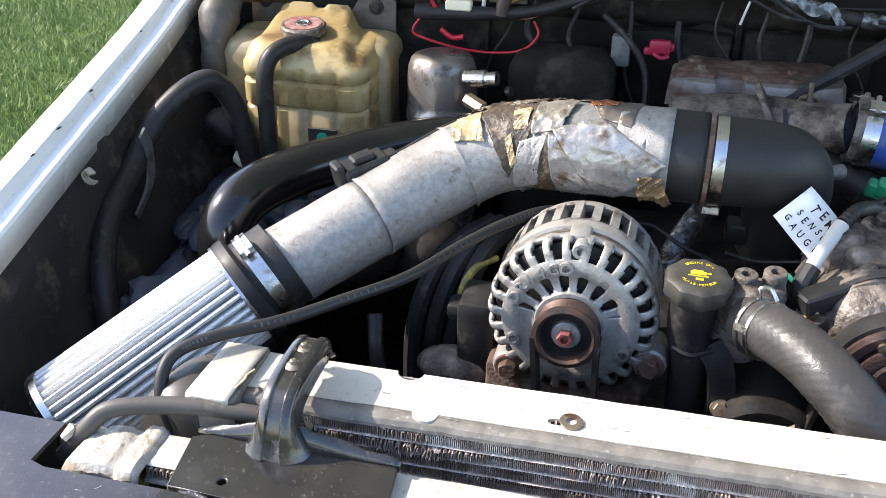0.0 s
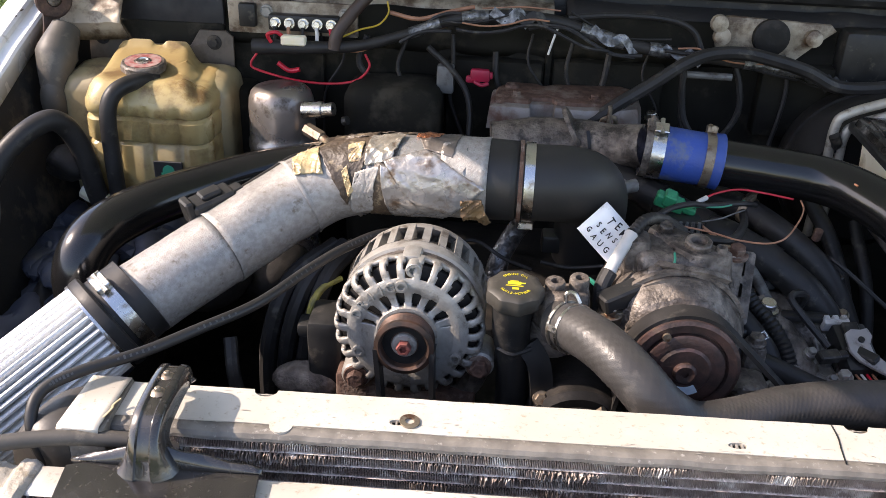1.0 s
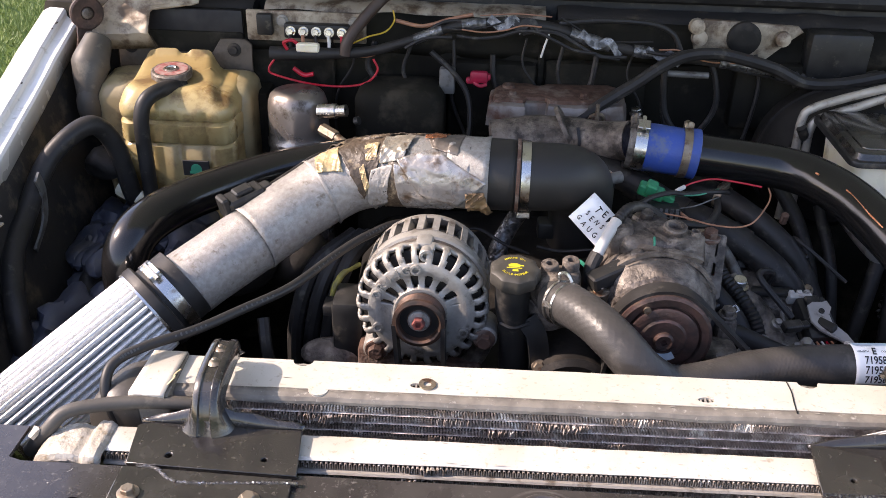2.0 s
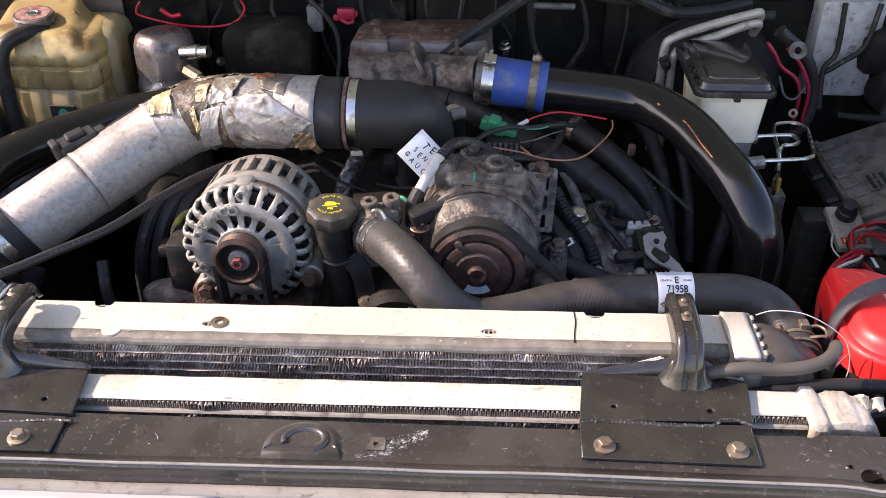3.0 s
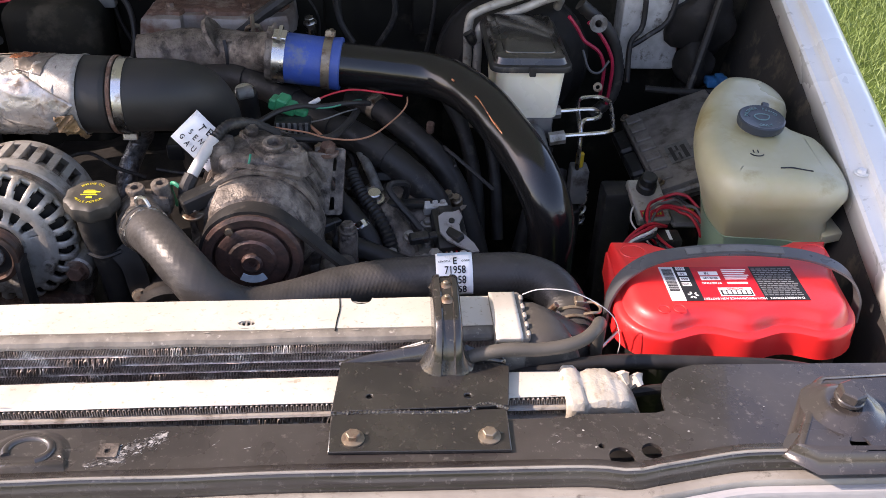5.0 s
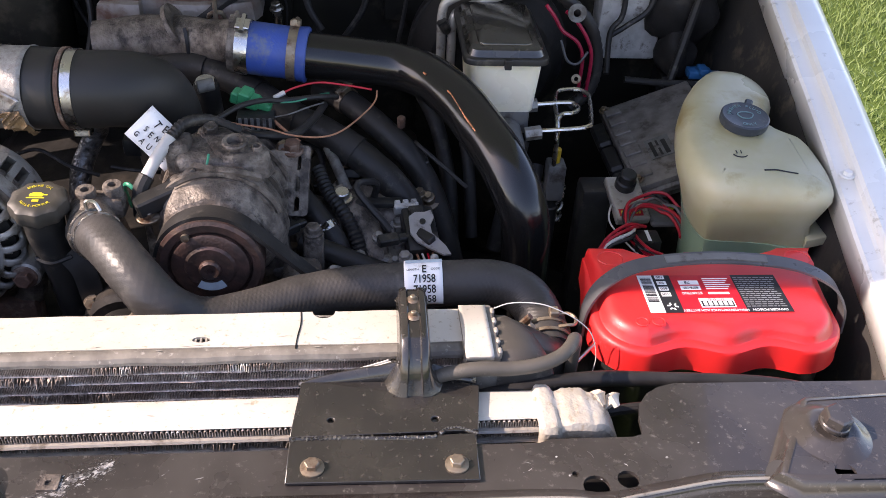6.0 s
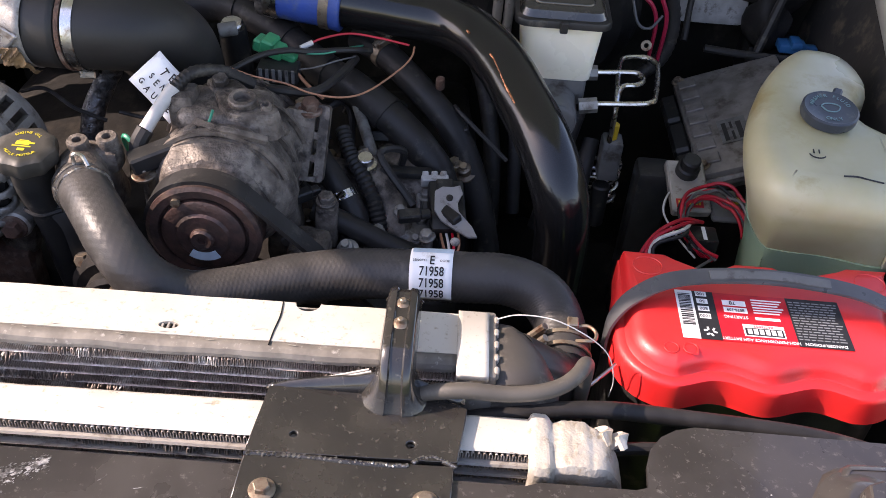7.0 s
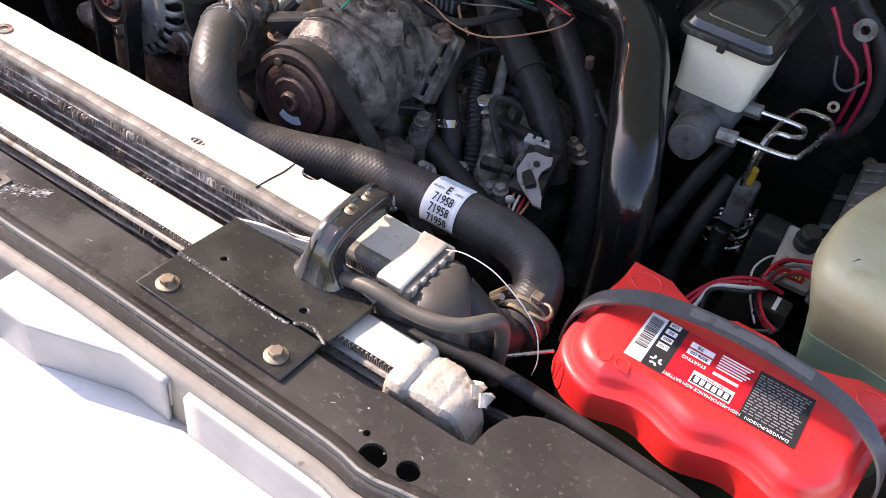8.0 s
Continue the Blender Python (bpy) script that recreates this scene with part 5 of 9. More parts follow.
for v in bm.verts:
    v.co.z += 0.0025 * noise.noise(v.co * 40)
part("top_skin", bm, RUST, cov, "flaking rusty top", 40)
for x in (0.228, 0.330, 0.368):
    bm = B()
    hexbolt(bm, (x, 1.110, 0.463), (0, -0.1, 1), 0.0055, 0.007, 1.4, x * 30)
    part("cover_bolt", bm, RUST, cov)
bm = B()
prism(bm, [(0.205, 1.082), (0.375, 1.090), (0.385, 1.12), (0.375, 1.165), (0.215, 1.160)], 0.395, 0.432, 0.006)
part("lower_body", bm, DARK, cov, "dark underside")
bm = B()
lathe(bm, [(0.010, 0), (0.009, 0.004), (0.004, 0.005)], axis_frame((0.222, 1.145, 0.463), (0, 0, 1)), 16)
part("plug", bm, RUST, cov)
bm = B()
tube(bm, [(0.335, 1.06, 0.435), (0.337, 1.055, 0.455), (0.352, 1.055, 0.458), (0.356, 1.065, 0.44)], 0.003, 8, 4)
tube(bm, [(0.345, 1.05, 0.425), (0.345, 1.052, 0.475)], 0.0028, 8, 3)
part("spring_clip", bm, ZINC, cov)
turbo = thing("inlet_casting", (0.30, 1.02, 0.40), "dull grey cast inlet pipe feeding the blue coupler", "casting")
bm = B()
tube(bm, [(0.20, 1.03, 0.42), (0.25, 1.035, 0.425), (0.30, 1.03, 0.432), (0.345, 1.01, 0.438), (0.385, 0.985, 0.45)], [0.032, 0.034, 0.030, 0.028, 0.027], 20, 8, lump=0.06)
tube(bm, [(0.30, 1.03, 0.445), (0.305, 1.03, 0.448)], [0.033, 0.033], 20, 3)
part("casting", bm, CAST_OLD, turbo)
bm = B()
strip(bm, [(0.315, 1.00, 0.46), (0.318, 0.992, 0.44), (0.317, 0.995, 0.41)], 0.004, 0.002, (1, 0, 0))
part("tie", bm, INK, turbo)
bm = B()
cyl(bm, (0.415, 1.145, 0.395), (0.413, 1.142, 0.436), 0.0075, 12)
hexbolt(bm, (0.413, 1.142, 0.430), (-0.1, -0.2, 1), 0.0075, 0.010, 1.3)
part("shiny_stud", bm, STEEL, turbo, "bright steel stud")
bm = B()
box(bm, (0.335, 0.995, 0.40), (0.41, 1.06, 0.437), 0.008)
part("flange_block", bm, CAST_OLD, turbo)

# ---------- alternator ----------
alt = thing("alternator", (0.134, 0.70, 0.30), "grey cast aluminium alternator with slotted housing and bare pulley", "alternator")
AM = axis_frame((0.134, 0.668, 0.377), (-0.02, -1, 0.06))
AR = 0.0705
bm = B()
lathe(bm, [(AR * 0.93, -0.060), (AR * 0.95, -0.052), (AR * 0.95, -0.022), (AR * 0.985, -0.020), (AR * 0.995, -0.012), (AR * 0.985, -0.010)], AM, 56, False)
part("stator_ring", bm, CAST_OLD, alt, "grimy laminated ring")
bm = B()
lathe(bm, [(0.02, -0.06), (AR * 0.93, -0.058), (AR * 0.93, -0.004), (0.05, 0.004), (0.024, 0.004)], AM, 40)
part("winding_core", bm, DARK, alt)


def radial(bm, m, n, r0, r1, h0, h1, w, skip=(), h0b=None, h1b=None, phase=0.0):
    """n radial webs between two radii, from height h0 to h1."""
    for k in range(n):
        if k in skip:
            continue
        q = math.tau * k / n + phase
        rot = m @ Matrix.Rotation(q, 4, "Z")
        vs = []
        for r, a, b in ((r0, h0, h1), (r1, h0 if h0b is None else h0b, h1 if h1b is None else h1b)):
            for s in (-1, 1):
                for h in (a, b):
                    vs.append(bm.verts.new(rot @ Vector((r, s * w / 2, h))))
        # vs: r0(-a,-b,+a,+b), r1(...)
        for f in ((0, 1, 3, 2), (4, 6, 7, 5), (0, 4, 5, 1), (2, 3, 7, 6), (1, 5, 7, 3), (0, 2, 6, 4)):
            bm.faces.new([vs[i] for i in f])
    return bm


def alternator_shell():
    """One cast shell: hub ring, upper spoke windows, broad ring, slots that run over the rim."""
    stations = [(0.0235, 0.0060), (0.0237, 0.0140), (0.0250, 0.0150), (0.0285, 0.0148), (0.0300, 0.0120), (0.0325, 0.0105), (0.0400, 0.0105), (0.0425, 0.0112), (0.0440, 0.0122), (0.0500, 0.0122),
                (0.0560, 0.0112), (0.0575, 0.0100), (0.0600, 0.0092), (0.0640, 0.0078), (0.0675, 0.0050), (0.0698, 0.0010), (0.0706, -0.0030), (0.0710, -0.0075), (0.0710, -0.0095), (0.0712, -0.0125)]
    n = 208
    bm = B()
    grid = []
    for r, h in stations:
        row = []
        for k in range(n):
            q = math.tau * k / n
            rib = 0.5 + 0.5 * math.cos((k + 0.5) / 8 * math.tau)
            out = 0.0013 * rib if r > 0.0590 else 0
            row.append(bm.verts.new(AM @ Vector(((r + out) * math.cos(q), (r + out) * math.sin(q), h + out * 0.8))))
        grid.append(row)
    for i in range(len(stations) - 1):
        for k in range(n):
            s, w = k % 8, k % 13
            deg = 360 * k / n
            slot = (11 <= i <= 16 and 2 <= s <= 5) or (i in (13, 14) and s == 6)
            window = 4 <= i <= 7 and 3 <= w <= 9 and (15 < deg < 168) and not (i in (4, 7) and w in (3, 9))
            if slot or window:
                continue
            bm.faces.new((grid[i][k], grid[i + 1][k], grid[i + 1][(k + 1) % n], grid[i][(k + 1) % n]))
    return bm


shell_part = part("front_housing", alternator_shell(), CAST, alt, "slotted cast aluminium front housing", 40)
thick = shell_part.modifiers.new("thick", "SOLIDIFY")
thick.thickness, thick.offset = 0.0045, -1
bm = B()
lathe(bm, [(AR * 0.95, -0.047), (AR * 0.995, -0.046), (AR * 1.005, -0.036), (AR * 0.99, -0.031), (AR * 0.95, -0.030), (AR * 0.95, -0.047)], AM, 56, False)
lathe(bm, [(0.012, -0.102), (AR - 0.012, -0.102), (AR - 0.008, -0.097), (AR - 0.012, -0.092), (0.012, -0.092)], AM, 40)
lathe(bm, [(AR * 0.86, -0.098), (AR * 0.96, -0.094), (AR * 1.0, -0.083), (AR * 0.99, -0.079), (AR * 0.86, -0.084), (AR * 0.86, -0.098)], AM, 56, False)
rear = part("rear_housing", bm, CAST, alt, "slotted cast aluminium rear housing", 40)
for k in range(26):
    bm = B()
    radial(bm, AM, 1, AR - 0.012, AR + 0.0003, -0.098, -0.045, 0.0075, h0b=-0.084, phase=math.tau * k / 26)
    part("fin", bm, CAST, rear)
for q, r in ((97, 0.0505), (-25, 0.0505), (205, 0.0505)):
    bm = B()
    c = AM @ Matrix.Rotation(radians(q), 4, "Z") @ Vector((r, 0, 0.0112))
    ax = AM.to_3x3() @ Vector((0, 0, 1))
    lathe(bm, [(0.0058, 0), (0.0058, 0.004), (0.0035, 0.0042), (0.0030, 0.001)], axis_frame(c, ax), 16)
    part("housing_screw", bm, CAST, alt)
bm = B()
box(bm, (-0.009, AR - 0.016, -0.030), (0.009, AR + 0.0030, -0.004), 0.004, 2, AM)
lathe(bm, [(0.0075, -0.003), (0.0075, 0.0085), (0.0065, 0.0098), (0.0038, 0.0098), (0.0034, 0.004)], AM @ Matrix.Translation((0.004, AR - 0.006, 0)), 20)
part("top_lug", bm, CAST, alt)
bm = B()
lathe(bm, [(0.006, 0.015), (0.0150, 0.0155), (0.0255, 0.017), (0.0270, 0.020), (0.0255, 0.022), (0.0262, 0.0235), (0.0248, 0.025), (0.0262, 0.0265), (0.0248, 0.028), (0.0262, 0.0295), (0.0248, 0.031), (0.0275, 0.0335), (0.0275, 0.037), (0.0235, 0.0385), (0.0215, 0.0370), (0.0205, 0.030), (0.0120, 0.0295), (0.006, 0.0295)], AM, 48)
PULLEY = mat("browned_pulley", (0.05, 0.034, 0.026), 0.5, 0.4, col2=(0.11, 0.055, 0.035), scale=60, amt=0.8, bump=0.2)
pul = part("pulley", bm, PULLEY, alt, "brown rusted grooved pulley", 30)
bm = B()
lathe(bm, [(0.0118, 0.029), (0.0118, 0.0325), (0.0106, 0.0340), (0.0075, 0.0342)], AM, 28)
part("pulley_washer", bm, CAST, pul)
bm = B()
lathe(bm, [(0.0130, 0.0300), (0.0212, 0.0306), (0.0212, 0.0300)], AM, 40, False)
part("pulley_face", bm, DARK, pul)
bm = B()
lathe(bm, [(0.0070, 0.034), (0.0070, 0.0400), (0.0061, 0.0410), (0.0037, 0.0410), (0.0035, 0.0365)], AM, 6)
part("pulley_nut", bm, REDRUST, pul, "red rusted hex nut")
bm = B()
strip(bm, [AM @ Vector((-0.0262, -0.004, 0.028)), AM @ Vector((-0.024, -0.03, 0.028)), AM @ Vector((-0.010, -0.20, 0.026))], 0.020, 0.0045, AM.to_3x3() @ Vector((0, 0, 1)), 4)
strip(bm, [AM @ Vector((0.0262, -0.004, 0.028)), AM @ Vector((0.026, -0.03, 0.028)), AM @ Vector((0.032, -0.20, 0.026))], 0.020, 0.0045, AM.to_3x3() @ Vector((0, 0, 1)), 4)
lone("drive_belt", bm, RUBBER, "black ribbed drive belt below the alternator pulley", "belt")
for (x, y, z), lab in (((0.084, 0.652, 0.3215), ""), ((0.202, 0.652, 0.343), "")):
    bm = B()
    ear = Vector((x, y + 0.024, z))
    cyl(bm, (x, y + 0.048, z), (x, y + 0.010, z), 0.0145, 20, ch=0.002)
    c0 = Vector((0.134, y + 0.03, 0.377))
    d = (Vector((x, y + 0.03, z)) - c0)
    tube(bm, [c0 + d * 0.62, c0 + d * 1.0], [0.016, 0.012], 10, 3)
    part("mounting_ear", bm, CAST, alt)
    bm = B()
    hexbolt(bm, (x, y + 0.011, z), (0, -1, 0.05), 0.0085, 0.011, 1.45, x * 20)
    part("mounting_bolt", bm, RUST, alt, "rusty hex bolt")
# cast model letters that follow the rim
for k, ch in enumerate("DR44G"):
    q = radians(159 - 12.5 * k)
    m = AM @ Matrix.Rotation(q, 4, "Z") @ Matrix.Translation((0.0500, 0, 0.0122)) @ Matrix.Rotation(radians(-90), 4, "Z")
    writing("cast_letter", ch, 0.0125, m, CAST, alt, depth=0.0022, bold=0.0002)
altbr = thing("alternator_bracket", (0.14, 0.68, 0.25), "black and rust brown alternator bracket", "bracket")
bm = B()
box(bm, (0.062, 0.668, 0.20), (0.108, 0.70, 0.318), 0.006)
box(bm, (0.098, 0.672, 0.24), (0.20, 0.70, 0.302), 0.006)
part("foot", bm, RUST, altbr)
bm = B()
tube(bm, [(0.202, 0.685, 0.335), (0.19, 0.69, 0.30), (0.16, 0.69, 0.285), (0.12, 0.69, 0.28)], 0.014, 10, 5)
part("stay", bm, CAST_OLD, altbr)
bm = B()
box(bm, (0.03, 0.69, 0.28), (0.066, 0.74, 0.36), 0.006)
box(bm, (0.018, 0.70, 0.335), (0.05, 0.725, 0.350), 0.004)
part("side_plate", bm, PLASTIC, altbr, "dark grey side plate")

# ---------- oil filler ----------
oil = thing("oil_filler", (0.232, 0.675, 0.25), "black oil filler neck with a yellow printed cap", "oil filler")
OM = axis_frame((0.2305, 0.668, 0.4140), (0.02, -0.10, 1))
bm = B()
lathe(bm, [(0.015, 0.0), (0.0235, 0.001), (0.0255, 0.004), (0.0260, 0.012), (0.0250, 0.0165), (0.0215, 0.0190), (0.016, 0.0195)], OM, 64, True, lambda q: 1 + 0.055 * max(-0.35, math.cos(q * 9)))
cap = part("cap", bm, mat("faded_black_plastic", (0.040, 0.037, 0.031), 0.45, col2=(0.055, 0.050, 0.042), scale=50, amt=0.7, dirt=(0.09, 0.08, 0.065), dirt_amt=0.15, dirt_scale=60, bump=0.05), oil, "scalloped black oil cap")
for s, q0, up in (("ENGINE OIL", 90, 1), ("HUILE-MOTEUR", 270, -1)):
    n = len(s)
    for k, ch in enumerate(s):
        if ch == " ":
            continue
        q = radians(q0 - up * (k - (n - 1) / 2) * 9.5)
        m = OM @ Matrix.Rotation(q, 4, "Z") @ Matrix.Translation((0.0150, 0, 0.0199)) @ Matrix.Rotation(radians(-90 * up), 4, "Z")
        writing("print", ch, 0.0040, m, YELLOWINK, cap, depth=0.0001)
bm = B()
for x0, x1, y0, y1 in ((-0.007, 0.005, -0.001, 0.0035), (0.005, 0.009, 0.001, 0.0025), (-0.005, 0.003, 0.004, 0.005), (-0.009, 0.007, -0.0035, -0.0022), (-0.003, 0.003, -0.0085, -0.0055)):
    box(bm, (x0, y0, 0.0196), (x1, y1, 0.0199), 0, 1, OM)
part("can_symbol", bm, YELLOWINK, cap)
bm = B()
tube(bm, [OM @ Vector((0, 0, 0.002)), OM @ Vector((0, 0, -0.03)), (0.2345, 0.677, 0.34), (0.238, 0.685, 0.26), (0.245, 0.70, 0.18)], [0.0195, 0.0180, 0.0165, 0.0165, 0.0165], 20, 6)
part("neck", bm, PLASTIC, oil, "black filler neck")
bm = B()
tube(bm, [(0.218, 0.660, 0.367), (0.232, 0.657, 0.363), (0.250, 0.664, 0.366)], 0.0025, 6, 4)
strip(bm, [(0.246, 0.668, 0.368), (0.258, 0.664, 0.35), (0.263, 0.660, 0.322), (0.264, 0.66, 0.305)], 0.022, 0.008, (1, 0.2, 0))
part("stay", bm, PLASTIC, oil)
bm = B()
hexbolt(bm, (0.263, 0.655, 0.316), (0, -1, 0.5), 0.0062, 0.010, 1.35)
part("stay_bolt", bm, ZINC, oil, "brass coloured bolt")
bm = B()
tube(bm, [(0.285, 0.63, 0.29), (0.305, 0.625, 0.318), (0.318, 0.62, 0.335)], 0.0035, 8, 3)
lone("dipstick_tube", bm, ZINC, "thin tan dipstick tube behind the radiator", "tube")

# ---------- coolant outlet and upper radiator hose ----------
outl = thing("coolant_outlet", (0.275, 0.69, 0.38), "brown cast coolant outlet with two flange bolts", "coolant outlet")
bm = B()
tube(bm, [(0.268, 0.70, 0.36), (0.270, 0.69, 0.392), (0.272, 0.675, 0.402), (0.284, 0.655, 0.402)], [0.030, 0.026, 0.0215, 0.0195], 20, 6, lump=0.04)
box(bm, (0.258, 0.682, 0.395), (0.302, 0.705, 0.418), 0.006)
part("casting", bm, CAST_OLD, outl)
for x, y in ((0.268, 0.687), (0.291, 0.696)):
    bm = B()
    lathe(bm, [(0.0095, 0), (0.0095, 0.012), (0.0085, 0.0135), (0.0042, 0.0135), (0.0038, 0.008)], axis_frame((x, y, 0.415), (0, -0.1, 1)), 20)
    part("flange_bolt", bm, CAST_OLD, outl)
bm = B()
box(bm, (0.325, 0.682, 0.375), (0.335, 0.70, 0.40), 0.003)
hexbolt(bm, (0.322, 0.687, 0.396), (0, -0.2, 1), 0.0075, 0.010, 1.6)
part("brass_bolt", bm, ZINC, outl)

hose = thing("radiator_hose", (0.45, 0.60, 0.36), "thick ribbed grey rubber radiator hose with a white paper label", "hose")
HP = [(0.272, 0.661, 0.399), (0.287, 0.642, 0.405), (0.308, 0.613, 0.408), (0.332, 0.584, 0.400), (0.357, 0.568, 0.380), (0.387, 0.573, 0.360), (0.425, 0.588, 0.356), (0.470, 0.606, 0.358), (0.52, 0.615, 0.362), (0.57, 0.614, 0.367),
      (0.618, 0.613, 0.370), (0.650, 0.615, 0.369), (0.676, 0.609, 0.364), (0.691, 0.594, 0.357), (0.6975, 0.570, 0.350), (0.698, 0.541, 0.346)]
HR = 0.0218
bm = B()
way, ribbed, run = catmull(HP, 60), [], 0.0
for i in range(1, len(way)):
    run += (way[i] - way[i - 1]).length
    if run > 0.0007:
        ribbed.append(way[i])
        run = 0.0
fr, rings = frames_along(ribbed), []
for i, (p, (a, b)) in enumerate(zip(ribbed, fr)):
    ring = []
    for j in range(60):
        q = math.tau * j / 60
        r = HR + 0.00022 * math.sin(15 * q) * math.cos(i * 1.15) + 0.0004 * noise.noise(p * 60)
        ring.append(p + (a * math.cos(q) + b * math.sin(q)) * r)
    rings.append(ring)
skin(bm, rings)
part("hose_body", bm, HOSE, hose, "", 60)
bm = B()
ca, cd = Vector((0.2765, 0.656, 0.4005)), Vector((0.62, -0.76, 0.16)).normalized()
for off in (0.004, 0.015):
    lathe(bm, [(HR + 0.0005, -0.0014), (HR + 0.0022, -0.0014), (HR + 0.0022, 0.0014), (HR + 0.0005, 0.0014)], axis_frame(ca + cd * off, cd), 40, False)
mm = axis_frame(ca + cd * 0.009, cd)
box(bm, (HR, -0.003, -0.007), (HR + 0.0022, 0.003, 0.007), 0.0005, 1, mm @ Matrix.Rotation(radians(165), 4, "Z"))
tube(bm, [mm @ Vector((0, HR + 0.001, -0.005)), mm @ Vector((0, HR + 0.010, -0.004)), mm @ Vector((0.006, HR + 0.010, 0.0)), mm @ Vector((0.008, HR + 0.001, 0.005))], 0.0018, 6, 4)
part("spring_clamp", bm, STEEL, hose, "bright steel spring clamp")
# paper label wrapped on the hose
path = catmull(HP, 14)


def hose_point(x):
    i = min(range(len(path)), key=lambda k: abs(path[k].x - x) + (0 if path[k].x > 0.4 else 9))
    t = (path[i + 1] - path[i - 1]).normalized()
    return path[i], t


bm = B()
rings = []
for i in range(9):
    x = 0.5695 + 0.035 * i / 8
    c, t = hose_point(x)
    c = c + t * (x - c.x) / max(t.x, 0.2)
    u = Vector((0, 0, 1))
    u = (u - t * u.dot(t)).normalized()
    w = t.cross(u)
    rings.append([c + (u * math.cos(a) + w * math.sin(a)) * (HR + 0.0011) for a in [radians(-34 + 142 * k / 16) for k in range(17)]])
skin(bm, rings, False, False)
lab = part("paper_label", bm, PAPER, hose, "white paper label with printed length code")
lab.modifiers.new("thick", "SOLIDIFY").thickness = 0.0003
c, t = hose_point(0.587)
u = (Vector((0, 0, 1)) - t * t.z).normalized()
w = t.cross(u)                       # towards the front
for s, a, size in (("E", 16, 0.0118), ("71958", 40, 0.0110), ("71958", 64, 0.0110), ("71958", 88, 0.0110)):
    q = radians(a)
    nrm = u * math.cos(q) + w * math.sin(q)
    upv = u * math.sin(q) - w * math.cos(q)
    m = Matrix((t, upv, nrm)).transposed().to_4x4()
    m.translation = c + nrm * (HR + 0.0020)
    writing("print", s, size, m, INK, lab, depth=0.0001, squeeze=0.76, bold=0.00016)
    if s == "E":
        for word, dx in (("LENGTH", -0.0105), ("CODE", 0.0105)):
            writing("print", word, 0.0030, m @ Matrix.Translation((dx, 0, 0)), INK, lab, depth=0.0001)
bm = B()
q0, q1 = radians(-33), radians(-8)
for i in range(6):
    qa, qb = q0 + (q1 - q0) * i / 6, q0 + (q1 - q0) * (i + 1) / 6
    vs = []
    for q in (qa, qb):
        nrm = u * math.cos(q) + w * math.sin(q)
        for dx in (-0.0172, 0.0172):
            vs.append(bm.verts.new(c + t * dx + nrm * (HR + 0.0016)))
    bm.faces.new((vs[0], vs[1], vs[3], vs[2]))
part("blue_band", bm, BLUEINK, lab)
# neck on the radiator's end tank
bm = B()
tube(bm, [(0.655, 0.50, 0.375), (0.678, 0.505, 0.363), (0.692, 0.520, 0.350), (0.695, 0.545, 0.346)], [0.030, 0.026, 0.021, 0.0195], 20, 6)
part("hose_neck", bm, PLASTIC, rad, "black moulded hose neck")
bm = B()
for y in (0.549, 0.562):
    clamp_band(bm, (0.6978, y, 0.3478), (0.02, 1, 0.13), HR + 0.0008, 0.0035, 0.6)
tube(bm, [(0.706, 0.549, 0.3700), (0.713, 0.545, 0.3745), (0.720, 0.548, 0.3730), (0.7215, 0.556, 0.3735), (0.716, 0.5625, 0.3735), (0.707, 0.563, 0.3715)], 0.0016, 7, 5)
box(bm, (0.699, 0.560, 0.3705), (0.708, 0.570, 0.3765), 0.001, 1)
part("hose_clamp", bm, ZINC, hose, "rusty spring clamp")

# ---------- compressor ----------
comp = thing("compressor", (0.385, 0.72, 0.30), "grimy grey cast air conditioning compressor with a rusty clutch", "compressor")
CM = axis_frame((0.386, 0.658, 0.373), (0, -1, 0.02))
bm = B()
lathe(bm, [(0.03, -0.160), (0.054, -0.158), (0.060, -0.150), (0.062, -0.120), (0.066, -0.118), (0.068, -0.110), (0.066, -0.100), (0.0625, -0.098), (0.062, -0.060), (0.066, -0.058), (0.067, -0.050), (0.064, -0.043), (0.060, -0.030), (0.052, -0.016), (0.040, -0.010)], CM, 48, True,
      lambda q: 1 + 0.022 * math.cos(q * 5 + 0.6) + 0.016 * max(0.0, math.cos(q * 11)) ** 3)
bmesh.ops.subdivide_edges(bm, edges=[e for e in bm.edges if e.calc_length() > 0.008], cuts=2, use_grid_fill=True)
for v in bm.verts:
    v.co += (v.co - CM.translation).normalized() * (0.0022 * noise.noise(v.co * 55) + 0.0012 * noise.noise(v.co * 160))
part("body", bm, CAST_OLD, comp, "", 32)
bm = B()
box(bm, (0.345, 0.715, 0.405), (0.425, 0.775, 0.443), 0.010, 3)
box(bm, (0.335, 0.73, 0.40), (0.36, 0.76, 0.452), 0.006)
part("port_block", bm, CAST_OLD, comp)
for x, y, z, r in ((0.404, 0.736, 0.4490, 0.0130), (0.4255, 0.733, 0.4450, 0.0055)):
    bm = B()
    lathe(bm, [(r, -0.004), (r, 0.004), (r * 0.9, 0.0055), (r * 0.62, 0.0055), (r * 0.55, -0.012)], axis_frame((x, y, z), (0, -0.15, 1)), 24)
    part("port", bm, CAST_OLD, comp)
bm = B()
cyl(bm, (0.376, 0.775, 0.415), (0.3765, 0.766, 0.446), 0.0105, 18, ch=0.0015)
cyl(bm, (0.3765, 0.766, 0.446), (0.377, 0.763, 0.456), 0.0075, 6, ch=0.001)
part("stud_boss", bm, CAST_OLD, comp, "cast boss with a capped stud")
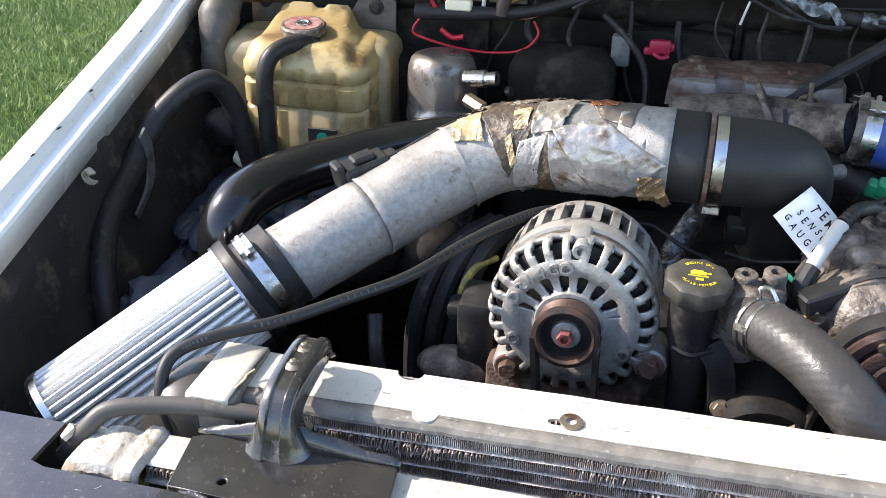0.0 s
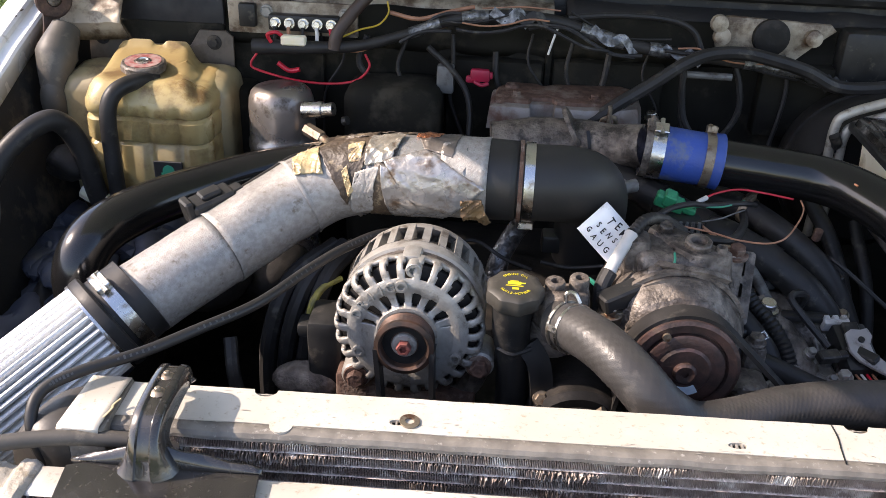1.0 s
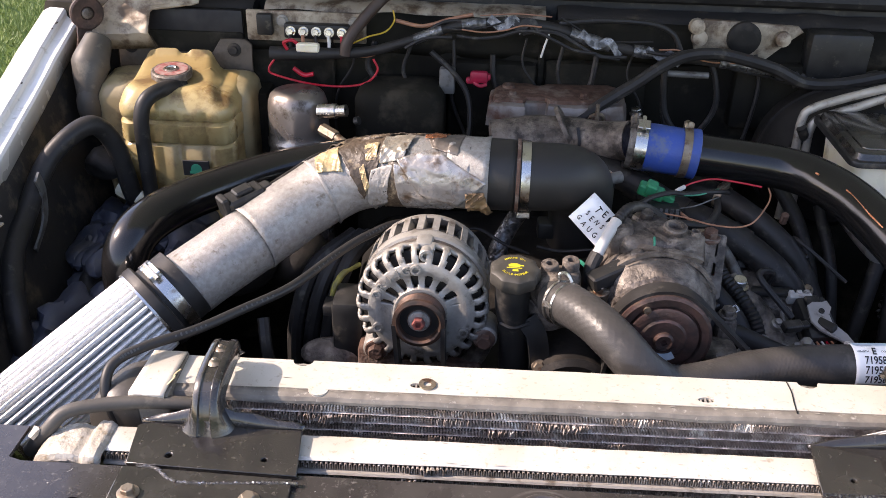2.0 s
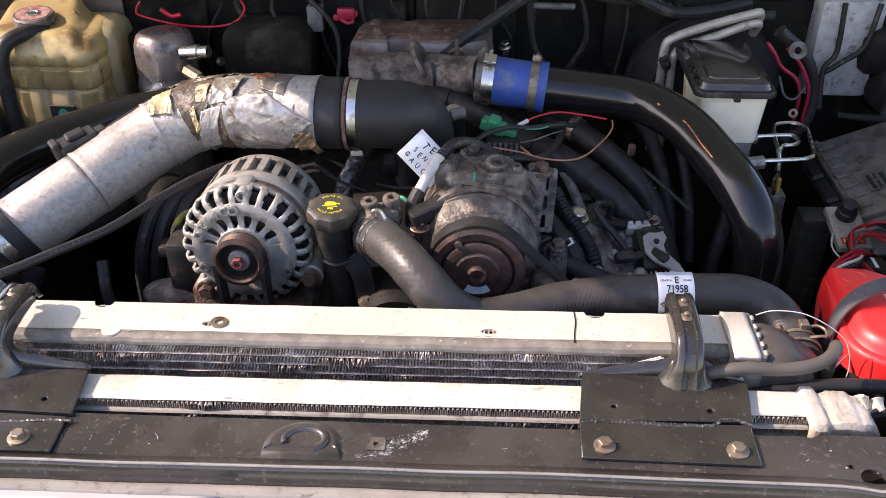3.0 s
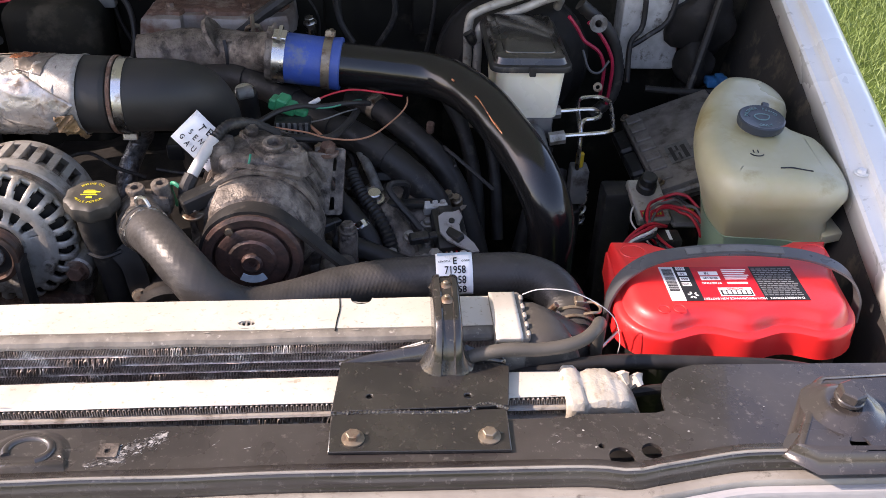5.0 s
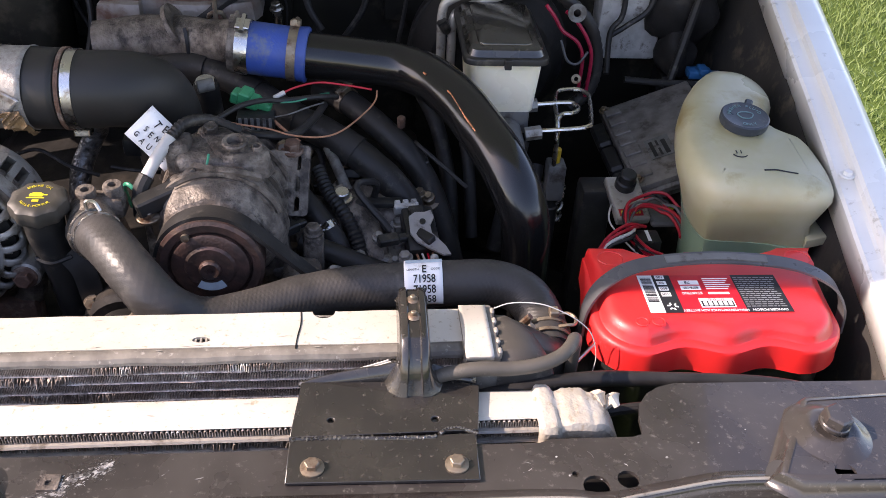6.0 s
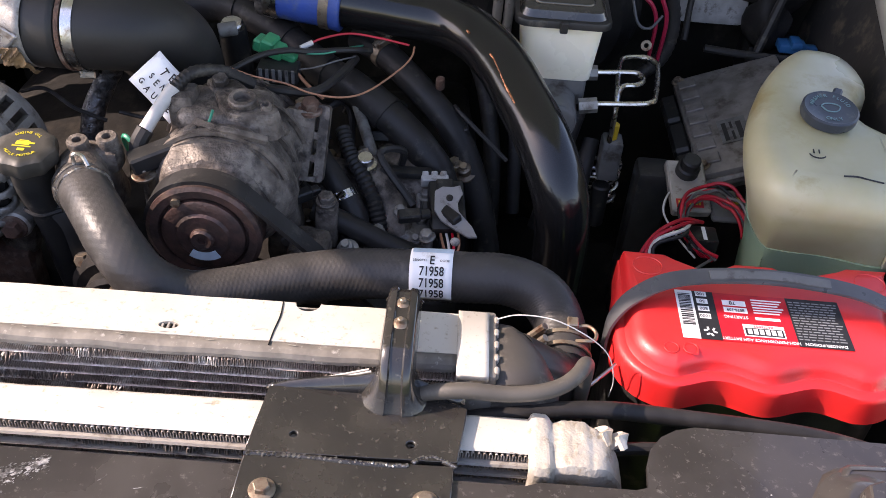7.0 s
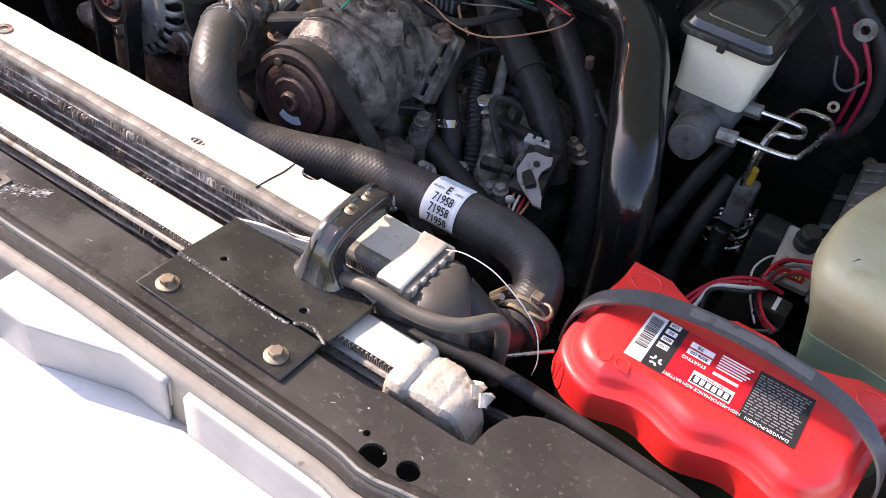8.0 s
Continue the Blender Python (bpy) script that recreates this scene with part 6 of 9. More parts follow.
for (x, y, z) in ((0.447, 0.790, 0.407), (0.432, 0.720, 0.372), (0.330, 0.700, 0.395)):
    bm = B()
    cyl(bm, (x, y + 0.012, z - 0.055), (x, y + 0.004, z), 0.0120, 16, ch=0.002)
    part("lug", bm, CAST_OLD, comp)
    bm = B()
    hexbolt(bm, (x, y + 0.004, z), (0, -0.15, 1), 0.0085, 0.012, 1.25, x * 9)
    part("lug_bolt", bm, ZINC, comp)
bm = B()
lathe(bm, [(0.03, -0.004), (0.049, -0.004), (0.050, 0.0), (0.0475, 0.002), (0.050, 0.004), (0.0475, 0.006), (0.050, 0.008), (0.0475, 0.010), (0.050, 0.012), (0.0475, 0.014), (0.0505, 0.017), (0.0505, 0.021), (0.047, 0.023), (0.040, 0.022), (0.038, 0.018)], CM, 56)
pl = part("clutch_pulley", bm, BRASS, comp, "rusty grooved clutch pulley", 30)
bm = B()
lathe(bm, [(0.010, 0.026), (0.022, 0.026), (0.0245, 0.024), (0.034, 0.0245), (0.0365, 0.023), (0.0365, 0.018)], CM, 48)
part("clutch_plate", bm, BRASS, pl, "brown clutch plate")
bm = B()
lathe(bm, [(0.0035, 0.0265), (0.0035, 0.030), (0.0085, 0.031), (0.0105, 0.029), (0.0105, 0.026)], CM, 24)
part("hub", bm, BRASS, pl)
bm = B()
pts = [CM @ Vector((0.020 * math.cos(radians(a)), 0.020 * math.sin(radians(a)), 0.0268)) for a in range(-125, -50, 12)]
strip(bm, pts, 0.0085, 0.0008, CM.to_3x3() @ Vector((math.cos(radians(-88)), math.sin(radians(-88)), 0)), 2)
part("reflective_sticker", bm, BLUEINK, pl, "pale reflective sticker")
bm = B()
cyl(bm, CM @ Vector((-0.020, 0.034, 0.022)), CM @ Vector((-0.020, 0.034, 0.0255)), 0.004, 12)
part("clutch_rivet", bm, ZINC, pl)
bm = B()
strip(bm, [CM @ Vector((0.0368, 0.0368, 0.008)), CM @ Vector((0.087, -0.013, 0.008)), CM @ Vector((0.137, -0.063, 0.008)), CM @ Vector((0.19, -0.116, 0.008))], 0.020, 0.004, CM.to_3x3() @ Vector((0, 0, 1)), 4)
strip(bm, [CM @ Vector((-0.050, 0.004, 0.008)), CM @ Vector((-0.052, -0.03, 0.008)), CM @ Vector((-0.075, -0.15, 0.008))], 0.020, 0.004, CM.to_3x3() @ Vector((0, 0, 1)), 4)
pts = [CM @ Vector((0.052 * math.cos(radians(a)), 0.052 * math.sin(radians(a)), 0.008)) for a in range(45, 185, 14)]
strip(bm, pts, 0.020, 0.004, CM.to_3x3() @ Vector((0, 0, 1)), 2)
lone("compressor_belt", bm, RUBBER, "black rubber belt running over the compressor clutch", "belt")
bm = B()
mc = Matrix.Translation((0.338, 0.698, 0.413)) @ Matrix.Rotation(radians(28), 4, "Z") @ Matrix.Rotation(radians(-12), 4, "Y")
box(bm, (-0.030, -0.010, -0.008), (0.014, 0.010, 0.009), 0.002, 1, mc)
box(bm, (0.012, -0.0075, -0.006), (0.034, 0.0075, 0.006), 0.002, 1, mc)
con = part("connector", bm, PLASTIC, comp, "black electrical connector")
bm = B()
tube(bm, [(0.366, 0.712, 0.424), (0.374, 0.706, 0.432), (0.379, 0.712, 0.441), (0.380, 0.722, 0.446)], 0.0013, 6, 5)
part("green_lead", bm, WIRE_GREEN, con)
bm = B()
plate(bm, rrect(-0.014, -0.052, 0.016, 0.014, 0.004, 3), [rrect(-0.002, -0.040, 0.006, -0.010, 0.003, 3)], -0.006, 0.006)
for v in bm.verts:
    v.co = Matrix.Translation((0.445, 0.776, 0.404)) @ Matrix.Rotation(radians(68), 4, "X") @ Matrix.Rotation(radians(-6), 4, "Z") @ v.co
part("slotted_flange", bm, CAST_OLD, comp, "grey slotted mounting flange", 40)
bm = B()
strip(bm, [CM @ Vector((0.0662 * math.cos(radians(q)), 0.0662 * math.sin(radians(q)), -0.040)) for q in range(20, 165, 12)], 0.006, 0.004, CM.to_3x3() @ Vector((0, 0, 1)), 2)
part("flange_ridge", bm, CAST_OLD, comp)
bm = B()
PAD = [(0.362, 0.772), (0.370, 0.762), (0.376, 0.748), (0.384, 0.730), (0.394, 0.719), (0.406, 0.715), (0.420, 0.719), (0.433, 0.726), (0.437, 0.734), (0.431, 0.742), (0.419, 0.748), (0.409, 0.755), (0.398, 0.768), (0.386, 0.780), (0.370, 0.783)]
prism(bm, PAD, 0.422, 0.4475, 0.003, 0.004)
bmesh.ops.subdivide_edges(bm, edges=[e for e in bm.edges if e.calc_length() > 0.008], cuts=2, use_grid_fill=True)
for v in bm.verts:
    v.co.z += 0.0014 * noise.noise(v.co * 70) - 0.10 * max(0.0, v.co.x - 0.405)
part("port_pad", bm, CAST_OLD, comp, "", 40)
bm = B()
strip(bm, [(0.352, 0.735, 0.428), (0.366, 0.716, 0.436), (0.385, 0.703, 0.4395), (0.408, 0.699, 0.4385), (0.430, 0.706, 0.429)], 0.006, 0.006, (0, 1, 0.3), 5)
part("front_ridge", bm, CAST_OLD, comp)
# laddered flange that carries the compressor's rear bolts
LF = Matrix.Translation((0.456, 0.776, 0.392)) @ Matrix.Rotation(radians(62), 4, "X") @ Matrix.Rotation(radians(-4), 4, "Z")
bm = B()
plate(bm, rrect(-0.017, -0.045, 0.017, 0.030, 0.004, 3), [rrect(-0.008, -0.040 + 0.022 * k, 0.008, -0.025 + 0.022 * k, 0.002, 2) for k in range(3)], -0.010, 0.006)
for v in bm.verts:
    v.co = LF @ (v.co + Vector((0, 0, 1)) * 0.0012 * noise.noise(v.co * 90))
part("laddered_flange", bm, CAST_OLD, comp, "grey laddered mounting flange", 40)
bm = B()
hexbolt(bm, LF @ Vector((-0.002, 0.024, 0.004)), (0, -0.2, 1), 0.0085, 0.012, 1.4, 0.3)
part("flange_bolt", bm, RUST, comp, "rusty hex bolt")
for lo, hi, r in (((0.436, 0.722, 0.330), (0.436, 0.716, 0.384), 0.0155), ((0.331, 0.706, 0.350), (0.331, 0.700, 0.392), 0.0145)):
    bm = B()
    cyl(bm, lo, hi, r, 20, ch=0.003)
    part("mounting_boss", bm, CAST_OLD, comp)
for h, q0, q1, r, w in ((-0.036, 25, 160, 0.0610, 0.005), (-0.078, 15, 168, 0.0635, 0.004), (-0.108, 10, 170, 0.0690, 0.006), (-0.140, 15, 160, 0.0630, 0.004)):
    bm = B()
    strip(bm, [CM @ Vector((r * math.cos(radians(q)), r * math.sin(radians(q)), h)) for q in range(q0, q1, 9)], w, 0.0042, CM.to_3x3() @ Vector((0, 0, 1)), 2)
    part("cast_rib", bm, CAST_OLD, comp)
for q, h in ((52, -0.050), (78, -0.066), (112, -0.052), (136, -0.090), (40, -0.095), (95, -0.100)):
    bm = B()
    d = CM.to_3x3() @ Vector((math.cos(radians(q)), math.sin(radians(q)), 0))
    o = CM @ Vector((0, 0, h))
    cyl(bm, o + d * 0.050, o + d * 0.0675, 0.0075, 14, ch=0.0015)
    part("cast_boss", bm, CAST_OLD, comp)
cbr = thing("compressor_bracket", (0.46, 0.74, 0.25), "grey cast compressor mounting bracket", "bracket")
bm = B()
box(bm, (0.428, 0.785, 0.24), (0.462, 0.81, 0.375), 0.008)
box(bm, (0.420, 0.715, 0.24), (0.452, 0.75, 0.345), 0.008)
box(bm, (0.445, 0.68, 0.25), (0.485, 0.72, 0.325), 0.008)
bmesh.ops.subdivide_edges(bm, edges=[e for e in bm.edges if e.calc_length() > 0.02], cuts=3, use_grid_fill=True)
for v in bm.verts:
    v.co += Vector((1, 1, 1)) * 0.004 * noise.noise(v.co * 40)
part("casting", bm, CAST_OLD, cbr, "", 50)
bm = B()
box(bm, (0.315, 0.69, 0.30), (0.335, 0.72, 0.395), 0.005)
part("ear", bm, CAST_OLD, cbr)

# ---------- charge pipe and blue coupler ----------
cp = thing("charge_pipe", (0.60, 0.90, 0.25), "glossy black charge pipe curving down beside the brake reservoir", "pipe")
bm = B()
tube(bm, [(0.448, 0.9535, 0.4500), (0.480, 0.953, 0.4465), (0.525, 0.952, 0.442), (0.573, 0.945, 0.4385), (0.607, 0.918, 0.4375), (0.637, 0.870, 0.433), (0.660, 0.822, 0.421), (0.680, 0.781, 0.405), (0.694, 0.754, 0.384), (0.704, 0.741, 0.355), (0.709, 0.742, 0.312), (0.711, 0.748, 0.22)], 0.0275, 32, 8)
part("pipe_body", bm, GLOSS, cp)
for pts, w in (([(0.5990, 0.8940, 0.4552), (0.6015, 0.8895, 0.4547)], 0.0026), ([(0.6240, 0.8540, 0.4520), (0.6284, 0.8459, 0.4500), (0.6345, 0.8300, 0.4455), (0.6401, 0.8165, 0.4405)], 0.0016), ([(0.6401, 0.8165, 0.4405), (0.6460, 0.8040, 0.4365), (0.6505, 0.7950, 0.4335)], 0.0028), ([(0.6525, 0.7920, 0.4322), (0.6545, 0.7890, 0.4312)], 0.0020)):
    bm = B()
    tube(bm, pts, w * 0.5, 6, 5, lump=0.5)
    part("orange_streak", bm, COPPER, cp, "thin copper coloured streak")
blue = thing("blue_coupler", (0.43, 0.955, 0.42), "blue silicone hose coupler with two steel clamps", "coupler")
bdir = Vector((0.066, -0.006, -0.0055)).normalized()
bm = B()
m = axis_frame((0.393, 0.9575, 0.4550), bdir)
lathe(bm, [(0.0285, 0), (0.0310, 0.0008), (0.0312, 0.020), (0.0308, 0.045), (0.0318, 0.060), (0.0330, 0.0715), (0.0318, 0.0730), (0.0285, 0.0728)], m, 40)
part("sleeve", bm, BLUE, blue)
bm = B()
clamp_band(bm, m @ Vector((0, 0, 0.056)), bdir, 0.0318, 0.0105, radians(75))
part("hose_clamp", bm, ZINC, blue, "copper coloured worm clamp")
bm = B()
clamp_band(bm, m @ Vector((0, 0, -0.002)), bdir, 0.0310, 0.015, radians(112))
part("hose_clamp", bm, STEEL, blue, "bright steel worm clamp")
bm = B()
clamp_band(bm, m @ Vector((0, 0, -0.012)), bdir, 0.0300, 0.012, radians(100))
part("hose_clamp", bm, CAST_OLD, blue, "grimy second clamp")

# ---------- brake master cylinder ----------
mc = thing("brake_master_cylinder", (0.70, 0.97, 0.33), "brake master cylinder with a white reservoir and black lid", "brake reservoir")
bm = B()
prism(bm, rrect(0.655, 0.922, 0.744, 1.050, 0.016), 0.388, 0.456, 0.003, -0.006)
part("reservoir", bm, MILKY, mc, "milky white plastic reservoir")
bm = B()
prism(bm, rrect(0.648, 0.914, 0.750, 1.085, 0.014), 0.455, 0.463, 0.003)
lidm = part("reservoir_lid", bm, PLASTIC, mc, "black moulded reservoir lid")
bm = B()
prism(bm, rrect(0.655, 0.922, 0.743, 1.078, 0.012), 0.462, 0.4715, 0.004, 0.003)
part("raised_panel", bm, BRACKET, lidm)
bm = B()
prism(bm, rrect(0.666, 0.936, 0.732, 1.064, 0.010), 0.4705, 0.4738, 0.002)
part("raised_panel", bm, BRACKET, lidm)
for x in (0.699,):
    bm = B()
    box(bm, (x - 0.004, 0.908, 0.452), (x + 0.004, 0.915, 0.464), 0.001, 1)
    part("lid_catch", bm, PLASTIC, lidm)
bm = B()
tube(bm, [(0.704, 0.888, 0.356), (0.704, 0.89, 0.356), (0.704, 0.90, 0.356), (0.702, 0.96, 0.358), (0.70, 1.08, 0.365)], [0.014, 0.020, 0.0225, 0.025, 0.028], 24, 5)
box(bm, (0.670, 0.93, 0.355), (0.735, 1.02, 0.388), 0.006)
part("cylinder_body", bm, GREYPLA, mc, "grey cast cylinder body")
for lo, hi, r in (((0.728, 0.912, 0.366), (0.748, 0.9125, 0.369), 0.0085), ((0.733, 0.975, 0.372), (0.752, 0.975, 0.374), 0.0085)):
    bm = B()
    cyl(bm, lo, hi, r, 6)
    part("line_nut", bm, CAST, mc)
bst = thing("brake_booster", (0.70, 1.14, 0.38), "black round brake booster on the firewall", "brake booster")
bm = B()
lathe(bm, [(0.04, -0.02), (0.085, -0.012), (0.105, 0.01), (0.11, 0.03), (0.11, 0.06)], axis_frame((0.705, 1.105, 0.375), (0, 1, 0)), 48)
part("shell", bm, DARK, bst)
bm = B()
lathe(bm, [(0.106, 0.028), (0.1135, 0.029), (0.1135, 0.036), (0.106, 0.037)], axis_frame((0.705, 1.105, 0.375), (0, 1, 0)), 48, False)
part("crimped_rim", bm, DARK, bst)
bm = B()
cyl(bm, (0.645, 1.098, 0.425), (0.640, 1.080, 0.430), 0.011, 16, ch=0.002)
tube(bm, [(0.640, 1.080, 0.430), (0.638, 1.072, 0.436), (0.632, 1.070, 0.446)], 0.007, 10, 4)
part("check_valve", bm, PLASTIC, bst)

# looped brake lines
bl = thing("brake_line", (0.80, 0.96, 0.37), "bare steel brake line bent in two loops", "brake line")
bm = B()
tube(bm, [(0.745, 0.913, 0.370), (0.790, 0.9125, 0.374), (0.806, 0.915, 0.376), (0.812, 0.925, 0.377), (0.823, 0.990, 0.377), (0.821, 1.006, 0.377), (0.812, 1.015, 0.377), (0.792, 1.013, 0.377), (0.782, 1.005, 0.376), (0.776, 0.975, 0.374), (0.772, 0.935, 0.370), (0.771, 0.920, 0.352), (0.771, 0.92, 0.30)], 0.0030, 8, 6)
part("outer_line", bm, STEEL, bl)
bm = B()
tube(bm, [(0.748, 0.976, 0.374), (0.792, 0.9765, 0.377), (0.801, 0.970, 0.377), (0.802, 0.958, 0.377), (0.793, 0.948, 0.377), (0.780, 0.946, 0.376), (0.774, 0.938, 0.370), (0.774, 0.93, 0.33)], 0.0030, 8, 6)
part("inner_line", bm, STEEL, bl)
pv = thing("proportioning_valve", (0.775, 0.93, 0.28), "grey metal brake valve block with a yellow plug", "valve")
bm = B()
box(bm, (0.764, 0.915, 0.265), (0.788, 0.942, 0.318), 0.004)
part("valve_body", bm, GREYPLA, pv)
bm = B()
cyl(bm, (0.775, 0.927, 0.318), (0.775, 0.927, 0.338), 0.0055, 12, ch=0.001)
part("plug", bm, WIRE_YEL, pv)
bm = B()
cyl(bm, (0.772, 0.92, 0.20), (0.772, 0.92, 0.258), 0.011, 14, ch=0.002)
part("lower_fitting", bm, PLASTIC, pv)
bm = B()
box(bm, (0.805, 0.885, 0.08), (0.845, 0.925, 0.300), 0.006)
lone("steering_shaft_cover", bm, PLASTIC, "upright black plastic cover beside the brake lines", "cover")
bm = B()
tube(bm, [(0.772 + 0.023 * math.cos(a * 0.52), 0.945 + 0.022 * math.sin(a * 0.52), 0.215 + 0.0012 * a) for a in range(50)], 0.0022, 6, 2)
lone("coiled_line", bm, STEEL, "coiled steel brake line hanging below the cylinder", "brake line")

# silver refrigerant lines at the back
for off in (0.0, 0.014):
    bm = B()
    tube(bm, [(0.632 + off, 1.08, 0.30), (0.634 + off, 1.08, 0.40), (0.634 + off, 1.08, 0.455 - off), (0.645 + off, 1.08, 0.472 - off), (0.69 + off, 1.08, 0.490 - off), (0.745, 1.08, 0.507 - off), (0.758, 1.085, 0.505 - off), (0.76, 1.11, 0.47)], 0.0062, 12, 6)
    lone("refrigerant_line", bm, ALU_DULL, "bare aluminium refrigerant pipe bent along the firewall", "pipe", "refrigerant pipes")

# ---------- washer tank ----------
wt = thing("washer_tank", (0.93, 0.80, 0.05), "cloudy white washer fluid tank, partly full of green fluid", "washer tank")
TANKO = [(0.915, 0.690), (0.975, 0.687), (1.004, 0.691), (1.016, 0.704), (1.021, 0.735), (1.021, 0.775), (1.016, 0.797), (1.003, 0.808), (0.991, 0.818), (0.990, 0.840), (1.000, 0.862), (1.014, 0.885), (1.016, 0.915),
         (1.004, 0.938), (0.980, 0.946), (0.950, 0.938), (0.923, 0.908), (0.901, 0.866), (0.883, 0.815), (0.874, 0.775), (0.872, 0.742), (0.876, 0.714), (0.888, 0.696)]
TANKO = [(p.x, p.y) for p in catmull([(x, y, 0) for x, y in TANKO + TANKO[:1]], 3)][:-1]


def tank_ring(d, z, tilt=0.0):
    res = []
    for (x, y), (u, v) in zip(inset(TANKO, d), TANKO):
        if u > 0.95 and d > 0.012 and z < 0.40:
            f = 0.75 * min(1.0, (u - 0.95) / 0.05)
            x, y = x + (u - x) * f, y + (v - y) * f
        fall = 3.0 * tilt * max(0.0, x - 0.955)
        res.append(Vector((x, y, z + tilt * (y - 0.79) - fall + 0.0015 * noise.noise(Vector((x * 30, y * 30, z * 30))))))
    return res


bm = B()
skin(bm, [tank_ring(d, z, tl) for d, z, tl in ((0.046, 0.03, 0), (0.038, 0.10, 0), (0.034, 0.22, 0), (0.028, 0.30, 0), (0.020, 0.340, 0), (0.010, 0.372, 0), (0.001, 0.396, 0), (-0.003, 0.410, 0.01), (-0.002, 0.4215, 0.02), (0.0015, 0.4310, 0.035), (0.0065, 0.4362, 0.045), (0.0140, 0.4385, 0.05), (0.024, 0.4395, 0.05))])
body = part("tank_body", bm, WASHER, wt, "cloudy yellow-white plastic tank", 60)
bm = B()
skin(bm, [tank_ring(d, z) for d, z in ((0.0445, 0.027), (0.0365, 0.10), (0.0325, 0.22), (0.0262, 0.30), (0.0190, 0.336), (0.0165, 0.3475), (0.0155, 0.3505))])
FLUID = mat("green_fluid_through_plastic", (0.22, 0.36, 0.25), 0.4, col2=(0.30, 0.40, 0.26), scale=14, amt=0.7, bump=0.05, sss=0.2)
part("fluid_level", bm, FLUID, wt, "pale green fluid behind the plastic", 60)
bm = B()
lathe(bm, [(0.030, -0.016), (0.026, -0.004), (0.023, 0.0), (0.022, 0.012)], axis_frame((0.948, 0.804, 0.440), (0, -0.12, 1)), 32)
part("neck", bm, WASHER, wt)
WM = axis_frame((0.948, 0.803, 0.4415), (0, -0.12, 1)) @ Matrix.Scale(0.90, 4)
bm = B()
lathe(bm, [(0.022, 0.0), (0.0285, 0.0005), (0.0295, 0.003), (0.0295, 0.011), (0.0275, 0.0125), (0.0255, 0.0118), (0.012, 0.0118)], WM, 44)
box(bm, (-0.005, 0.026, 0.006), (0.005, 0.042, 0.011), 0.002, 1, WM @ Matrix.Rotation(radians(-25), 4, "Z"))
wcap = part("cap", bm, NAVY, wt, "dark blue-grey flip cap with printed words")
for s, q0, up in (("WASHER FLUID", 90, 1), ("ONLY", 270, -1)):
    n = len(s)
    for k, ch in enumerate(s):
        if ch == " ":
            continue
        q = radians(q0 - up * (k - (n - 1) / 2) * 13.5)
        m = WM @ Matrix.Rotation(q, 4, "Z") @ Matrix.Translation((0.0195, 0, 0.0124)) @ Matrix.Rotation(radians(-90 * up), 4, "Z")
        writing("print", ch, 0.0066, m, TEALINK, wcap, depth=0.0002)
bm = B()
tube(bm, [WM @ Vector((x, y, 0.0122)) for x, y in ((-0.010, 0.002), (-0.006, 0.006), (0.0, 0.007), (0.006, 0.006), (0.010, 0.002), (0.005, -0.006), (-0.005, -0.006), (-0.010, 0.002))], 0.0007, 5, 3)
part("wiper_symbol", bm, TEALINK, wcap)
bm = B()
tube(bm, [(0.925 + 0.0075 * math.cos(radians(a)), 0.7425 + 0.0065 * math.sin(radians(a)), 0.4378) for a in range(185, 345, 20)], 0.0007, 5, 3)
tube(bm, [(0.922, 0.744, 0.4379), (0.9225, 0.749, 0.4381)], 0.0007, 5, 2)
tube(bm, [(0.927, 0.744, 0.4379), (0.9275, 0.749, 0.4381)], 0.0007, 5, 2)
part("pen_mark", bm, INK, body)
bm = B()
tube(bm, [(0.941, 0.7125, 0.4362), (0.953, 0.7132, 0.4362), (0.963, 0.7118, 0.4350), (0.977, 0.7112, 0.4328)], 0.0009, 5, 3)
part("pen_mark", bm, INK, body)
bm = B()
prism(bm, [(0.998, 0.690), (1.030, 0.700), (1.030, 0.735), (1.008, 0.728)], 0.352, 0.362, 0.002)
part("mounting_tab", bm, WASHER, wt)

# ---------- control module ----------
MODULE = mat("dusty_grey_metal", (0.215, 0.20, 0.185), 0.5, 0.3, col2=(0.135, 0.12, 0.108), scale=50, amt=0.8, dirt=(0.08, 0.068, 0.055), dirt_amt=0.25, dirt_scale=40, bump=0.15)
em = thing("control_module", (0.92, 1.0, 0.27), "dusty grey engine control module with black connectors", "control module")
MM = Matrix.Translation((0.912, 0.985, 0.322)) @ Matrix.Rotation(radians(2), 4, "Z") @ Matrix.Rotation(radians(2), 4, "X") @ Matrix.Rotation(radians(-22), 4, "Y")
bm = B()
box(bm, (-0.045, -0.095, -0.030), (0.085, 0.105, 0.0), 0.004, 2, MM)
box(bm, (-0.045, -0.100, -0.020), (0.078, -0.090, -0.008), 0.003, 1, MM)
part("housing", bm, MODULE, em, "dusty grey metal housing")
for k in range(7):
    bm = B()
    box(bm, (-0.040, -0.078 + 0.026 * k, -0.001), (-0.018, -0.062 + 0.026 * k, 0.003), 0.001, 1, MM)
    part("rib", bm, MODULE, em)
bm = B()
box(bm, (-0.010, -0.050, 0.0), (0.022, -0.005, 0.0012), 0, 1, MM)
part("plate_label", bm, GREYPLA, em, "faded dark label")
bm = B()
for x0, y0, x1, y1 in ((-0.006, -0.046, -0.001, -0.012), (0.003, -0.046, 0.006, -0.030), (0.003, -0.024, 0.006, -0.012), (0.010, -0.046, 0.016, -0.014)):
    box(bm, (x0, y0, 0.0012), (x1, y1, 0.0015), 0, 1, MM)
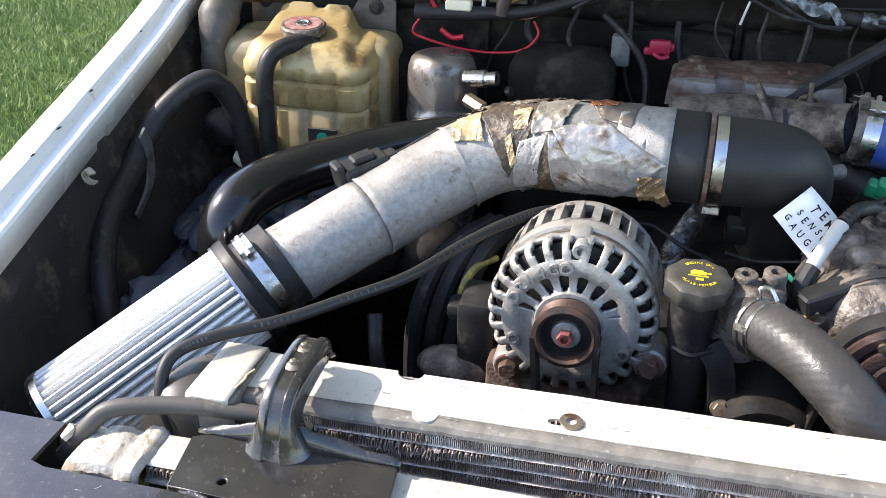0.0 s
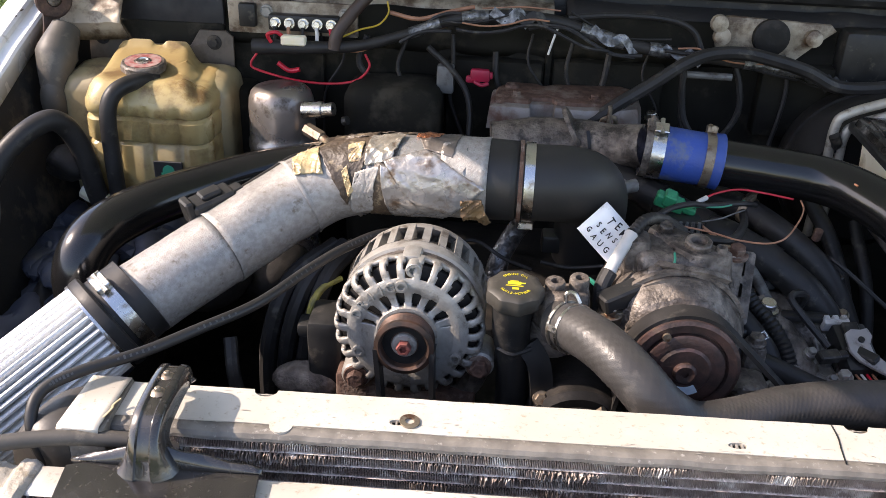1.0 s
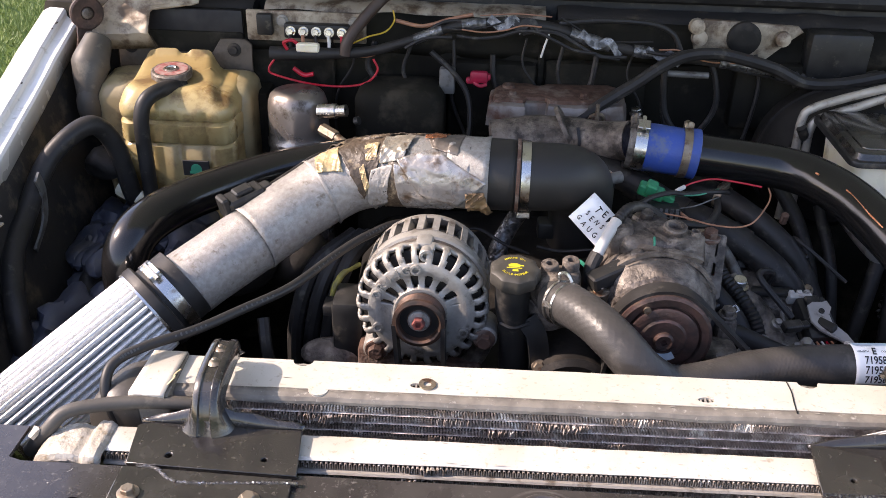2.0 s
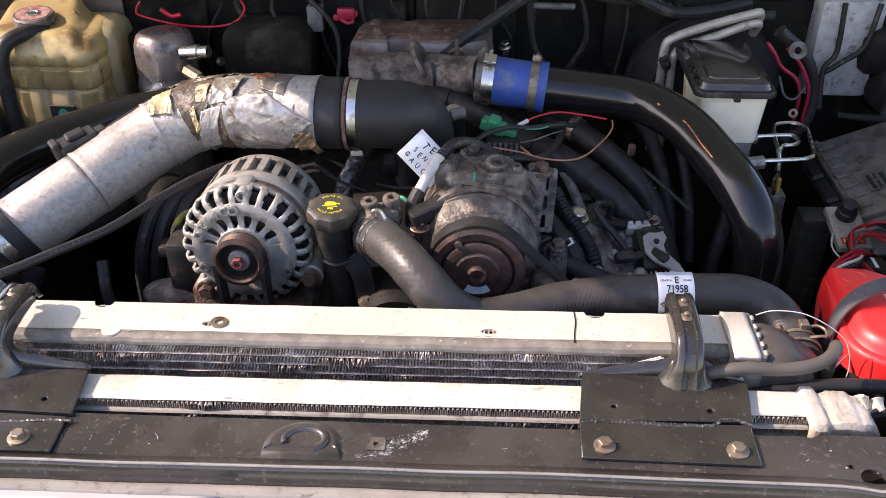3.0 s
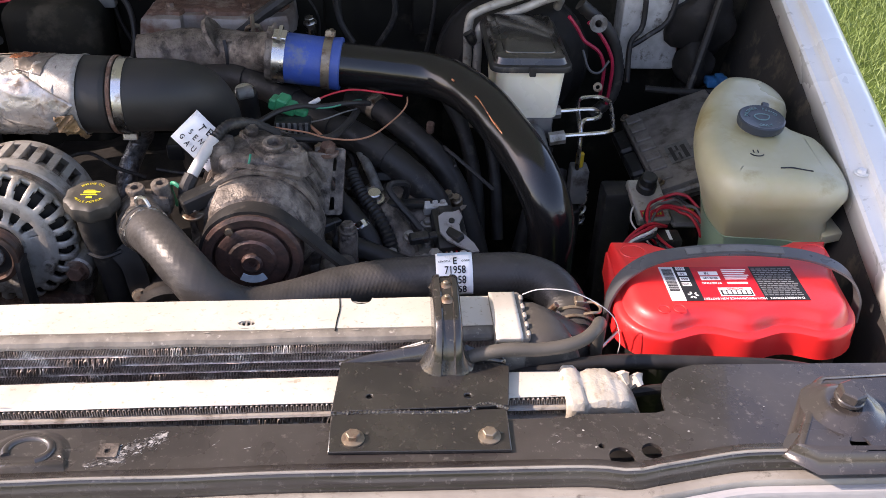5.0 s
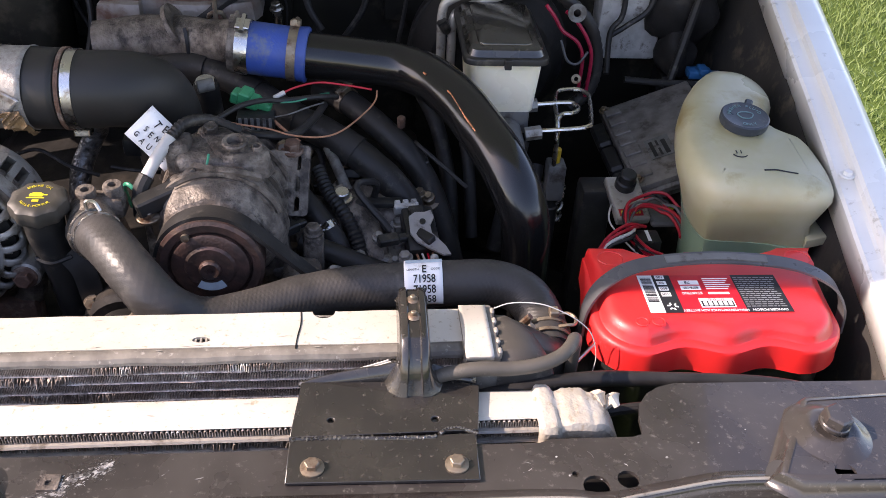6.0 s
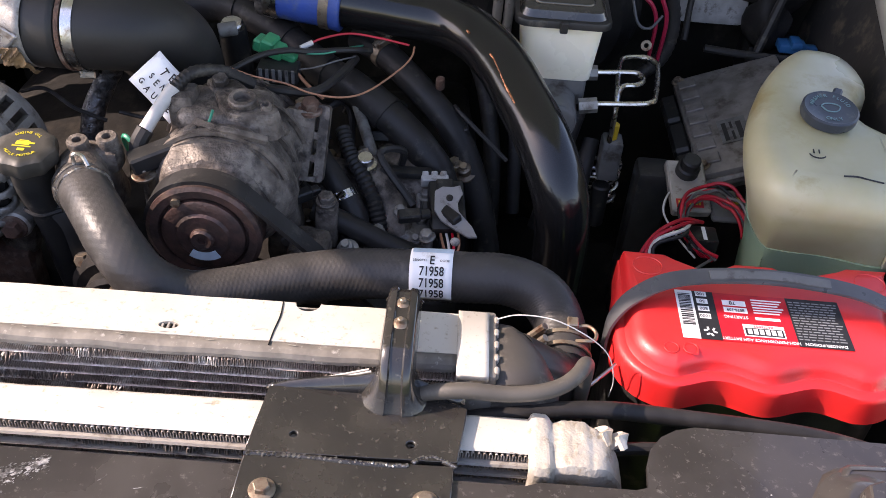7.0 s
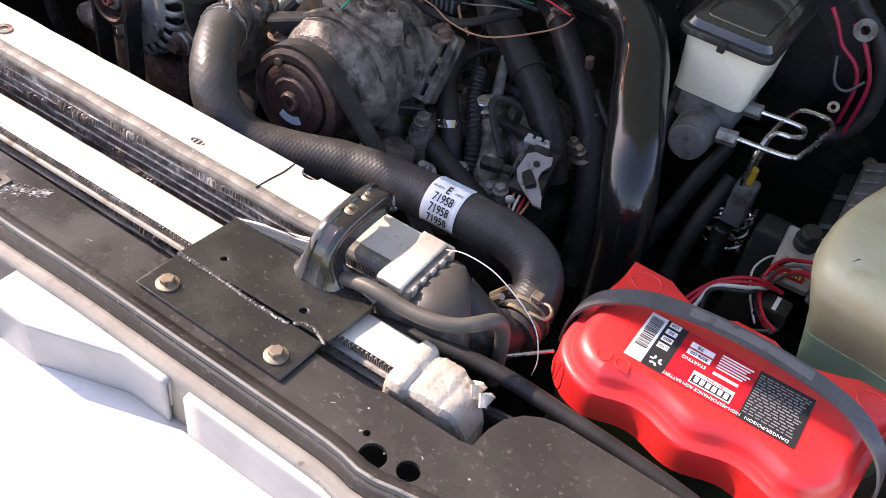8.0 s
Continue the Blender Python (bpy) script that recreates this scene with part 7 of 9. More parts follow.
part("faded_bars", bm, PLASTIC, em)
for k in range(3):
    bm = B()
    box(bm, (-0.066, -0.092 + 0.062 * k, -0.026), (-0.044, -0.036 + 0.062 * k, -0.008), 0.004, 1, MM)
    part("connector", bm, PLASTIC, em, "black cable connector")
for dx, dy in ((-0.038, -0.079), (0.052, -0.079), (-0.038, 0.098)):
    bm = B()
    hexbolt(bm, MM @ Vector((dx, dy, 0.0)), MM.to_3x3() @ Vector((0, 0, 1)), 0.005, 0.006)
    part("cover_screw", bm, ZINC, em)

# ---------- ignition relay box with coiled leads ----------
rb = thing("relay_box", (0.858, 0.872, 0.28), "grey metal relay with a round knob and a red sticker", "relay")
RM = Matrix.Translation((0.858, 0.872, 0.296)) @ Matrix.Rotation(radians(4), 4, "Z") @ Matrix.Rotation(radians(18), 4, "X")
bm = B()
box(bm, (-0.0215, -0.035, -0.006), (0.0215, 0.035, 0.006), 0.002, 1, RM)
part("case", bm, ALU_DULL, rb)
bm = B()
lathe(bm, [(0.013, 0.0), (0.0130, 0.010), (0.0110, 0.012), (0.0105, 0.022), (0.0085, 0.024)], RM @ Matrix.Translation((0, 0.018, 0.006)), 20)
part("knob", bm, PLASTIC, rb, "black round knob")
bm = B()
box(bm, (-0.017, -0.030, 0.006), (0.013, -0.019, 0.0066), 0, 1, RM)
stk = part("sticker", bm, REDPRINT, rb, "red and yellow sticker")
bm = B()
for k in range(7):
    box(bm, (-0.0145 + 0.0037 * k, -0.027, 0.0066), (-0.0122 + 0.0037 * k, -0.022, 0.0070), 0, 1, RM)
part("sticker_bar", bm, YELLOWINK, stk)
bm = B()
box(bm, (0.882, 0.832, 0.280), (0.918, 0.888, 0.288), 0.003, 1)
lone("terminal_plate", bm, GREYPLA, "small grey metal plate behind the battery", "plate")
bm = B()
cyl(bm, (0.903, 0.860, 0.288), (0.909, 0.850, 0.300), 0.004, 8)
lone("yellow_plug", bm, YELLOWINK, "small yellow wire plug", "plug")
rng = random.Random(11)
for k in range(7):
    r0 = 0.030 + 0.0016 * k
    mt = (WIRE_RED, GREYPLA, WIRE_RED, WIRE_RED, GREYPLA, INK, WIRE_RED)[k]
    cx, cy = 0.876 + rng.uniform(-0.003, 0.003), 0.803 + rng.uniform(-0.003, 0.003)
    bm = B()
    pts = []
    for a in range(0, 300, 20):
        q = radians(a - 20)
        pts.append((cx + r0 * math.cos(q), cy + r0 * 1.25 * math.sin(q), 0.296 + 0.010 * math.sin(q) + 0.004 * rng.uniform(-1, 1) + 0.002 * k))
    if k == 1:
        pts += [(0.845, 0.73, 0.30), (0.835, 0.70, 0.32)]
    tube(bm, pts, 0.0016 if k % 2 else 0.0020, 7, 4)
    lone("coiled_lead", bm, mt, ("coil of red wire" if mt is WIRE_RED else "coil of grey wire" if mt is GREYPLA else "coil of black wire") + " behind the battery", "wire", "coiled wires")
for k in range(4):
    bm = B()
    tube(bm, [(0.862 - 0.006 * k, 0.80, 0.305), (0.835, 0.785 - 0.008 * k, 0.318), (0.805, 0.765 - 0.005 * k, 0.310), (0.785 + 0.006 * k, 0.735, 0.290), (0.775, 0.70, 0.27)], 0.0021, 7, 5)
    lone("lead", bm, (WIRE_RED, WIRE_RED, WIRE_WHITE, INK)[k], ("red wire", "red wire", "grey wire", "black wire")[k] + " running down behind the battery", "wire", "battery wires")
bm = B()
tube(bm, [(0.846, 0.875, 0.286), (0.834, 0.855, 0.298), (0.826, 0.825, 0.295), (0.838, 0.79, 0.29), (0.853, 0.765, 0.285)], 0.0012, 6, 6)
lone("thin_lead", bm, WIRE_WHITE, "thin grey wire from the relay", "wire")
bm = B()
box(bm, (0.846, 0.772, 0.285), (0.876, 0.798, 0.303), 0.003)
inl = lone("fuse_holder", bm, PLASTIC, "black fuse holder among coiled wires", "fuse holder")
bm = B()
box(bm, (0.8595, 0.774, 0.303), (0.8635, 0.795, 0.3034))
part("white_mark", bm, WHITEPRINT, inl)

# ---------- back corner: relay centre, leads ----------
pw = thing("relay_centre", (0.92, 1.19, 0.33), "white relay box with torn black cover on the firewall", "relay box")
bm = B()
box(bm, (0.868, 1.165, 0.352), (0.962, 1.215, 0.50), 0.008, 2)
part("housing", bm, GREYWHITE, pw, "greyed white plastic housing")
bm = B()
blob(bm, (0.985, 1.15, 0.37), (0.028, 0.03, 0.04), 0.4, 40)
blob(bm, (0.99, 1.16, 0.43), (0.05, 0.03, 0.05), 0.35, 30)
part("torn_cover", bm, DARK, pw)
bm = B()
tube(bm, [(0.895, 1.155, 0.50), (0.897, 1.15, 0.43), (0.880, 1.14, 0.405), (0.872, 1.10, 0.36)], 0.0042, 8, 6)
tube(bm, [(0.945, 1.155, 0.50), (0.935, 1.15, 0.44), (0.905, 1.145, 0.415), (0.880, 1.14, 0.40)], 0.0042, 8, 6)
part("lead", bm, RUBBER, pw)
bm = B()
tube(bm, [(1.00, 1.13, 0.50), (0.985, 1.12, 0.42), (0.965, 1.10, 0.34), (0.955, 1.08, 0.30)], 0.006, 8, 6)
lone("black_cable", bm, RUBBER, "black cable hanging in the back corner", "cable")
bm = B()
box(bm, (0.97, 1.15, 0.28), (1.05, 1.20, 0.335), 0.008)
lone("corner_relay", bm, PLASTIC, "black relay block on the inner fender", "relay")
bm = B()
tube(bm, [(0.90, 1.10, 0.352), (0.95, 1.095, 0.350), (1.02, 1.09, 0.350)], 0.005, 8, 4)
lone("fender_cable", bm, RUBBER, "black cable crossing to the inner fender", "cable")
bm = B()
box(bm, (0.995, 1.105, 0.350), (1.030, 1.128, 0.362), 0.003)
box(bm, (1.008, 1.100, 0.358), (1.022, 1.124, 0.368), 0.003)
box(bm, (1.026, 1.110, 0.346), (1.046, 1.124, 0.358), 0.003)
lone("blue_connector", bm, BLUEP, "bright blue cable connector", "connector")
for k, (pts, r, mt, lb) in enumerate((
        ([(0.765, 1.05, 0.478), (0.778, 1.05, 0.462), (0.790, 1.05, 0.444), (0.812, 1.05, 0.428), (0.822, 1.05, 0.404), (0.822, 1.05, 0.36)], 0.0025, CRIMSON, "red wire beside the brake reservoir"),
        ([(0.792, 1.05, 0.470), (0.808, 1.05, 0.456), (0.826, 1.05, 0.430), (0.834, 1.05, 0.404), (0.833, 1.05, 0.35)], 0.0025, CRIMSON, "red wire beside the brake reservoir"),
        ([(0.79, 1.052, 0.43), (0.80, 1.045, 0.405), (0.815, 1.045, 0.40), (0.828, 1.05, 0.415)], 0.0018, STRAP, "grey wire beside the brake reservoir"))):
    bm = B()
    tube(bm, pts, r, 8, 6)
    lone("wire", bm, mt, lb, "wire", "brake reservoir wires")
bm = B()
tube(bm, [(0.782, 1.065, 0.49), (0.826, 1.065, 0.45), (0.845, 1.065, 0.40), (0.840, 1.06, 0.357), (0.815, 1.055, 0.33)], 0.0085, 12, 12, rib=0.0010, rib_every=2)
lone("split_loom", bm, RUBBER, "black corrugated split loom", "cable loom")
bm = B()
lathe(bm, [(0.003, -0.001), (0.0065, -0.001), (0.0065, 0.001), (0.003, 0.001), (0.003, -0.001)], axis_frame((0.812, 1.03, 0.385), (0, -1, 0.3)), 16, False)
lone("ring_terminal", bm, ZINC, "bare ring terminal on a loose wire", "terminal")
bm = B()
lathe(bm, [(0.005, -0.002), (0.012, -0.002), (0.012, 0.002), (0.005, 0.002), (0.005, -0.002)], axis_frame((0.805, 1.045, 0.47), (0, -1, 0.3)), 18, False)
lone("grommet", bm, GREYPLA, "grey ring on the wire bundle", "grommet")

# ---------- intake duct ----------
duct = thing("intake_duct", (0.05, 0.78, 0.36), "intake duct patched with silver heat wrap and duct tape", "intake duct")
DP = [(-0.150, 0.668, 0.3685), (-0.135, 0.680, 0.375), (-0.095, 0.720, 0.393), (-0.050, 0.765, 0.4135), (-0.010, 0.803, 0.432), (0.030, 0.824, 0.450), (0.075, 0.825, 0.463), (0.125, 0.815, 0.470), (0.180, 0.808, 0.4735), (0.250, 0.805, 0.4735)]
dpath = catmull(DP, 10)


def shell(name, i0, i1, r0, r1, material, label="", lump=0.03, flare=0.0, seed=0):
    bm = B()
    pts = dpath[i0:i1 + 1]
    fr = frames_along(dpath)[i0:i1 + 1]
    rings = []
    n = len(pts)
    for i, (p, (a, b)) in enumerate(zip(pts, fr)):
        f = i / (n - 1)
        rad = r0 + (r1 - r0) * f
        ring = []
        for j in range(40):
            q = math.tau * j / 40
            d = a * math.cos(q) + b * math.sin(q)
            rr = rad * (1 + lump * noise.noise((p + d * rad) * 38 + Vector((seed, 0, 0))) + 0.5 * lump * noise.noise((p + d * rad) * 110 + Vector((seed, 0, 0))))
            if flare and i in (0, n - 1):
                rr += flare * (0.5 + noise.noise(Vector((q * 2, seed, i))))
            ring.append(p + d * rr)
        rings.append(ring)
    skin(bm, rings, True, False)
    ob = part(name, bm, material, duct, label, 60)
    ob.modifiers.new("thick", "SOLIDIFY").thickness = 0.0008
    return ob


shell("wrap", 10, 26, 0.0385, 0.0390, WRAP, "woven silver heat wrap", 0.018, 0.001, 1)
shell("wrap", 26, 44, 0.0400, 0.0398, WRAP, "woven silver heat wrap", 0.022, 0.002, 4)
shell("wrap", 43, 58, 0.0410, 0.0405, WRAP, "wrinkled silver heat wrap", 0.018, 0.003, 7)
shell("foil", 56, 64, 0.0402, 0.0402, WRAP, "wrinkled silver foil", 0.02, 0.003, 9)
shell("tape", 62, 80, 0.0412, 0.0408, TAPE, "dull silver duct tape", 0.018, 0.002, 12)
shell("wrap", 76, 83, 0.0420, 0.0418, WRAP, "woven silver cloth strip", 0.02, 0.002, 15)


def patch(name, corners, r, material, label="", seed=0, wrinkle=0.0016):
    """A loose piece stuck on the duct. corners: four pairs of station and angle (0: top, 90: towards the front)."""
    fr = frames_along(dpath)
    bm = B()
    rings = []
    nu, nv = 22, 26
    (s0, a0), (s1, a1), (s2, a2), (s3, a3) = corners
    for i in range(nu + 1):
        ring = []
        for j in range(nv + 1):
            u, v = i / nu, j / nv
            rag = 0.0 if 0 < i < nu and 0 < j < nv else 1.0
            s = (s0 * (1 - u) + s1 * u) * (1 - v) + (s3 * (1 - u) + s2 * u) * v + rag * 0.16 * noise.noise(Vector((i * 0.9, j * 0.9, seed)))
            a = (a0 * (1 - u) + a1 * u) * (1 - v) + (a3 * (1 - u) + a2 * u) * v + rag * 1.3 * noise.noise(Vector((i * 0.8, j * 0.8, seed + 9)))
            k = max(0, min(int(s), len(dpath) - 2))
            p = dpath[k].lerp(dpath[k + 1], s - k)
            x, y = fr[k]
            q = radians(a)
            d = y * math.cos(q) + x * math.sin(q)
            w = Vector((s * 0.22 + a * 0.012, a * 0.045 - s * 0.10, seed * 1.7))
            fold = (1 - abs(2 * noise.noise(w))) ** 3 + 0.7 * (1 - abs(2 * noise.noise(Vector((s * 0.9 + a * 0.10, seed * 2.3, 0.0))))) ** 6
            ring.append(p + d * (r + wrinkle * fold + 0.0005 * noise.noise(w * 4)))
        rings.append(ring)
    skin(bm, rings, False, False)
    ob = part(name, bm, material, duct, label, 40)
    ob.modifiers.new("thick", "SOLIDIFY").thickness = 0.0005
    return ob


patch("foil_patch", [(45.5, -8), (51.5, -10), (50.5, 44), (43.5, 26)], 0.0424, CREAMFOIL, "peeling cream foil patch", 8, 0.0022)
patch("foil_patch", [(48, -62), (64, -60), (63, -8), (51, -12)], 0.0423, TORN, "peeling brown glue foil", 5, 0.0022)
patch("foil_patch", [(50.5, -10), (64.0, -12), (61.5, 44), (55.0, 98)], 0.0425, TORN, "torn brown foil gap", 10, 0.0010)
patch("foil_patch", [(58.0, 6), (61.5, 4), (61.0, 34), (58.4, 36)], 0.0433, CREAMFOIL, "bright cream foil scrap", 25)
patch("foil_patch", [(56.4, 46), (57.8, 40), (58.4, 74), (56.6, 82)], 0.0433, CREAMFOIL, "narrow cream foil strip", 21)
patch("tape_piece", [(62.5, -10), (69, -16), (67.5, 36), (62, 42)], 0.0430, CREAMSILVER, "crumpled silver foil with a cream sheen", 33, 0.0018)
patch("tape_piece", [(59.5, 50), (65.5, 42), (62, 112), (55, 118)], 0.0430, WRAP, "woven silver wrap", 40, 0.0006)
patch("foil_patch", [(64.5, 34), (66.6, 30), (67, 138), (60.0, 128)], 0.0424, TORN, "dark torn gap in the tape", 27, 0.0006)
patch("tape_flap", [(66.0, 34), (73.5, 16), (83.0, 66), (74.8, 138)], 0.0432, TAPE, "loose crumpled flap of duct tape", 3, 0.0013)
patch("tape_flap", [(65.6, 40), (70.0, 50), (76.0, 134), (66.2, 136)], 0.0429, TAPE, "loose crumpled flap of duct tape", 13, 0.0010)
patch("tape_piece", [(68, -60), (79, -60), (78, 26), (73, 14)], 0.0419, DULLFOIL, "dull grey-brown tape", 39, 0.0014)
patch("foil_patch", [(62, -74), (76, -74), (75, -34), (63, -30)], 0.0423, TORN, "brown stained foil", 14)
patch("foil_patch", [(70.5, -28), (75.5, -30), (75, -12), (71, -8)], 0.0430, COPPER, "copper coloured foil scrap", 16)
patch("foil_patch", [(79.5, 84), (82.5, 80), (84.0, 122), (79.5, 132)], 0.0436, PAPERSCRAP, "curled brown paper scrap", 18, 0.004)
shell("coupler", 82, 87, 0.0413, 0.0410, SILICONE, "black rubber coupler", 0.01, 0, 2)
bm = B()
edir = Vector((1, -0.02, 0)).normalized()
lathe(bm, [(0.0396, -0.0050), (0.0408, -0.0050), (0.0408, 0.0050), (0.0396, 0.0050)], axis_frame((0.2405, 0.8055, 0.4735), edir), 48, False)
for a in (-100,):
    ms = axis_frame((0.2405, 0.8055, 0.4735), edir) @ Matrix.Rotation(radians(a), 4, "Z") @ Matrix.Translation((0.044, 0, 0))
    box(bm, (-0.003, -0.008, -0.008), (0.005, 0.008, 0.008), 0.001, 1, ms)
part("band_clamp", bm, STEEL, duct, "wide bright band clamp")
bm = B()
lathe(bm, [(0.0405, -0.002), (0.0422, -0.002), (0.0422, 0.002), (0.0405, 0.002)], axis_frame((0.2320, 0.8060, 0.4735), edir), 48, False)
part("wire_clamp", bm, RUST, duct, "rusty wire clamp")
bm = B()
tube(bm, [(0.222, 0.806, 0.4735), (0.250, 0.805, 0.4735), (0.280, 0.811, 0.4712), (0.300, 0.826, 0.461), (0.310, 0.846, 0.440), (0.313, 0.862, 0.407), (0.314, 0.868, 0.36)], [0.0392, 0.0392, 0.0392, 0.0392, 0.0388, 0.0385, 0.0385], 44, 8)
part("elbow", bm, SILICONE, duct, "black silicone elbow", 60)
bm = B()
cyl(bm, (0.345, 0.880, 0.440), (0.363, 0.886, 0.442), 0.0075, 14, ch=0.001)
part("elbow_nipple", bm, GREYPLA, duct)
# the sensor block on the duct and its lead
bm = B()
SM = Matrix.Translation((-0.078, 0.772, 0.442)) @ Matrix.Rotation(radians(40), 4, "Z") @ Matrix.Rotation(radians(-12), 4, "Y")
box(bm, (-0.024, -0.015, -0.012), (0.022, 0.015, 0.013), 0.003, 1, SM)
box(bm, (-0.031, -0.011, -0.008), (-0.022, 0.011, 0.018), 0.002, 1, SM)
box(bm, (-0.012, -0.009, 0.012), (0.010, 0.009, 0.018), 0.002, 1, SM)
box(bm, (0.014, -0.010, -0.005), (0.034, 0.010, 0.010), 0.003, 1, SM)
sens = part("sensor_plug", bm, PLASTIC, duct, "black sensor plug")
bm = B()
tube(bm, [SM @ Vector((0.028, 0, 0.002)), (-0.030, 0.815, 0.462), (-0.005, 0.845, 0.470), (0.03, 0.865, 0.47), (0.06, 0.872, 0.46)], 0.0045, 8, 5)
part("sensor_lead", bm, RUBBER, sens)

# ---------- air filter ----------
flt = thing("air_filter", (-0.23, 0.60, 0.33), "silver grey pleated cone air filter clamped to the duct", "air filter")
FA, FD = Vector((-0.150, 0.664, 0.369)), Vector((-0.655, -0.61, -0.440)).normalized()
FM = axis_frame(FA, FD)
bm = B()
NP = 38
rings = []
for k in range(15):
    h = 0.012 + 0.182 * k / 14
    r = 0.0475 + 0.002 * k / 14
    ring = []
    for j in range(NP * 4):
        q = math.tau * j / (NP * 4)
        ph = (j % 4) / 4
        w = (0.0, 0.90, 1.0, 0.90)[j % 4]
        ring.append(FM @ Vector(((r - 0.0115 * (1 - w)) * math.cos(q), (r - 0.0115 * (1 - w)) * math.sin(q), h)))
    rings.append(ring)
skin(bm, rings)
part("pleats", bm, FILTERM, flt, "grey pleated mesh", 50)
bm = B()
lathe(bm, [(0.030, 0.0), (0.0480, 0.001), (0.0505, 0.003), (0.0505, 0.010), (0.0490, 0.0135), (0.043, 0.0135)], FM, 56)
part("end_ring", bm, RUBBER, flt, "black moulded end ring")
bm = B()
lathe(bm, [(0.0475, 0.0130), (0.0498, 0.0132), (0.0498, 0.0160), (0.0480, 0.0165)], FM, 56, False)
part("mesh_rim", bm, STEEL, flt)
bm = B()
lathe(bm, [(0.046, 0.192), (0.0505, 0.193), (0.0510, 0.199), (0.048, 0.204), (0.02, 0.204)], FM, 56)
part("end_cap", bm, STEEL, flt, "bright filter end cap")
bm = B()
lathe(bm, [(0.0392, -0.034), (0.0420, -0.033), (0.0422, 0.002), (0.0400, 0.003)], FM, 48)
part("neck", bm, RUBBER, flt, "black rubber filter neck")
bm = B()
clamp_band(bm, FA - FD * 0.011, FD, 0.0428, 0.0130, radians(75))
part("hose_clamp", bm, STEEL, flt, "bright worm drive clamp")

# ---------- charge pipe on this side ----------
lp = thing("charge_pipe", (-0.15, 0.90, 0.25), "glossy black charge pipe bending down behind the air filter", "pipe")
bm = B()
tube(bm, [(-0.228, 0.762, 0.24), (-0.229, 0.757, 0.32), (-0.226, 0.762, 0.368), (-0.213, 0.795, 0.391), (-0.185, 0.865, 0.391), (-0.135, 0.935, 0.388), (-0.070, 0.985, 0.391), (0.01, 1.015, 0.394), (0.08, 1.03, 0.39)], 0.0270, 32, 9)
part("pipe_body", bm, GLOSS, lp)

# ---------- coolant tank ----------
ct = thing("coolant_tank", (-0.245, 1.09, 0.25), "yellowed plastic coolant tank with a metal pressure cap", "coolant tank")
def ease(a, b, v):
    f = min(1.0, max(0.0, (v - a) / (b - a)))
    return f * f * (3 - 2 * f)


def tank_top(x, y):
    """Height of the tank's moulded top: a high block round the cap, a lower step beside it, a ridge at the back."""
    high = 0.474 + 0.26 * max(0.0, y - 1.085) + 0.008 * ease(1.146, 1.156, y) * (1 - 0.9 * ease(-0.278, -0.270, x) * (1 - ease(-0.262, -0.254, x)))
    low = 0.4625 + 0.10 * max(0.0, y - 1.085)
    return high + (low - high) * ease(-0.201, -0.181, x + 0.275 * (y - 1.05))


def coolant_ring(x0, y0, x1, y1, r, z, d=None):
    ring = []
    corner = rrect(x0, y0, x1, y1, r, 6)
    per = len(corner) // 4
    for i, ((xa, ya), (xb, yb)) in enumerate(zip(corner, corner[1:] + corner[:1])):
        n = 30 if i % per == per - 1 else 1
        for j in range(n):
            x, y = xa + (xb - xa) * j / n, ya + (yb - ya) * j / n
            g = sum(math.exp(-((x - c) / 0.005) ** 2) for c in (-0.292, -0.246, -0.205)) if y < y0 + 0.012 and d is None and z < 0.445 else 0
            w = 0.0022 * noise.noise(Vector((x * 22, y * 22, z * 30)))
            h = z
            if d is not None:
                h = 0.449 + (tank_top(x, y) - 0.449) * (1 - (1 - min(d / (0.018 if y > 1.05 else 0.026), 1)) ** 2)
            ring.append(Vector((x + w, y + 0.0045 * g + w, h + 0.0022 * noise.noise(Vector((x * 22, y * 22, 1))))))
    return ring


bm = B()
rings = [coolant_ring(-0.333 + e * 0.5, 1.029 + e, -0.166 - e * 0.5, 1.172, 0.022, z) for z, e in ((0.250, 0.010), (0.262, 0.004), (0.330, 0.002), (0.3915, 0.001), (0.3955, 0.0055), (0.3995, 0.0005), (0.4255, 0.0), (0.4300, 0.006), (0.4345, 0.0005), (0.442, -0.001), (0.449, 0.0))]
for d in (0.003, 0.007, 0.012, 0.018, 0.024, 0.032, 0.042, 0.052, 0.062, 0.069):
    rings.append(coolant_ring(-0.333 + d, 1.029 + d, -0.166 - d, 1.172 - d, max(0.022 - d * 0.4, 0.0015), 0.449, d))
skin(bm, rings)
part("tank_body", bm, TANK, ct, "yellowed translucent plastic body", 50)
# the wider back half behind the moulded seam
bm = B()
rings = []
for z, e in ((0.25, 0.004), (0.30, 0.0), (0.44, 0.0), (0.454, 0.002), (0.462, 0.007), (0.466, 0.016), (0.467, 0.026)):
    rings.append([Vector((x, y, z - 0.22 * max(0, 1.13 - y) * (z > 0.44) + 0.002 * noise.noise(Vector((x * 25, y * 25, z * 25))))) for x, y in rrect(-0.386 + e, 1.088 + e, -0.155 - e, 1.178 - e * 0.6, 0.016, 6)])
skin(bm, rings)
part("back_half", bm, TANK_BACK, ct, "greyed back half of the tank", 50)
CT = axis_frame((-0.264, 1.088, 0.474), (0.02, -0.10, 1))
bm = B()
lathe(bm, [(0.024, -0.006), (0.024, 0.004), (0.0285, 0.0045), (0.0295, 0.006), (0.0295, 0.013), (0.0275, 0.0155), (0.015, 0.0158)], CT, 12)
cc = part("pressure_cap", bm, CAST_OLD, ct, "octagonal metal pressure cap with faded red print", 30)
bm = B()
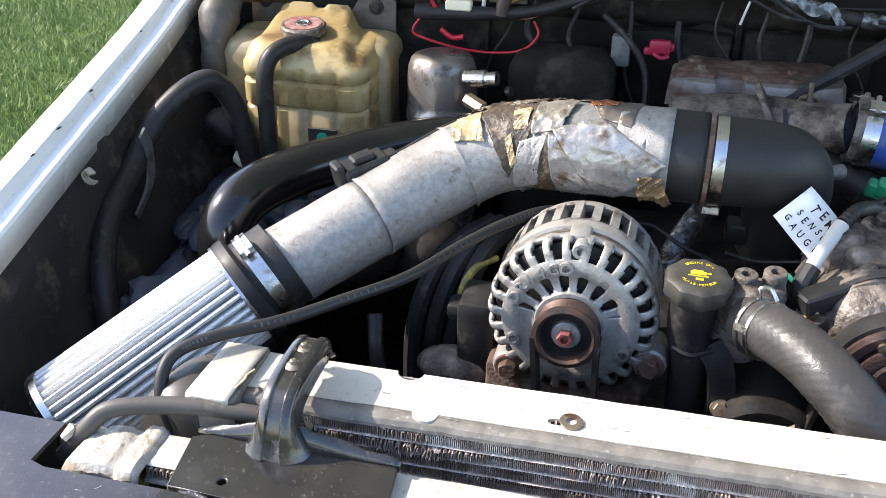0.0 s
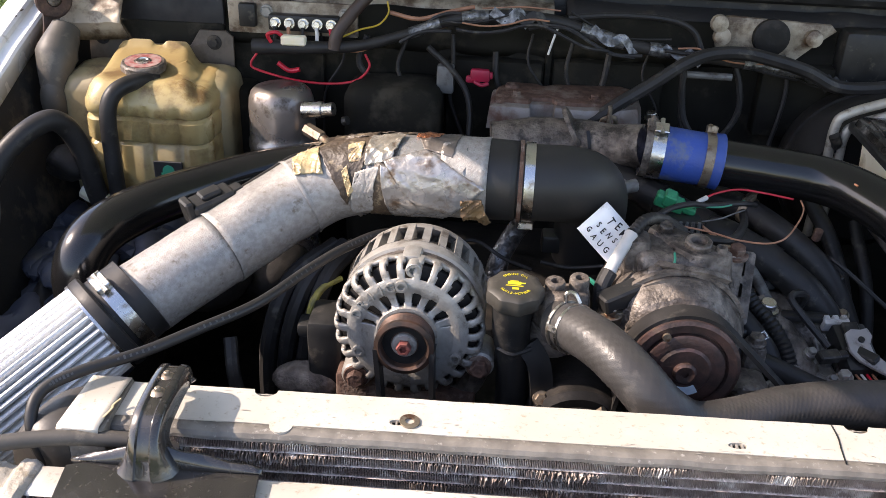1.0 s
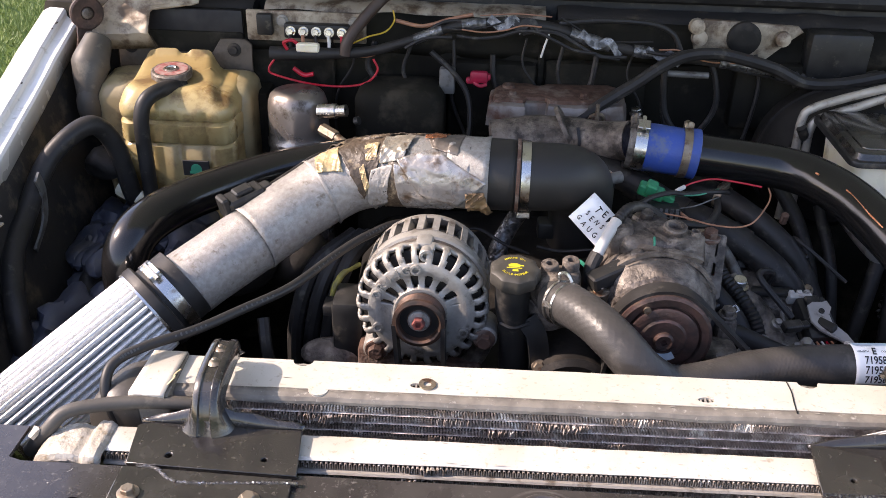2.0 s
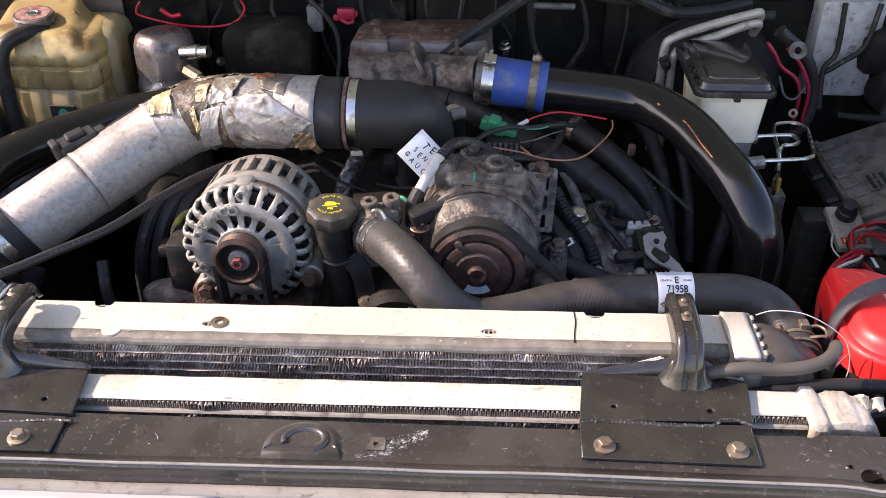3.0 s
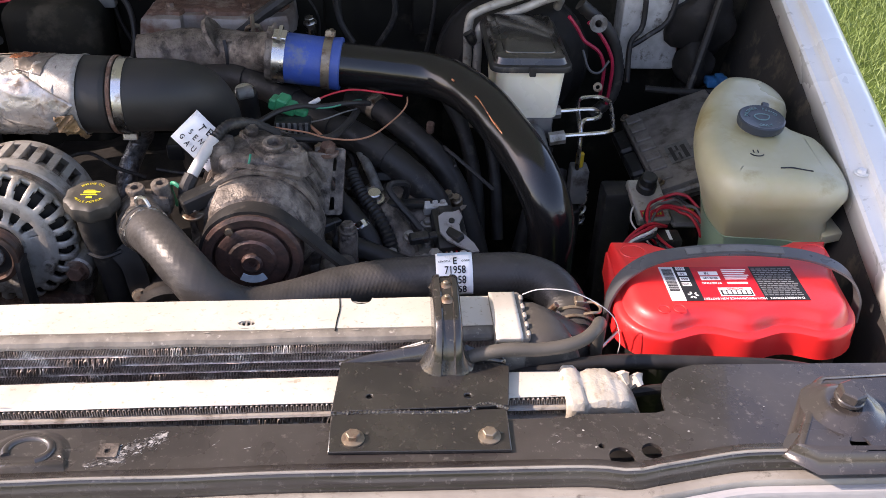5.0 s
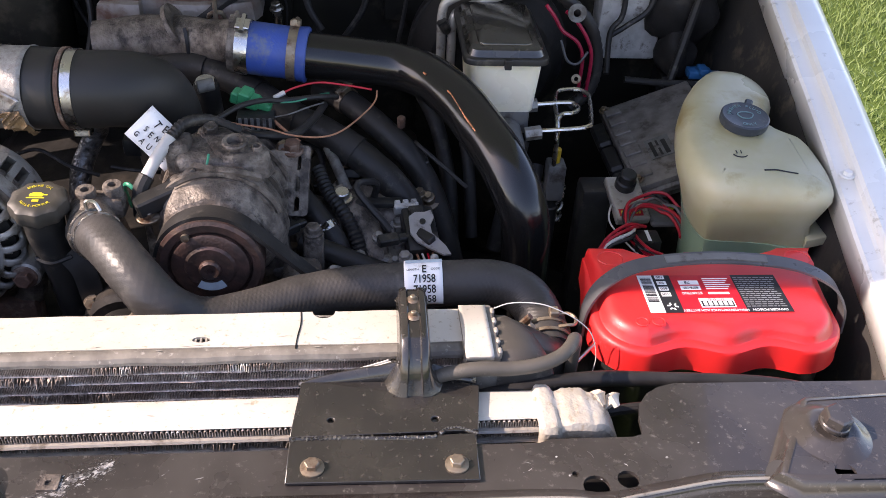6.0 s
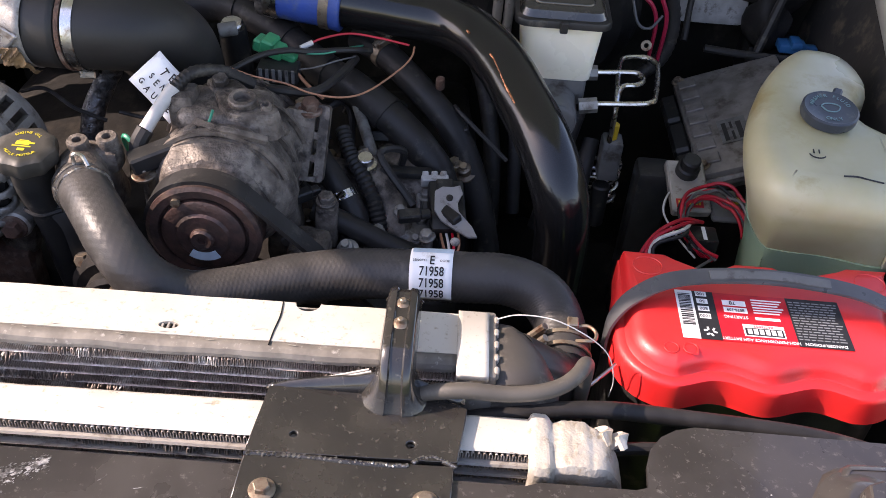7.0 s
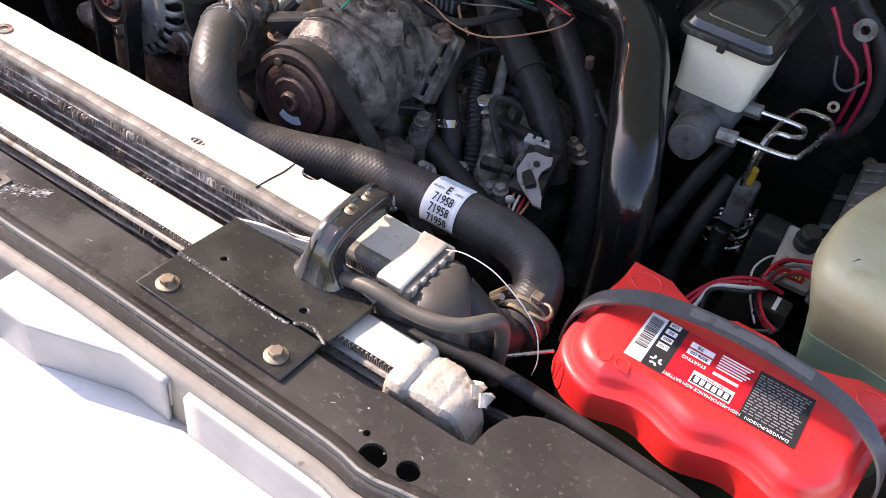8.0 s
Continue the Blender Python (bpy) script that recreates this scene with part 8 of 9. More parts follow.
lathe(bm, [(0.0115, 0.0159), (0.0235, 0.0159), (0.0235, 0.0162), (0.0115, 0.0162), (0.0115, 0.0159)], CT, 32, False)
FADED = mat("faded_red_print", (0.24, 0.06, 0.055), 0.5, col2=(0.34, 0.24, 0.22), scale=150, amt=0.9)
part("faded_ring", bm, FADED, cc)
bm = B()
lathe(bm, [(0.0095, 0.0158), (0.0092, 0.0175), (0.0070, 0.0178), (0.0065, 0.0165)], CT, 24)
part("cap_centre", bm, STEEL, cc)
bm = B()
tube(bm, [(-0.245, 1.075, 0.468), (-0.262, 1.045, 0.474), (-0.280, 1.022, 0.466), (-0.288, 1.012, 0.44), (-0.289, 1.010, 0.38), (-0.287, 1.005, 0.32), (-0.285, 0.98, 0.25)], 0.0108, 14, 7)
part("overflow_hose", bm, RUBBER, ct, "black overflow hose")
bm = B()
tube(bm, [(-0.315, 1.02, 0.305), (-0.317, 1.01, 0.33), (-0.325, 1.0, 0.40), (-0.338, 0.98, 0.44), (-0.358, 0.955, 0.440), (-0.385, 0.92, 0.412), (-0.395, 0.87, 0.37), (-0.385, 0.79, 0.335), (-0.36, 0.73, 0.29), (-0.345, 0.71, 0.22)], 0.0135, 16, 8)
part("feed_hose", bm, RUBBER, ct, "thick black coolant hose")
bm = B()
tube(bm, [(-0.338, 1.02, 0.33), (-0.30, 1.01, 0.315), (-0.275, 1.01, 0.318)], 0.012, 10, 4, lump=0.1)
part("lower_spout", bm, MILKY, ct, "pale plastic spout")
bm = B()
box(bm, (-0.243, 1.0265, 0.350), (-0.204, 1.0295, 0.374), 0.001, 1)
wl = part("warning_label", bm, INK, ct, "small black label with a blue-green symbol")
bm = B()
lathe(bm, [(0.003, 0), (0.008, 0), (0.008, 0.0006), (0.003, 0.0006)], axis_frame((-0.223, 1.0262, 0.361), (0, -1, 0)), 18)
box(bm, (-0.233, 1.0255, 0.354), (-0.213, 1.0263, 0.358))
part("label_symbol", bm, WIRE_GREEN, wl)
bm = B()
o = [(-0.380, 0.440), (-0.172, 0.440), (-0.170, 0.500), (-0.180, 0.508), (-0.217, 0.508), (-0.232, 0.485), (-0.320, 0.485), (-0.335, 0.508), (-0.376, 0.507)]
prism(bm, o, 0, 0.004, 0.001, 0, Matrix.Translation((0, 1.186, 0)) @ Matrix.Rotation(radians(90), 4, "X"))
mp = part("mounting_flange", bm, CREAM, ct, "rust stained brown mounting flange")
for x in (-0.357, -0.197):
    bm = B()
    hexbolt(bm, (x, 1.181, 0.492), (0, -1, 0), 0.0065, 0.006, 1.6)
    part("flange_bolt", bm, INNER, mp)

# ---------- canister ----------
can = thing("accumulator", (-0.08, 1.10, 0.25), "dull silver metal accumulator can with fittings", "accumulator")
KM = axis_frame((-0.0845, 1.092, 0.20), (-0.01, 0.055, 1))
bm = B()
lathe(bm, [(0.035, 0), (0.0455, 0.004), (0.0455, 0.176), (0.0470, 0.178), (0.0470, 0.186), (0.0455, 0.188), (0.0448, 0.200), (0.0445, 0.232), (0.0435, 0.243), (0.0400, 0.253), (0.034, 0.2590), (0.026, 0.2615), (0.012, 0.262)], KM, 64, True, lambda q: 1 + 0.013 * math.cos(q * 8 + 0.5))
part("can_body", bm, DULLCAN, can, "dull silver drawn can", 40)
bm = B()
cyl(bm, (-0.050, 1.072, 0.440), (-0.022, 1.066, 0.444), 0.011, 16, ch=0.001)
cyl(bm, (-0.024, 1.066, 0.4435), (-0.008, 1.063, 0.446), 0.009, 12)
part("port", bm, STEEL, can)
bm = B()
cyl(bm, (-0.045, 1.062, 0.418), (-0.020, 1.045, 0.412), 0.0088, 6, ch=0.001)
cyl(bm, (-0.022, 1.046, 0.4125), (-0.004, 1.034, 0.405), 0.0068, 14, ch=0.001)
part("fitting", bm, ZINC, can, "bright fitting nut")
bm = B()
cyl(bm, (0.004, 1.065, 0.43), (0.010, 1.063, 0.432), 0.006, 10)
part("port_cap", bm, PLASTIC, can)
bm = B()
tube(bm, [(-0.008, 1.036, 0.406), (0.015, 1.02, 0.398), (0.045, 1.01, 0.40)], 0.006, 10, 5)
part("fitting_hose", bm, RUBBER, can)
bm = B()
tube(bm, [(-0.06, 1.02, 0.39), (-0.04, 1.02, 0.402), (0.0, 1.02, 0.405), (0.03, 1.02, 0.407), (0.06, 1.02, 0.395)], 0.0068, 10, 14, rib=0.0012, rib_every=2)
lone("corrugated_tube", bm, RUBBER, "black corrugated wiring tube below the can", "cable loom")

# ---------- wheelhouse clutter ----------
bm = B()
strip(bm, [(-0.374, 0.865, 0.415), (-0.381, 0.885, 0.385), (-0.384, 0.880, 0.345), (-0.388, 0.85, 0.315)], 0.014, 0.003, (0, 1, 0.4))
lone("fender_strap", bm, GREYPLA, "pale worn metal strap on the inner fender", "strap")
bm = B()
strip(bm, [(-0.378, 0.772, 0.404), (-0.386, 0.775, 0.407), (-0.391, 0.776, 0.401), (-0.387, 0.775, 0.394), (-0.378, 0.774, 0.393)], 0.008, 0.0022, (0, 1, 0), 4)
lone("fender_clip", bm, TANPAINT, "cream metal clip on the inner fender", "clip")
bm = B()
for k in range(26):
    rng = random.Random(k)
    blob(bm, (-0.385 + 0.17 * rng.random(), 0.72 + 0.36 * rng.random(), 0.215 + 0.075 * rng.random()), (0.026, 0.06, 0.022), 0.7, 30, 3)
lone("plastic_sheet", bm, CLOTH, "crumpled blue-black plastic sheeting in the wheelhouse", "sheeting", kind="stuff")
bm = B()
tube(bm, [(-0.26, 1.0, 0.25), (-0.30, 0.96, 0.285), (-0.33, 0.88, 0.265), (-0.31, 0.78, 0.24)], 0.016, 12, 6, lump=0.1)
lone("wheelhouse_hose", bm, RUBBER, "dark rubber hose low in the wheelhouse", "hose")
bm = B()
blob(bm, (-0.355, 1.03, 0.365), (0.035, 0.04, 0.022), 0.45, 30, 3)
lone("horn", bm, DARK, "dark grimy horn body by the coolant tank", "horn")
bm = B()
cyl(bm, (-0.245, 0.905, 0.345), (-0.238, 0.90, 0.352), 0.006, 10)
lone("yellow_plug", bm, YELLOWINK, "small yellow plug behind the black pipe", "plug")
bm = B()
tube(bm, [(-0.16, 0.84, 0.33), (-0.14, 0.87, 0.36), (-0.10, 0.90, 0.365), (-0.05, 0.91, 0.34)], 0.0016, 6, 5)
lone("violet_wire", bm, PURPLE, "thin violet wire below the duct", "wire")
bm = B()
blob(bm, (-0.12, 0.84, 0.31), (0.05, 0.05, 0.035), 0.25, 18, 3)
blob(bm, (-0.06, 0.90, 0.29), (0.05, 0.06, 0.04), 0.25, 18, 3)
lone("exhaust_manifold", bm, DARK, "dark exhaust manifold under the intake duct", "manifold")

# ---------- hoses and cables round the radiator ----------
bh = thing("vacuum_hose", (0.0, 0.60, 0.41), "black rubber hose with faded white lettering across the air filter", "hose")
AH = [(0.150, 0.800, 0.405), (0.101, 0.777, 0.420), (0.066, 0.741, 0.421), (0.037, 0.692, 0.421), (0.004, 0.624, 0.421), (-0.036, 0.576, 0.421), (-0.069, 0.539, 0.421), (-0.105, 0.510, 0.421), (-0.126, 0.488, 0.418), (-0.130, 0.472, 0.408), (-0.126, 0.462, 0.390), (-0.118, 0.462, 0.36), (-0.11, 0.465, 0.33)]
bm = B()
tube(bm, AH, 0.0048, 14, 8)
part("hose_body", bm, SILICONE, bh)
hp = catmull(AH, 40)
for i0 in (60, 118, 176, 232, 290):
    bm = B()
    for k in range(7):
        p, q = hp[i0 + 4 * k], hp[i0 + 4 * k + 2]
        t = (q - p).normalized()
        out = Vector((t.y, -t.x, 0)).normalized()
        if out.y > 0:
            out = -out
        nrm = (out * 0.75 + Vector((0, 0, 0.66))).normalized()
        upv = nrm.cross(t)
        c = p + nrm * 0.0049
        h = 0.0009 + 0.0004 * (k % 3)
        vs = [bm.verts.new(c + t * a + upv * b + nrm * e) for e in (-0.0003, 0.0002) for a, b in ((-0.0009, -h), (0.0009, -h), (0.0009, h), (-0.0009, h))]
        bm.faces.new(vs[4:8])
    part("faded_bars", bm, FADEDPRINT, bh)["kind"] = "stuff"
bm = B()
tube(bm, [(-0.185, 0.425, 0.365), (-0.166, 0.428, 0.388), (-0.152, 0.438, 0.4), (-0.122, 0.448, 0.402), (-0.085, 0.456, 0.401), (-0.045, 0.462, 0.396), (-0.02, 0.468, 0.385)], 0.0062, 14, 8)
lone("bypass_hose", bm, HOSE_WORN, "weathered grey-black hose behind the support panel", "hose")
bm = B()
tube(bm, [(0.570, 0.461, 0.388), (0.594, 0.458, 0.400), (0.618, 0.4565, 0.4065), (0.646, 0.4565, 0.4065), (0.669, 0.4585, 0.4085), (0.686, 0.465, 0.4105), (0.697, 0.475, 0.4125), (0.703, 0.487, 0.4095), (0.7065, 0.496, 0.398), (0.708, 0.501, 0.375), (0.708, 0.503, 0.33)], 0.0058, 16, 8)
lone("overflow_hose", bm, HOSE_WORN, "grey-black hose curving round the radiator end tank", "hose")
bm = B()
tube(bm, [(0.60, 0.462, 0.362), (0.645, 0.466, 0.371), (0.686, 0.4735, 0.373), (0.730, 0.4785, 0.3725), (0.780, 0.4780, 0.3705), (0.830, 0.4765, 0.3690), (0.880, 0.474, 0.366), (0.93, 0.470, 0.355), (0.985, 0.460, 0.335), (1.0, 0.45, 0.31)], 0.0068, 14, 8)
lone("battery_cable", bm, RUBBER, "black cable running along the support panel", "cable")
bm = B()
cyl(bm, (0.708, 0.505, 0.358), (0.738, 0.536, 0.360), 0.0016, 8)
lone("steel_pin", bm, STEEL, "thin bright steel pin beside the battery", "pin")
bm = B()
tube(bm, [(0.72, 0.455, 0.355), (0.76, 0.458, 0.358), (0.80, 0.462, 0.352)], 0.005, 10, 5)
lone("ground_cable", bm, RUBBER, "short black cable below the battery", "cable")
bm = B()
tube(bm, [(0.639, 0.518, 0.4175), (0.652, 0.520, 0.4210), (0.670, 0.521, 0.4205), (0.686, 0.520, 0.4175), (0.707, 0.519, 0.4065), (0.722, 0.518, 0.394), (0.7295, 0.517, 0.381), (0.734, 0.516, 0.362), (0.733, 0.515, 0.346)], 0.0005, 7, 8)
lone("white_wire", bm, WIRE_WHITE, "thin loose white wire by the radiator neck", "wire")
bm = B()
tube(bm, [(0.516, 0.4625, 0.3965), (0.535, 0.466, 0.4005), (0.552, 0.4695, 0.4035)], 0.0009, 7, 4)
tube(bm, [(0.512, 0.465, 0.3955), (0.532, 0.4685, 0.3995), (0.550, 0.4715, 0.4035)], 0.0008, 7, 4)
lone("tie_wire", bm, WIRE_WHITE, "bare tie wire under the bracket arm", "wire")

# ---------- note tag and its lead ----------
tag = thing("paper_tag", (0.315, 0.78, 0.42), "white paper tag with handwritten words on a sensor lead", "tag")
T, Lc = Vector((0.3185, 0.781, 0.4680)), Vector((0.2900, 0.767, 0.4430))
Rv = (Vector((0.3525, 0.763, 0.4320)) - T)
Dv = (Lc - T)
Dv = Dv * (0.040 / Dv.length)
Rv = Rv - Dv.normalized() * Rv.dot(Dv.normalized())
Rv = Rv * (0.054 / Rv.length)
nrm = Rv.cross(-Dv).normalized()
bm = B()
rings = []
for i in range(7):
    rings.append([T + Rv * (i / 6) + Dv * (j / 4) + nrm * (0.0018 * math.sin(i * 0.9 + j * 0.5)) for j in range(5)])
skin(bm, rings, False, False)
sheet = part("sheet", bm, PAPER, tag)
sheet.modifiers.new("thick", "SOLIDIFY").thickness = 0.0004
tm = Matrix((Rv.normalized(), -Dv.normalized(), nrm)).transposed().to_4x4()
rng = random.Random(2)
for word, d, sx, size in (("TEMP", 0.24, 0.30, 0.0112), ("SENSOR", 0.54, 0.20, 0.0085), ("GAUGE", 0.80, 0.14, 0.0085)):
    for k, ch in enumerate(word):
        m = tm.copy()
        m.translation = T + Rv * (sx + 0.018 + k * 0.82 / max(5, len(word))) + Dv * (d + rng.uniform(-0.03, 0.03)) + nrm * 0.0026
        writing("handwriting", ch, size * rng.uniform(0.9, 1.1), m @ Matrix.Rotation(rng.uniform(-0.2, 0.2), 4, "Z"), INK, sheet, depth=0.0001, squeeze=0.80, bold=0.00014)
bm = B()
tube(bm, [(0.341, 0.742, 0.454), (0.330, 0.727, 0.441), (0.320, 0.712, 0.427)], 0.0062, 14, 5, lump=0.08)
part("white_sleeve", bm, DINGYTAPE, tag, "greyish white taped sleeve")
bm = B()
tube(bm, [(0.40, 0.79, 0.435), (0.375, 0.775, 0.455), (0.355, 0.757, 0.462), (0.341, 0.742, 0.454)], 0.0055, 10, 10, rib=0.0008, rib_every=2)
tube(bm, [(0.320, 0.712, 0.427), (0.314, 0.704, 0.415), (0.312, 0.70, 0.39)], 0.008, 10, 5)
part("lead", bm, RUBBER, tag, "black corrugated lead")
bm = B()
tube(bm, [(0.312, 0.705, 0.412), (0.300, 0.712, 0.418), (0.294, 0.722, 0.405), (0.296, 0.73, 0.38)], 0.0022, 7, 5)
lone("teal_wire", bm, WIRE_GREEN, "short teal wire beside the coolant outlet", "wire")

# ---------- green plug and loose wires ----------
gp = thing("green_plug", (0.405, 0.872, 0.42), "bright green wiring plug with loose wires", "connector")
GM = Matrix.Translation((0.403, 0.872, 0.430)) @ Matrix.Rotation(radians(-14), 4, "Z") @ Matrix.Rotation(radians(14), 4, "Y")
bm = B()
box(bm, (-0.020, -0.009, -0.008), (0.012, 0.009, 0.006), 0.002, 1, GM)
box(bm, (-0.012, -0.011, -0.004), (0.002, 0.011, 0.010), 0.002, 1, GM)
box(bm, (0.010, -0.006, -0.006), (0.026, 0.006, 0.003), 0.002, 1, GM)
part("housing", bm, GREEN, gp)
bm = B()
box(bm, (0.39, 0.842, 0.405), (0.432, 0.866, 0.421), 0.002)
blk = lone("black_multiplug", bm, PLASTIC, "black ribbed multi-pin plug under the green one", "connector")
for k in range(6):
    bm = B()
    box(bm, (0.393 + 0.0066 * k, 0.8405, 0.4075), (0.3965 + 0.0066 * k, 0.8425, 0.4225), 0.0005, 1)
    part("rib", bm, GREYPLA, blk)
bm = B()
tube(bm, [(0.434, 0.880, 0.431), (0.452, 0.892, 0.435), (0.478, 0.902, 0.437), (0.508, 0.903, 0.434), (0.540, 0.900, 0.430)], 0.0012, 7, 6)
lone("red_wire", bm, WIRE_RED, "loose bright red wire", "wire")
bm = B()
tube(bm, [(0.546, 0.893, 0.432), (0.5445, 0.875, 0.430), (0.534, 0.850, 0.428), (0.508, 0.805, 0.428), (0.485, 0.790, 0.428), (0.455, 0.790, 0.430), (0.43, 0.800, 0.432), (0.397, 0.803, 0.436), (0.375, 0.812, 0.437)], 0.0010, 7, 6)
lone("tan_wire", bm, WIRE_TAN, "loose tan wire in a long curve", "wire")
bm = B()
cyl(bm, (0.430, 0.876, 0.430), (0.441, 0.884, 0.433), 0.0028, 8)
lone("white_splice", bm, WIRE_WHITE, "small white wire splice", "splice")
for pts, r, mt, lb in (
        ([(0.425, 0.868, 0.428), (0.455, 0.868, 0.430), (0.48, 0.885, 0.43), (0.49, 0.91, 0.42)], 0.0010, WIRE_GREEN, "thin green wire"),
        ([(0.432, 0.853, 0.418), (0.45, 0.85, 0.424), (0.47, 0.865, 0.425), (0.485, 0.885, 0.42)], 0.0009, GREYPLA, "thin grey wire"),
        ([(0.37, 0.825, 0.428), (0.395, 0.845, 0.435), (0.42, 0.858, 0.436), (0.44, 0.870, 0.430), (0.48, 0.88, 0.43), (0.50, 0.90, 0.42)], 0.0032, RUBBER, "black plastic-covered lead"),
        ([(0.36, 0.80, 0.43), (0.42, 0.80, 0.425), (0.455, 0.81, 0.42), (0.475, 0.845, 0.42), (0.485, 0.89, 0.415)], 0.0046, RUBBER, "black corrugated lead"),
        ([(0.43, 0.85, 0.416), (0.445, 0.835, 0.41), (0.46, 0.83, 0.40)], 0.0018, WIRE_TAN, "thin tan wire")):
    bm = B()
    tube(bm, pts, r, 8, 6)
    lone("wire", bm, mt, lb + " beside the green plug", "wire", "plug wires")

# ---------- thick looms and hoses above the valve cover ----------
for pts, r, lump, mt, nm, lb in (
        ([(0.26, 0.985, 0.405), (0.315, 0.992, 0.412), (0.365, 0.975, 0.408), (0.41, 0.945, 0.395), (0.445, 0.915, 0.385), (0.49, 0.885, 0.378), (0.54, 0.855, 0.355), (0.575, 0.835, 0.325), (0.595, 0.825, 0.28)], 0.0185, 0.06, RUBBER, "taped_loom", "thick taped black wiring loom"),
        ([(0.475, 0.985, 0.390), (0.509, 0.955, 0.388), (0.552, 0.911, 0.373), (0.590, 0.885, 0.343), (0.615, 0.868, 0.300), (0.635, 0.84, 0.24), (0.65, 0.81, 0.17)], 0.0155, 0.02, RUBBER, "heater_hose", "dusty grey-black heater hose"),
        ([(0.438, 0.845, 0.37), (0.447, 0.825, 0.365), (0.458, 0.80, 0.352), (0.478, 0.778, 0.338), (0.50, 0.757, 0.315), (0.51, 0.74, 0.28)], 0.0125, 0.0, RUBBER, "fuel_hose", "black hose with a small clamp"),
        ([(0.462, 0.745, 0.325), (0.50, 0.735, 0.315), (0.545, 0.725, 0.300), (0.60, 0.72, 0.285), (0.66, 0.72, 0.27)], 0.0115, 0.0, RUBBER, "bypass_hose", "black hose behind the radiator hose"),
        ([(0.60, 1.02, 0.38), (0.625, 0.98, 0.34), (0.64, 0.93, 0.28), (0.645, 0.90, 0.2)], 0.010, 0.0, RUBBER, "heater_pipe", "dark rubber covered heater pipe"),
        ([(0.655, 1.0, 0.36), (0.665, 0.94, 0.30), (0.67, 0.90, 0.22)], 0.008, 0.0, RUBBER, "heater_pipe", "dark rubber covered heater pipe"),
        ([(0.735, 0.96, 0.33), (0.72, 0.93, 0.28), (0.70, 0.90, 0.2)], 0.010, 0.0, RUBBER, "brake_hose", "dark hose below the brake cylinder"),
        ([(0.755, 0.95, 0.30), (0.745, 0.91, 0.25), (0.74, 0.88, 0.17)], 0.010, 0.0, RUBBER, "brake_hose", "dark hose below the brake cylinder")):
    bm = B()
    tube(bm, pts, r, 16, 8, lump=lump)
    kind = "hose" if "hose" in nm else "pipe" if "pipe" in nm else "cable loom"
    if nm not in ("taped_loom", "heater_hose"):
        lone(nm, bm, mt, lb, kind)
        continue
    th = thing(nm, pts[0], lb, kind)
    part("loom_body" if lump > 0.05 else "hose_body", bm, mt, th)
    way = catmull(pts, 8)
    for i in ((9, 20, 31, 42) if lump > 0.05 else (8,)):
        bm = B()
        if lump > 0.05:
            tube(bm, [tuple(p) for p in way[i:i + 4]], r * 1.10, 14, 2, lump=0.05)
            part("tape_wrap", bm, RUBBER, th)
        else:
            clamp_band(bm, way[i], way[i + 1] - way[i], r * 1.02, 0.009, 1.9)
            part("hose_clamp", bm, ZINC, th)
bm = B()
cd = Vector((0.02, -0.021, -0.022)).normalized()
clamp_band(bm, (0.489, 0.767, 0.326), cd, 0.0130, 0.0085, radians(150))
lone("small_clamp", bm, STEEL, "small bright worm clamp on the black hose", "hose clamp")
bm = B()
tube(bm, [(0.478, 0.835, 0.362), (0.490, 0.81, 0.348), (0.508, 0.785, 0.335), (0.522, 0.765, 0.315), (0.53, 0.75, 0.29)], 0.0072, 12, 12, rib=0.0013, rib_every=2)
lone("convoluted_tube", bm, RUBBER, "black convoluted wiring tube", "cable loom")
bm = B()
tube(bm, [(0.489, 0.872, 0.369), (0.500, 0.845, 0.358), (0.512, 0.822, 0.340)], 0.0062, 12, 4)
lone("grey_stay", bm, GREYPLA, "pale grey steel stay", "stay")
bm = B()
tube(bm, [(0.50, 0.83, 0.33), (0.52, 0.80, 0.315), (0.54, 0.77, 0.295), (0.56, 0.74, 0.26)], [0.020, 0.021, 0.018, 0.014], 12, 6, lump=0.12)
lone("injection_housing", bm, CAST_OLD, "dull grey cast housing below the looms", "casting")
bm = B()
lathe(bm, [(0.013, 0), (0.012, 0.004), (0.0085, 0.005), (0.0085, 0.012), (0.0075, 0.013)], axis_frame((0.506, 0.805, 0.340), (0, -0.2, 1)), 12)
lone("flange_bolt", bm, STEEL, "pale flange bolt on the grey housing", "bolt")
bm = B()
box(bm, (0.512, 0.800, 0.330), (0.575, 0.815, 0.338), 0.003)
tube(bm, [(0.573, 0.808, 0.336), (0.582, 0.802, 0.337), (0.584, 0.78, 0.325), (0.588, 0.75, 0.30), (0.590, 0.735, 0.27)], 0.0016, 7, 5)
lone("cable_bracket", bm, PLASTIC, "black bracket holding a thin steel cable", "bracket")
bm = B()
blob(bm, (0.545, 0.86, 0.30), (0.05, 0.06, 0.035), 0.3, 25, 3)
blob(bm, (0.47, 0.80, 0.30), (0.035, 0.05, 0.035), 0.25, 25, 3)
blob(bm, (0.52, 0.73, 0.26), (0.05, 0.03, 0.03), 0.3, 30, 3)
lone("pump_body", bm, CAST_OLD, "grimy pump casting deep in the bay", "pump")
bm = B()
box(bm, (0.466, 0.72, 0.285), (0.488, 0.745, 0.345), 0.006)
hexbolt(bm, (0.477, 0.732, 0.345), (0, -0.1, 1), 0.008, 0.010, 1.3)
lone("bracket_stud", bm, CAST_OLD, "grimy stud boss beside the compressor", "stud")
bm = B()
box(bm, (0.49, 0.70, 0.262), (0.53, 0.72, 0.302), 0.005)
lone("engine_tab", bm, CAST_OLD, "dull grey lifting tab", "tab")
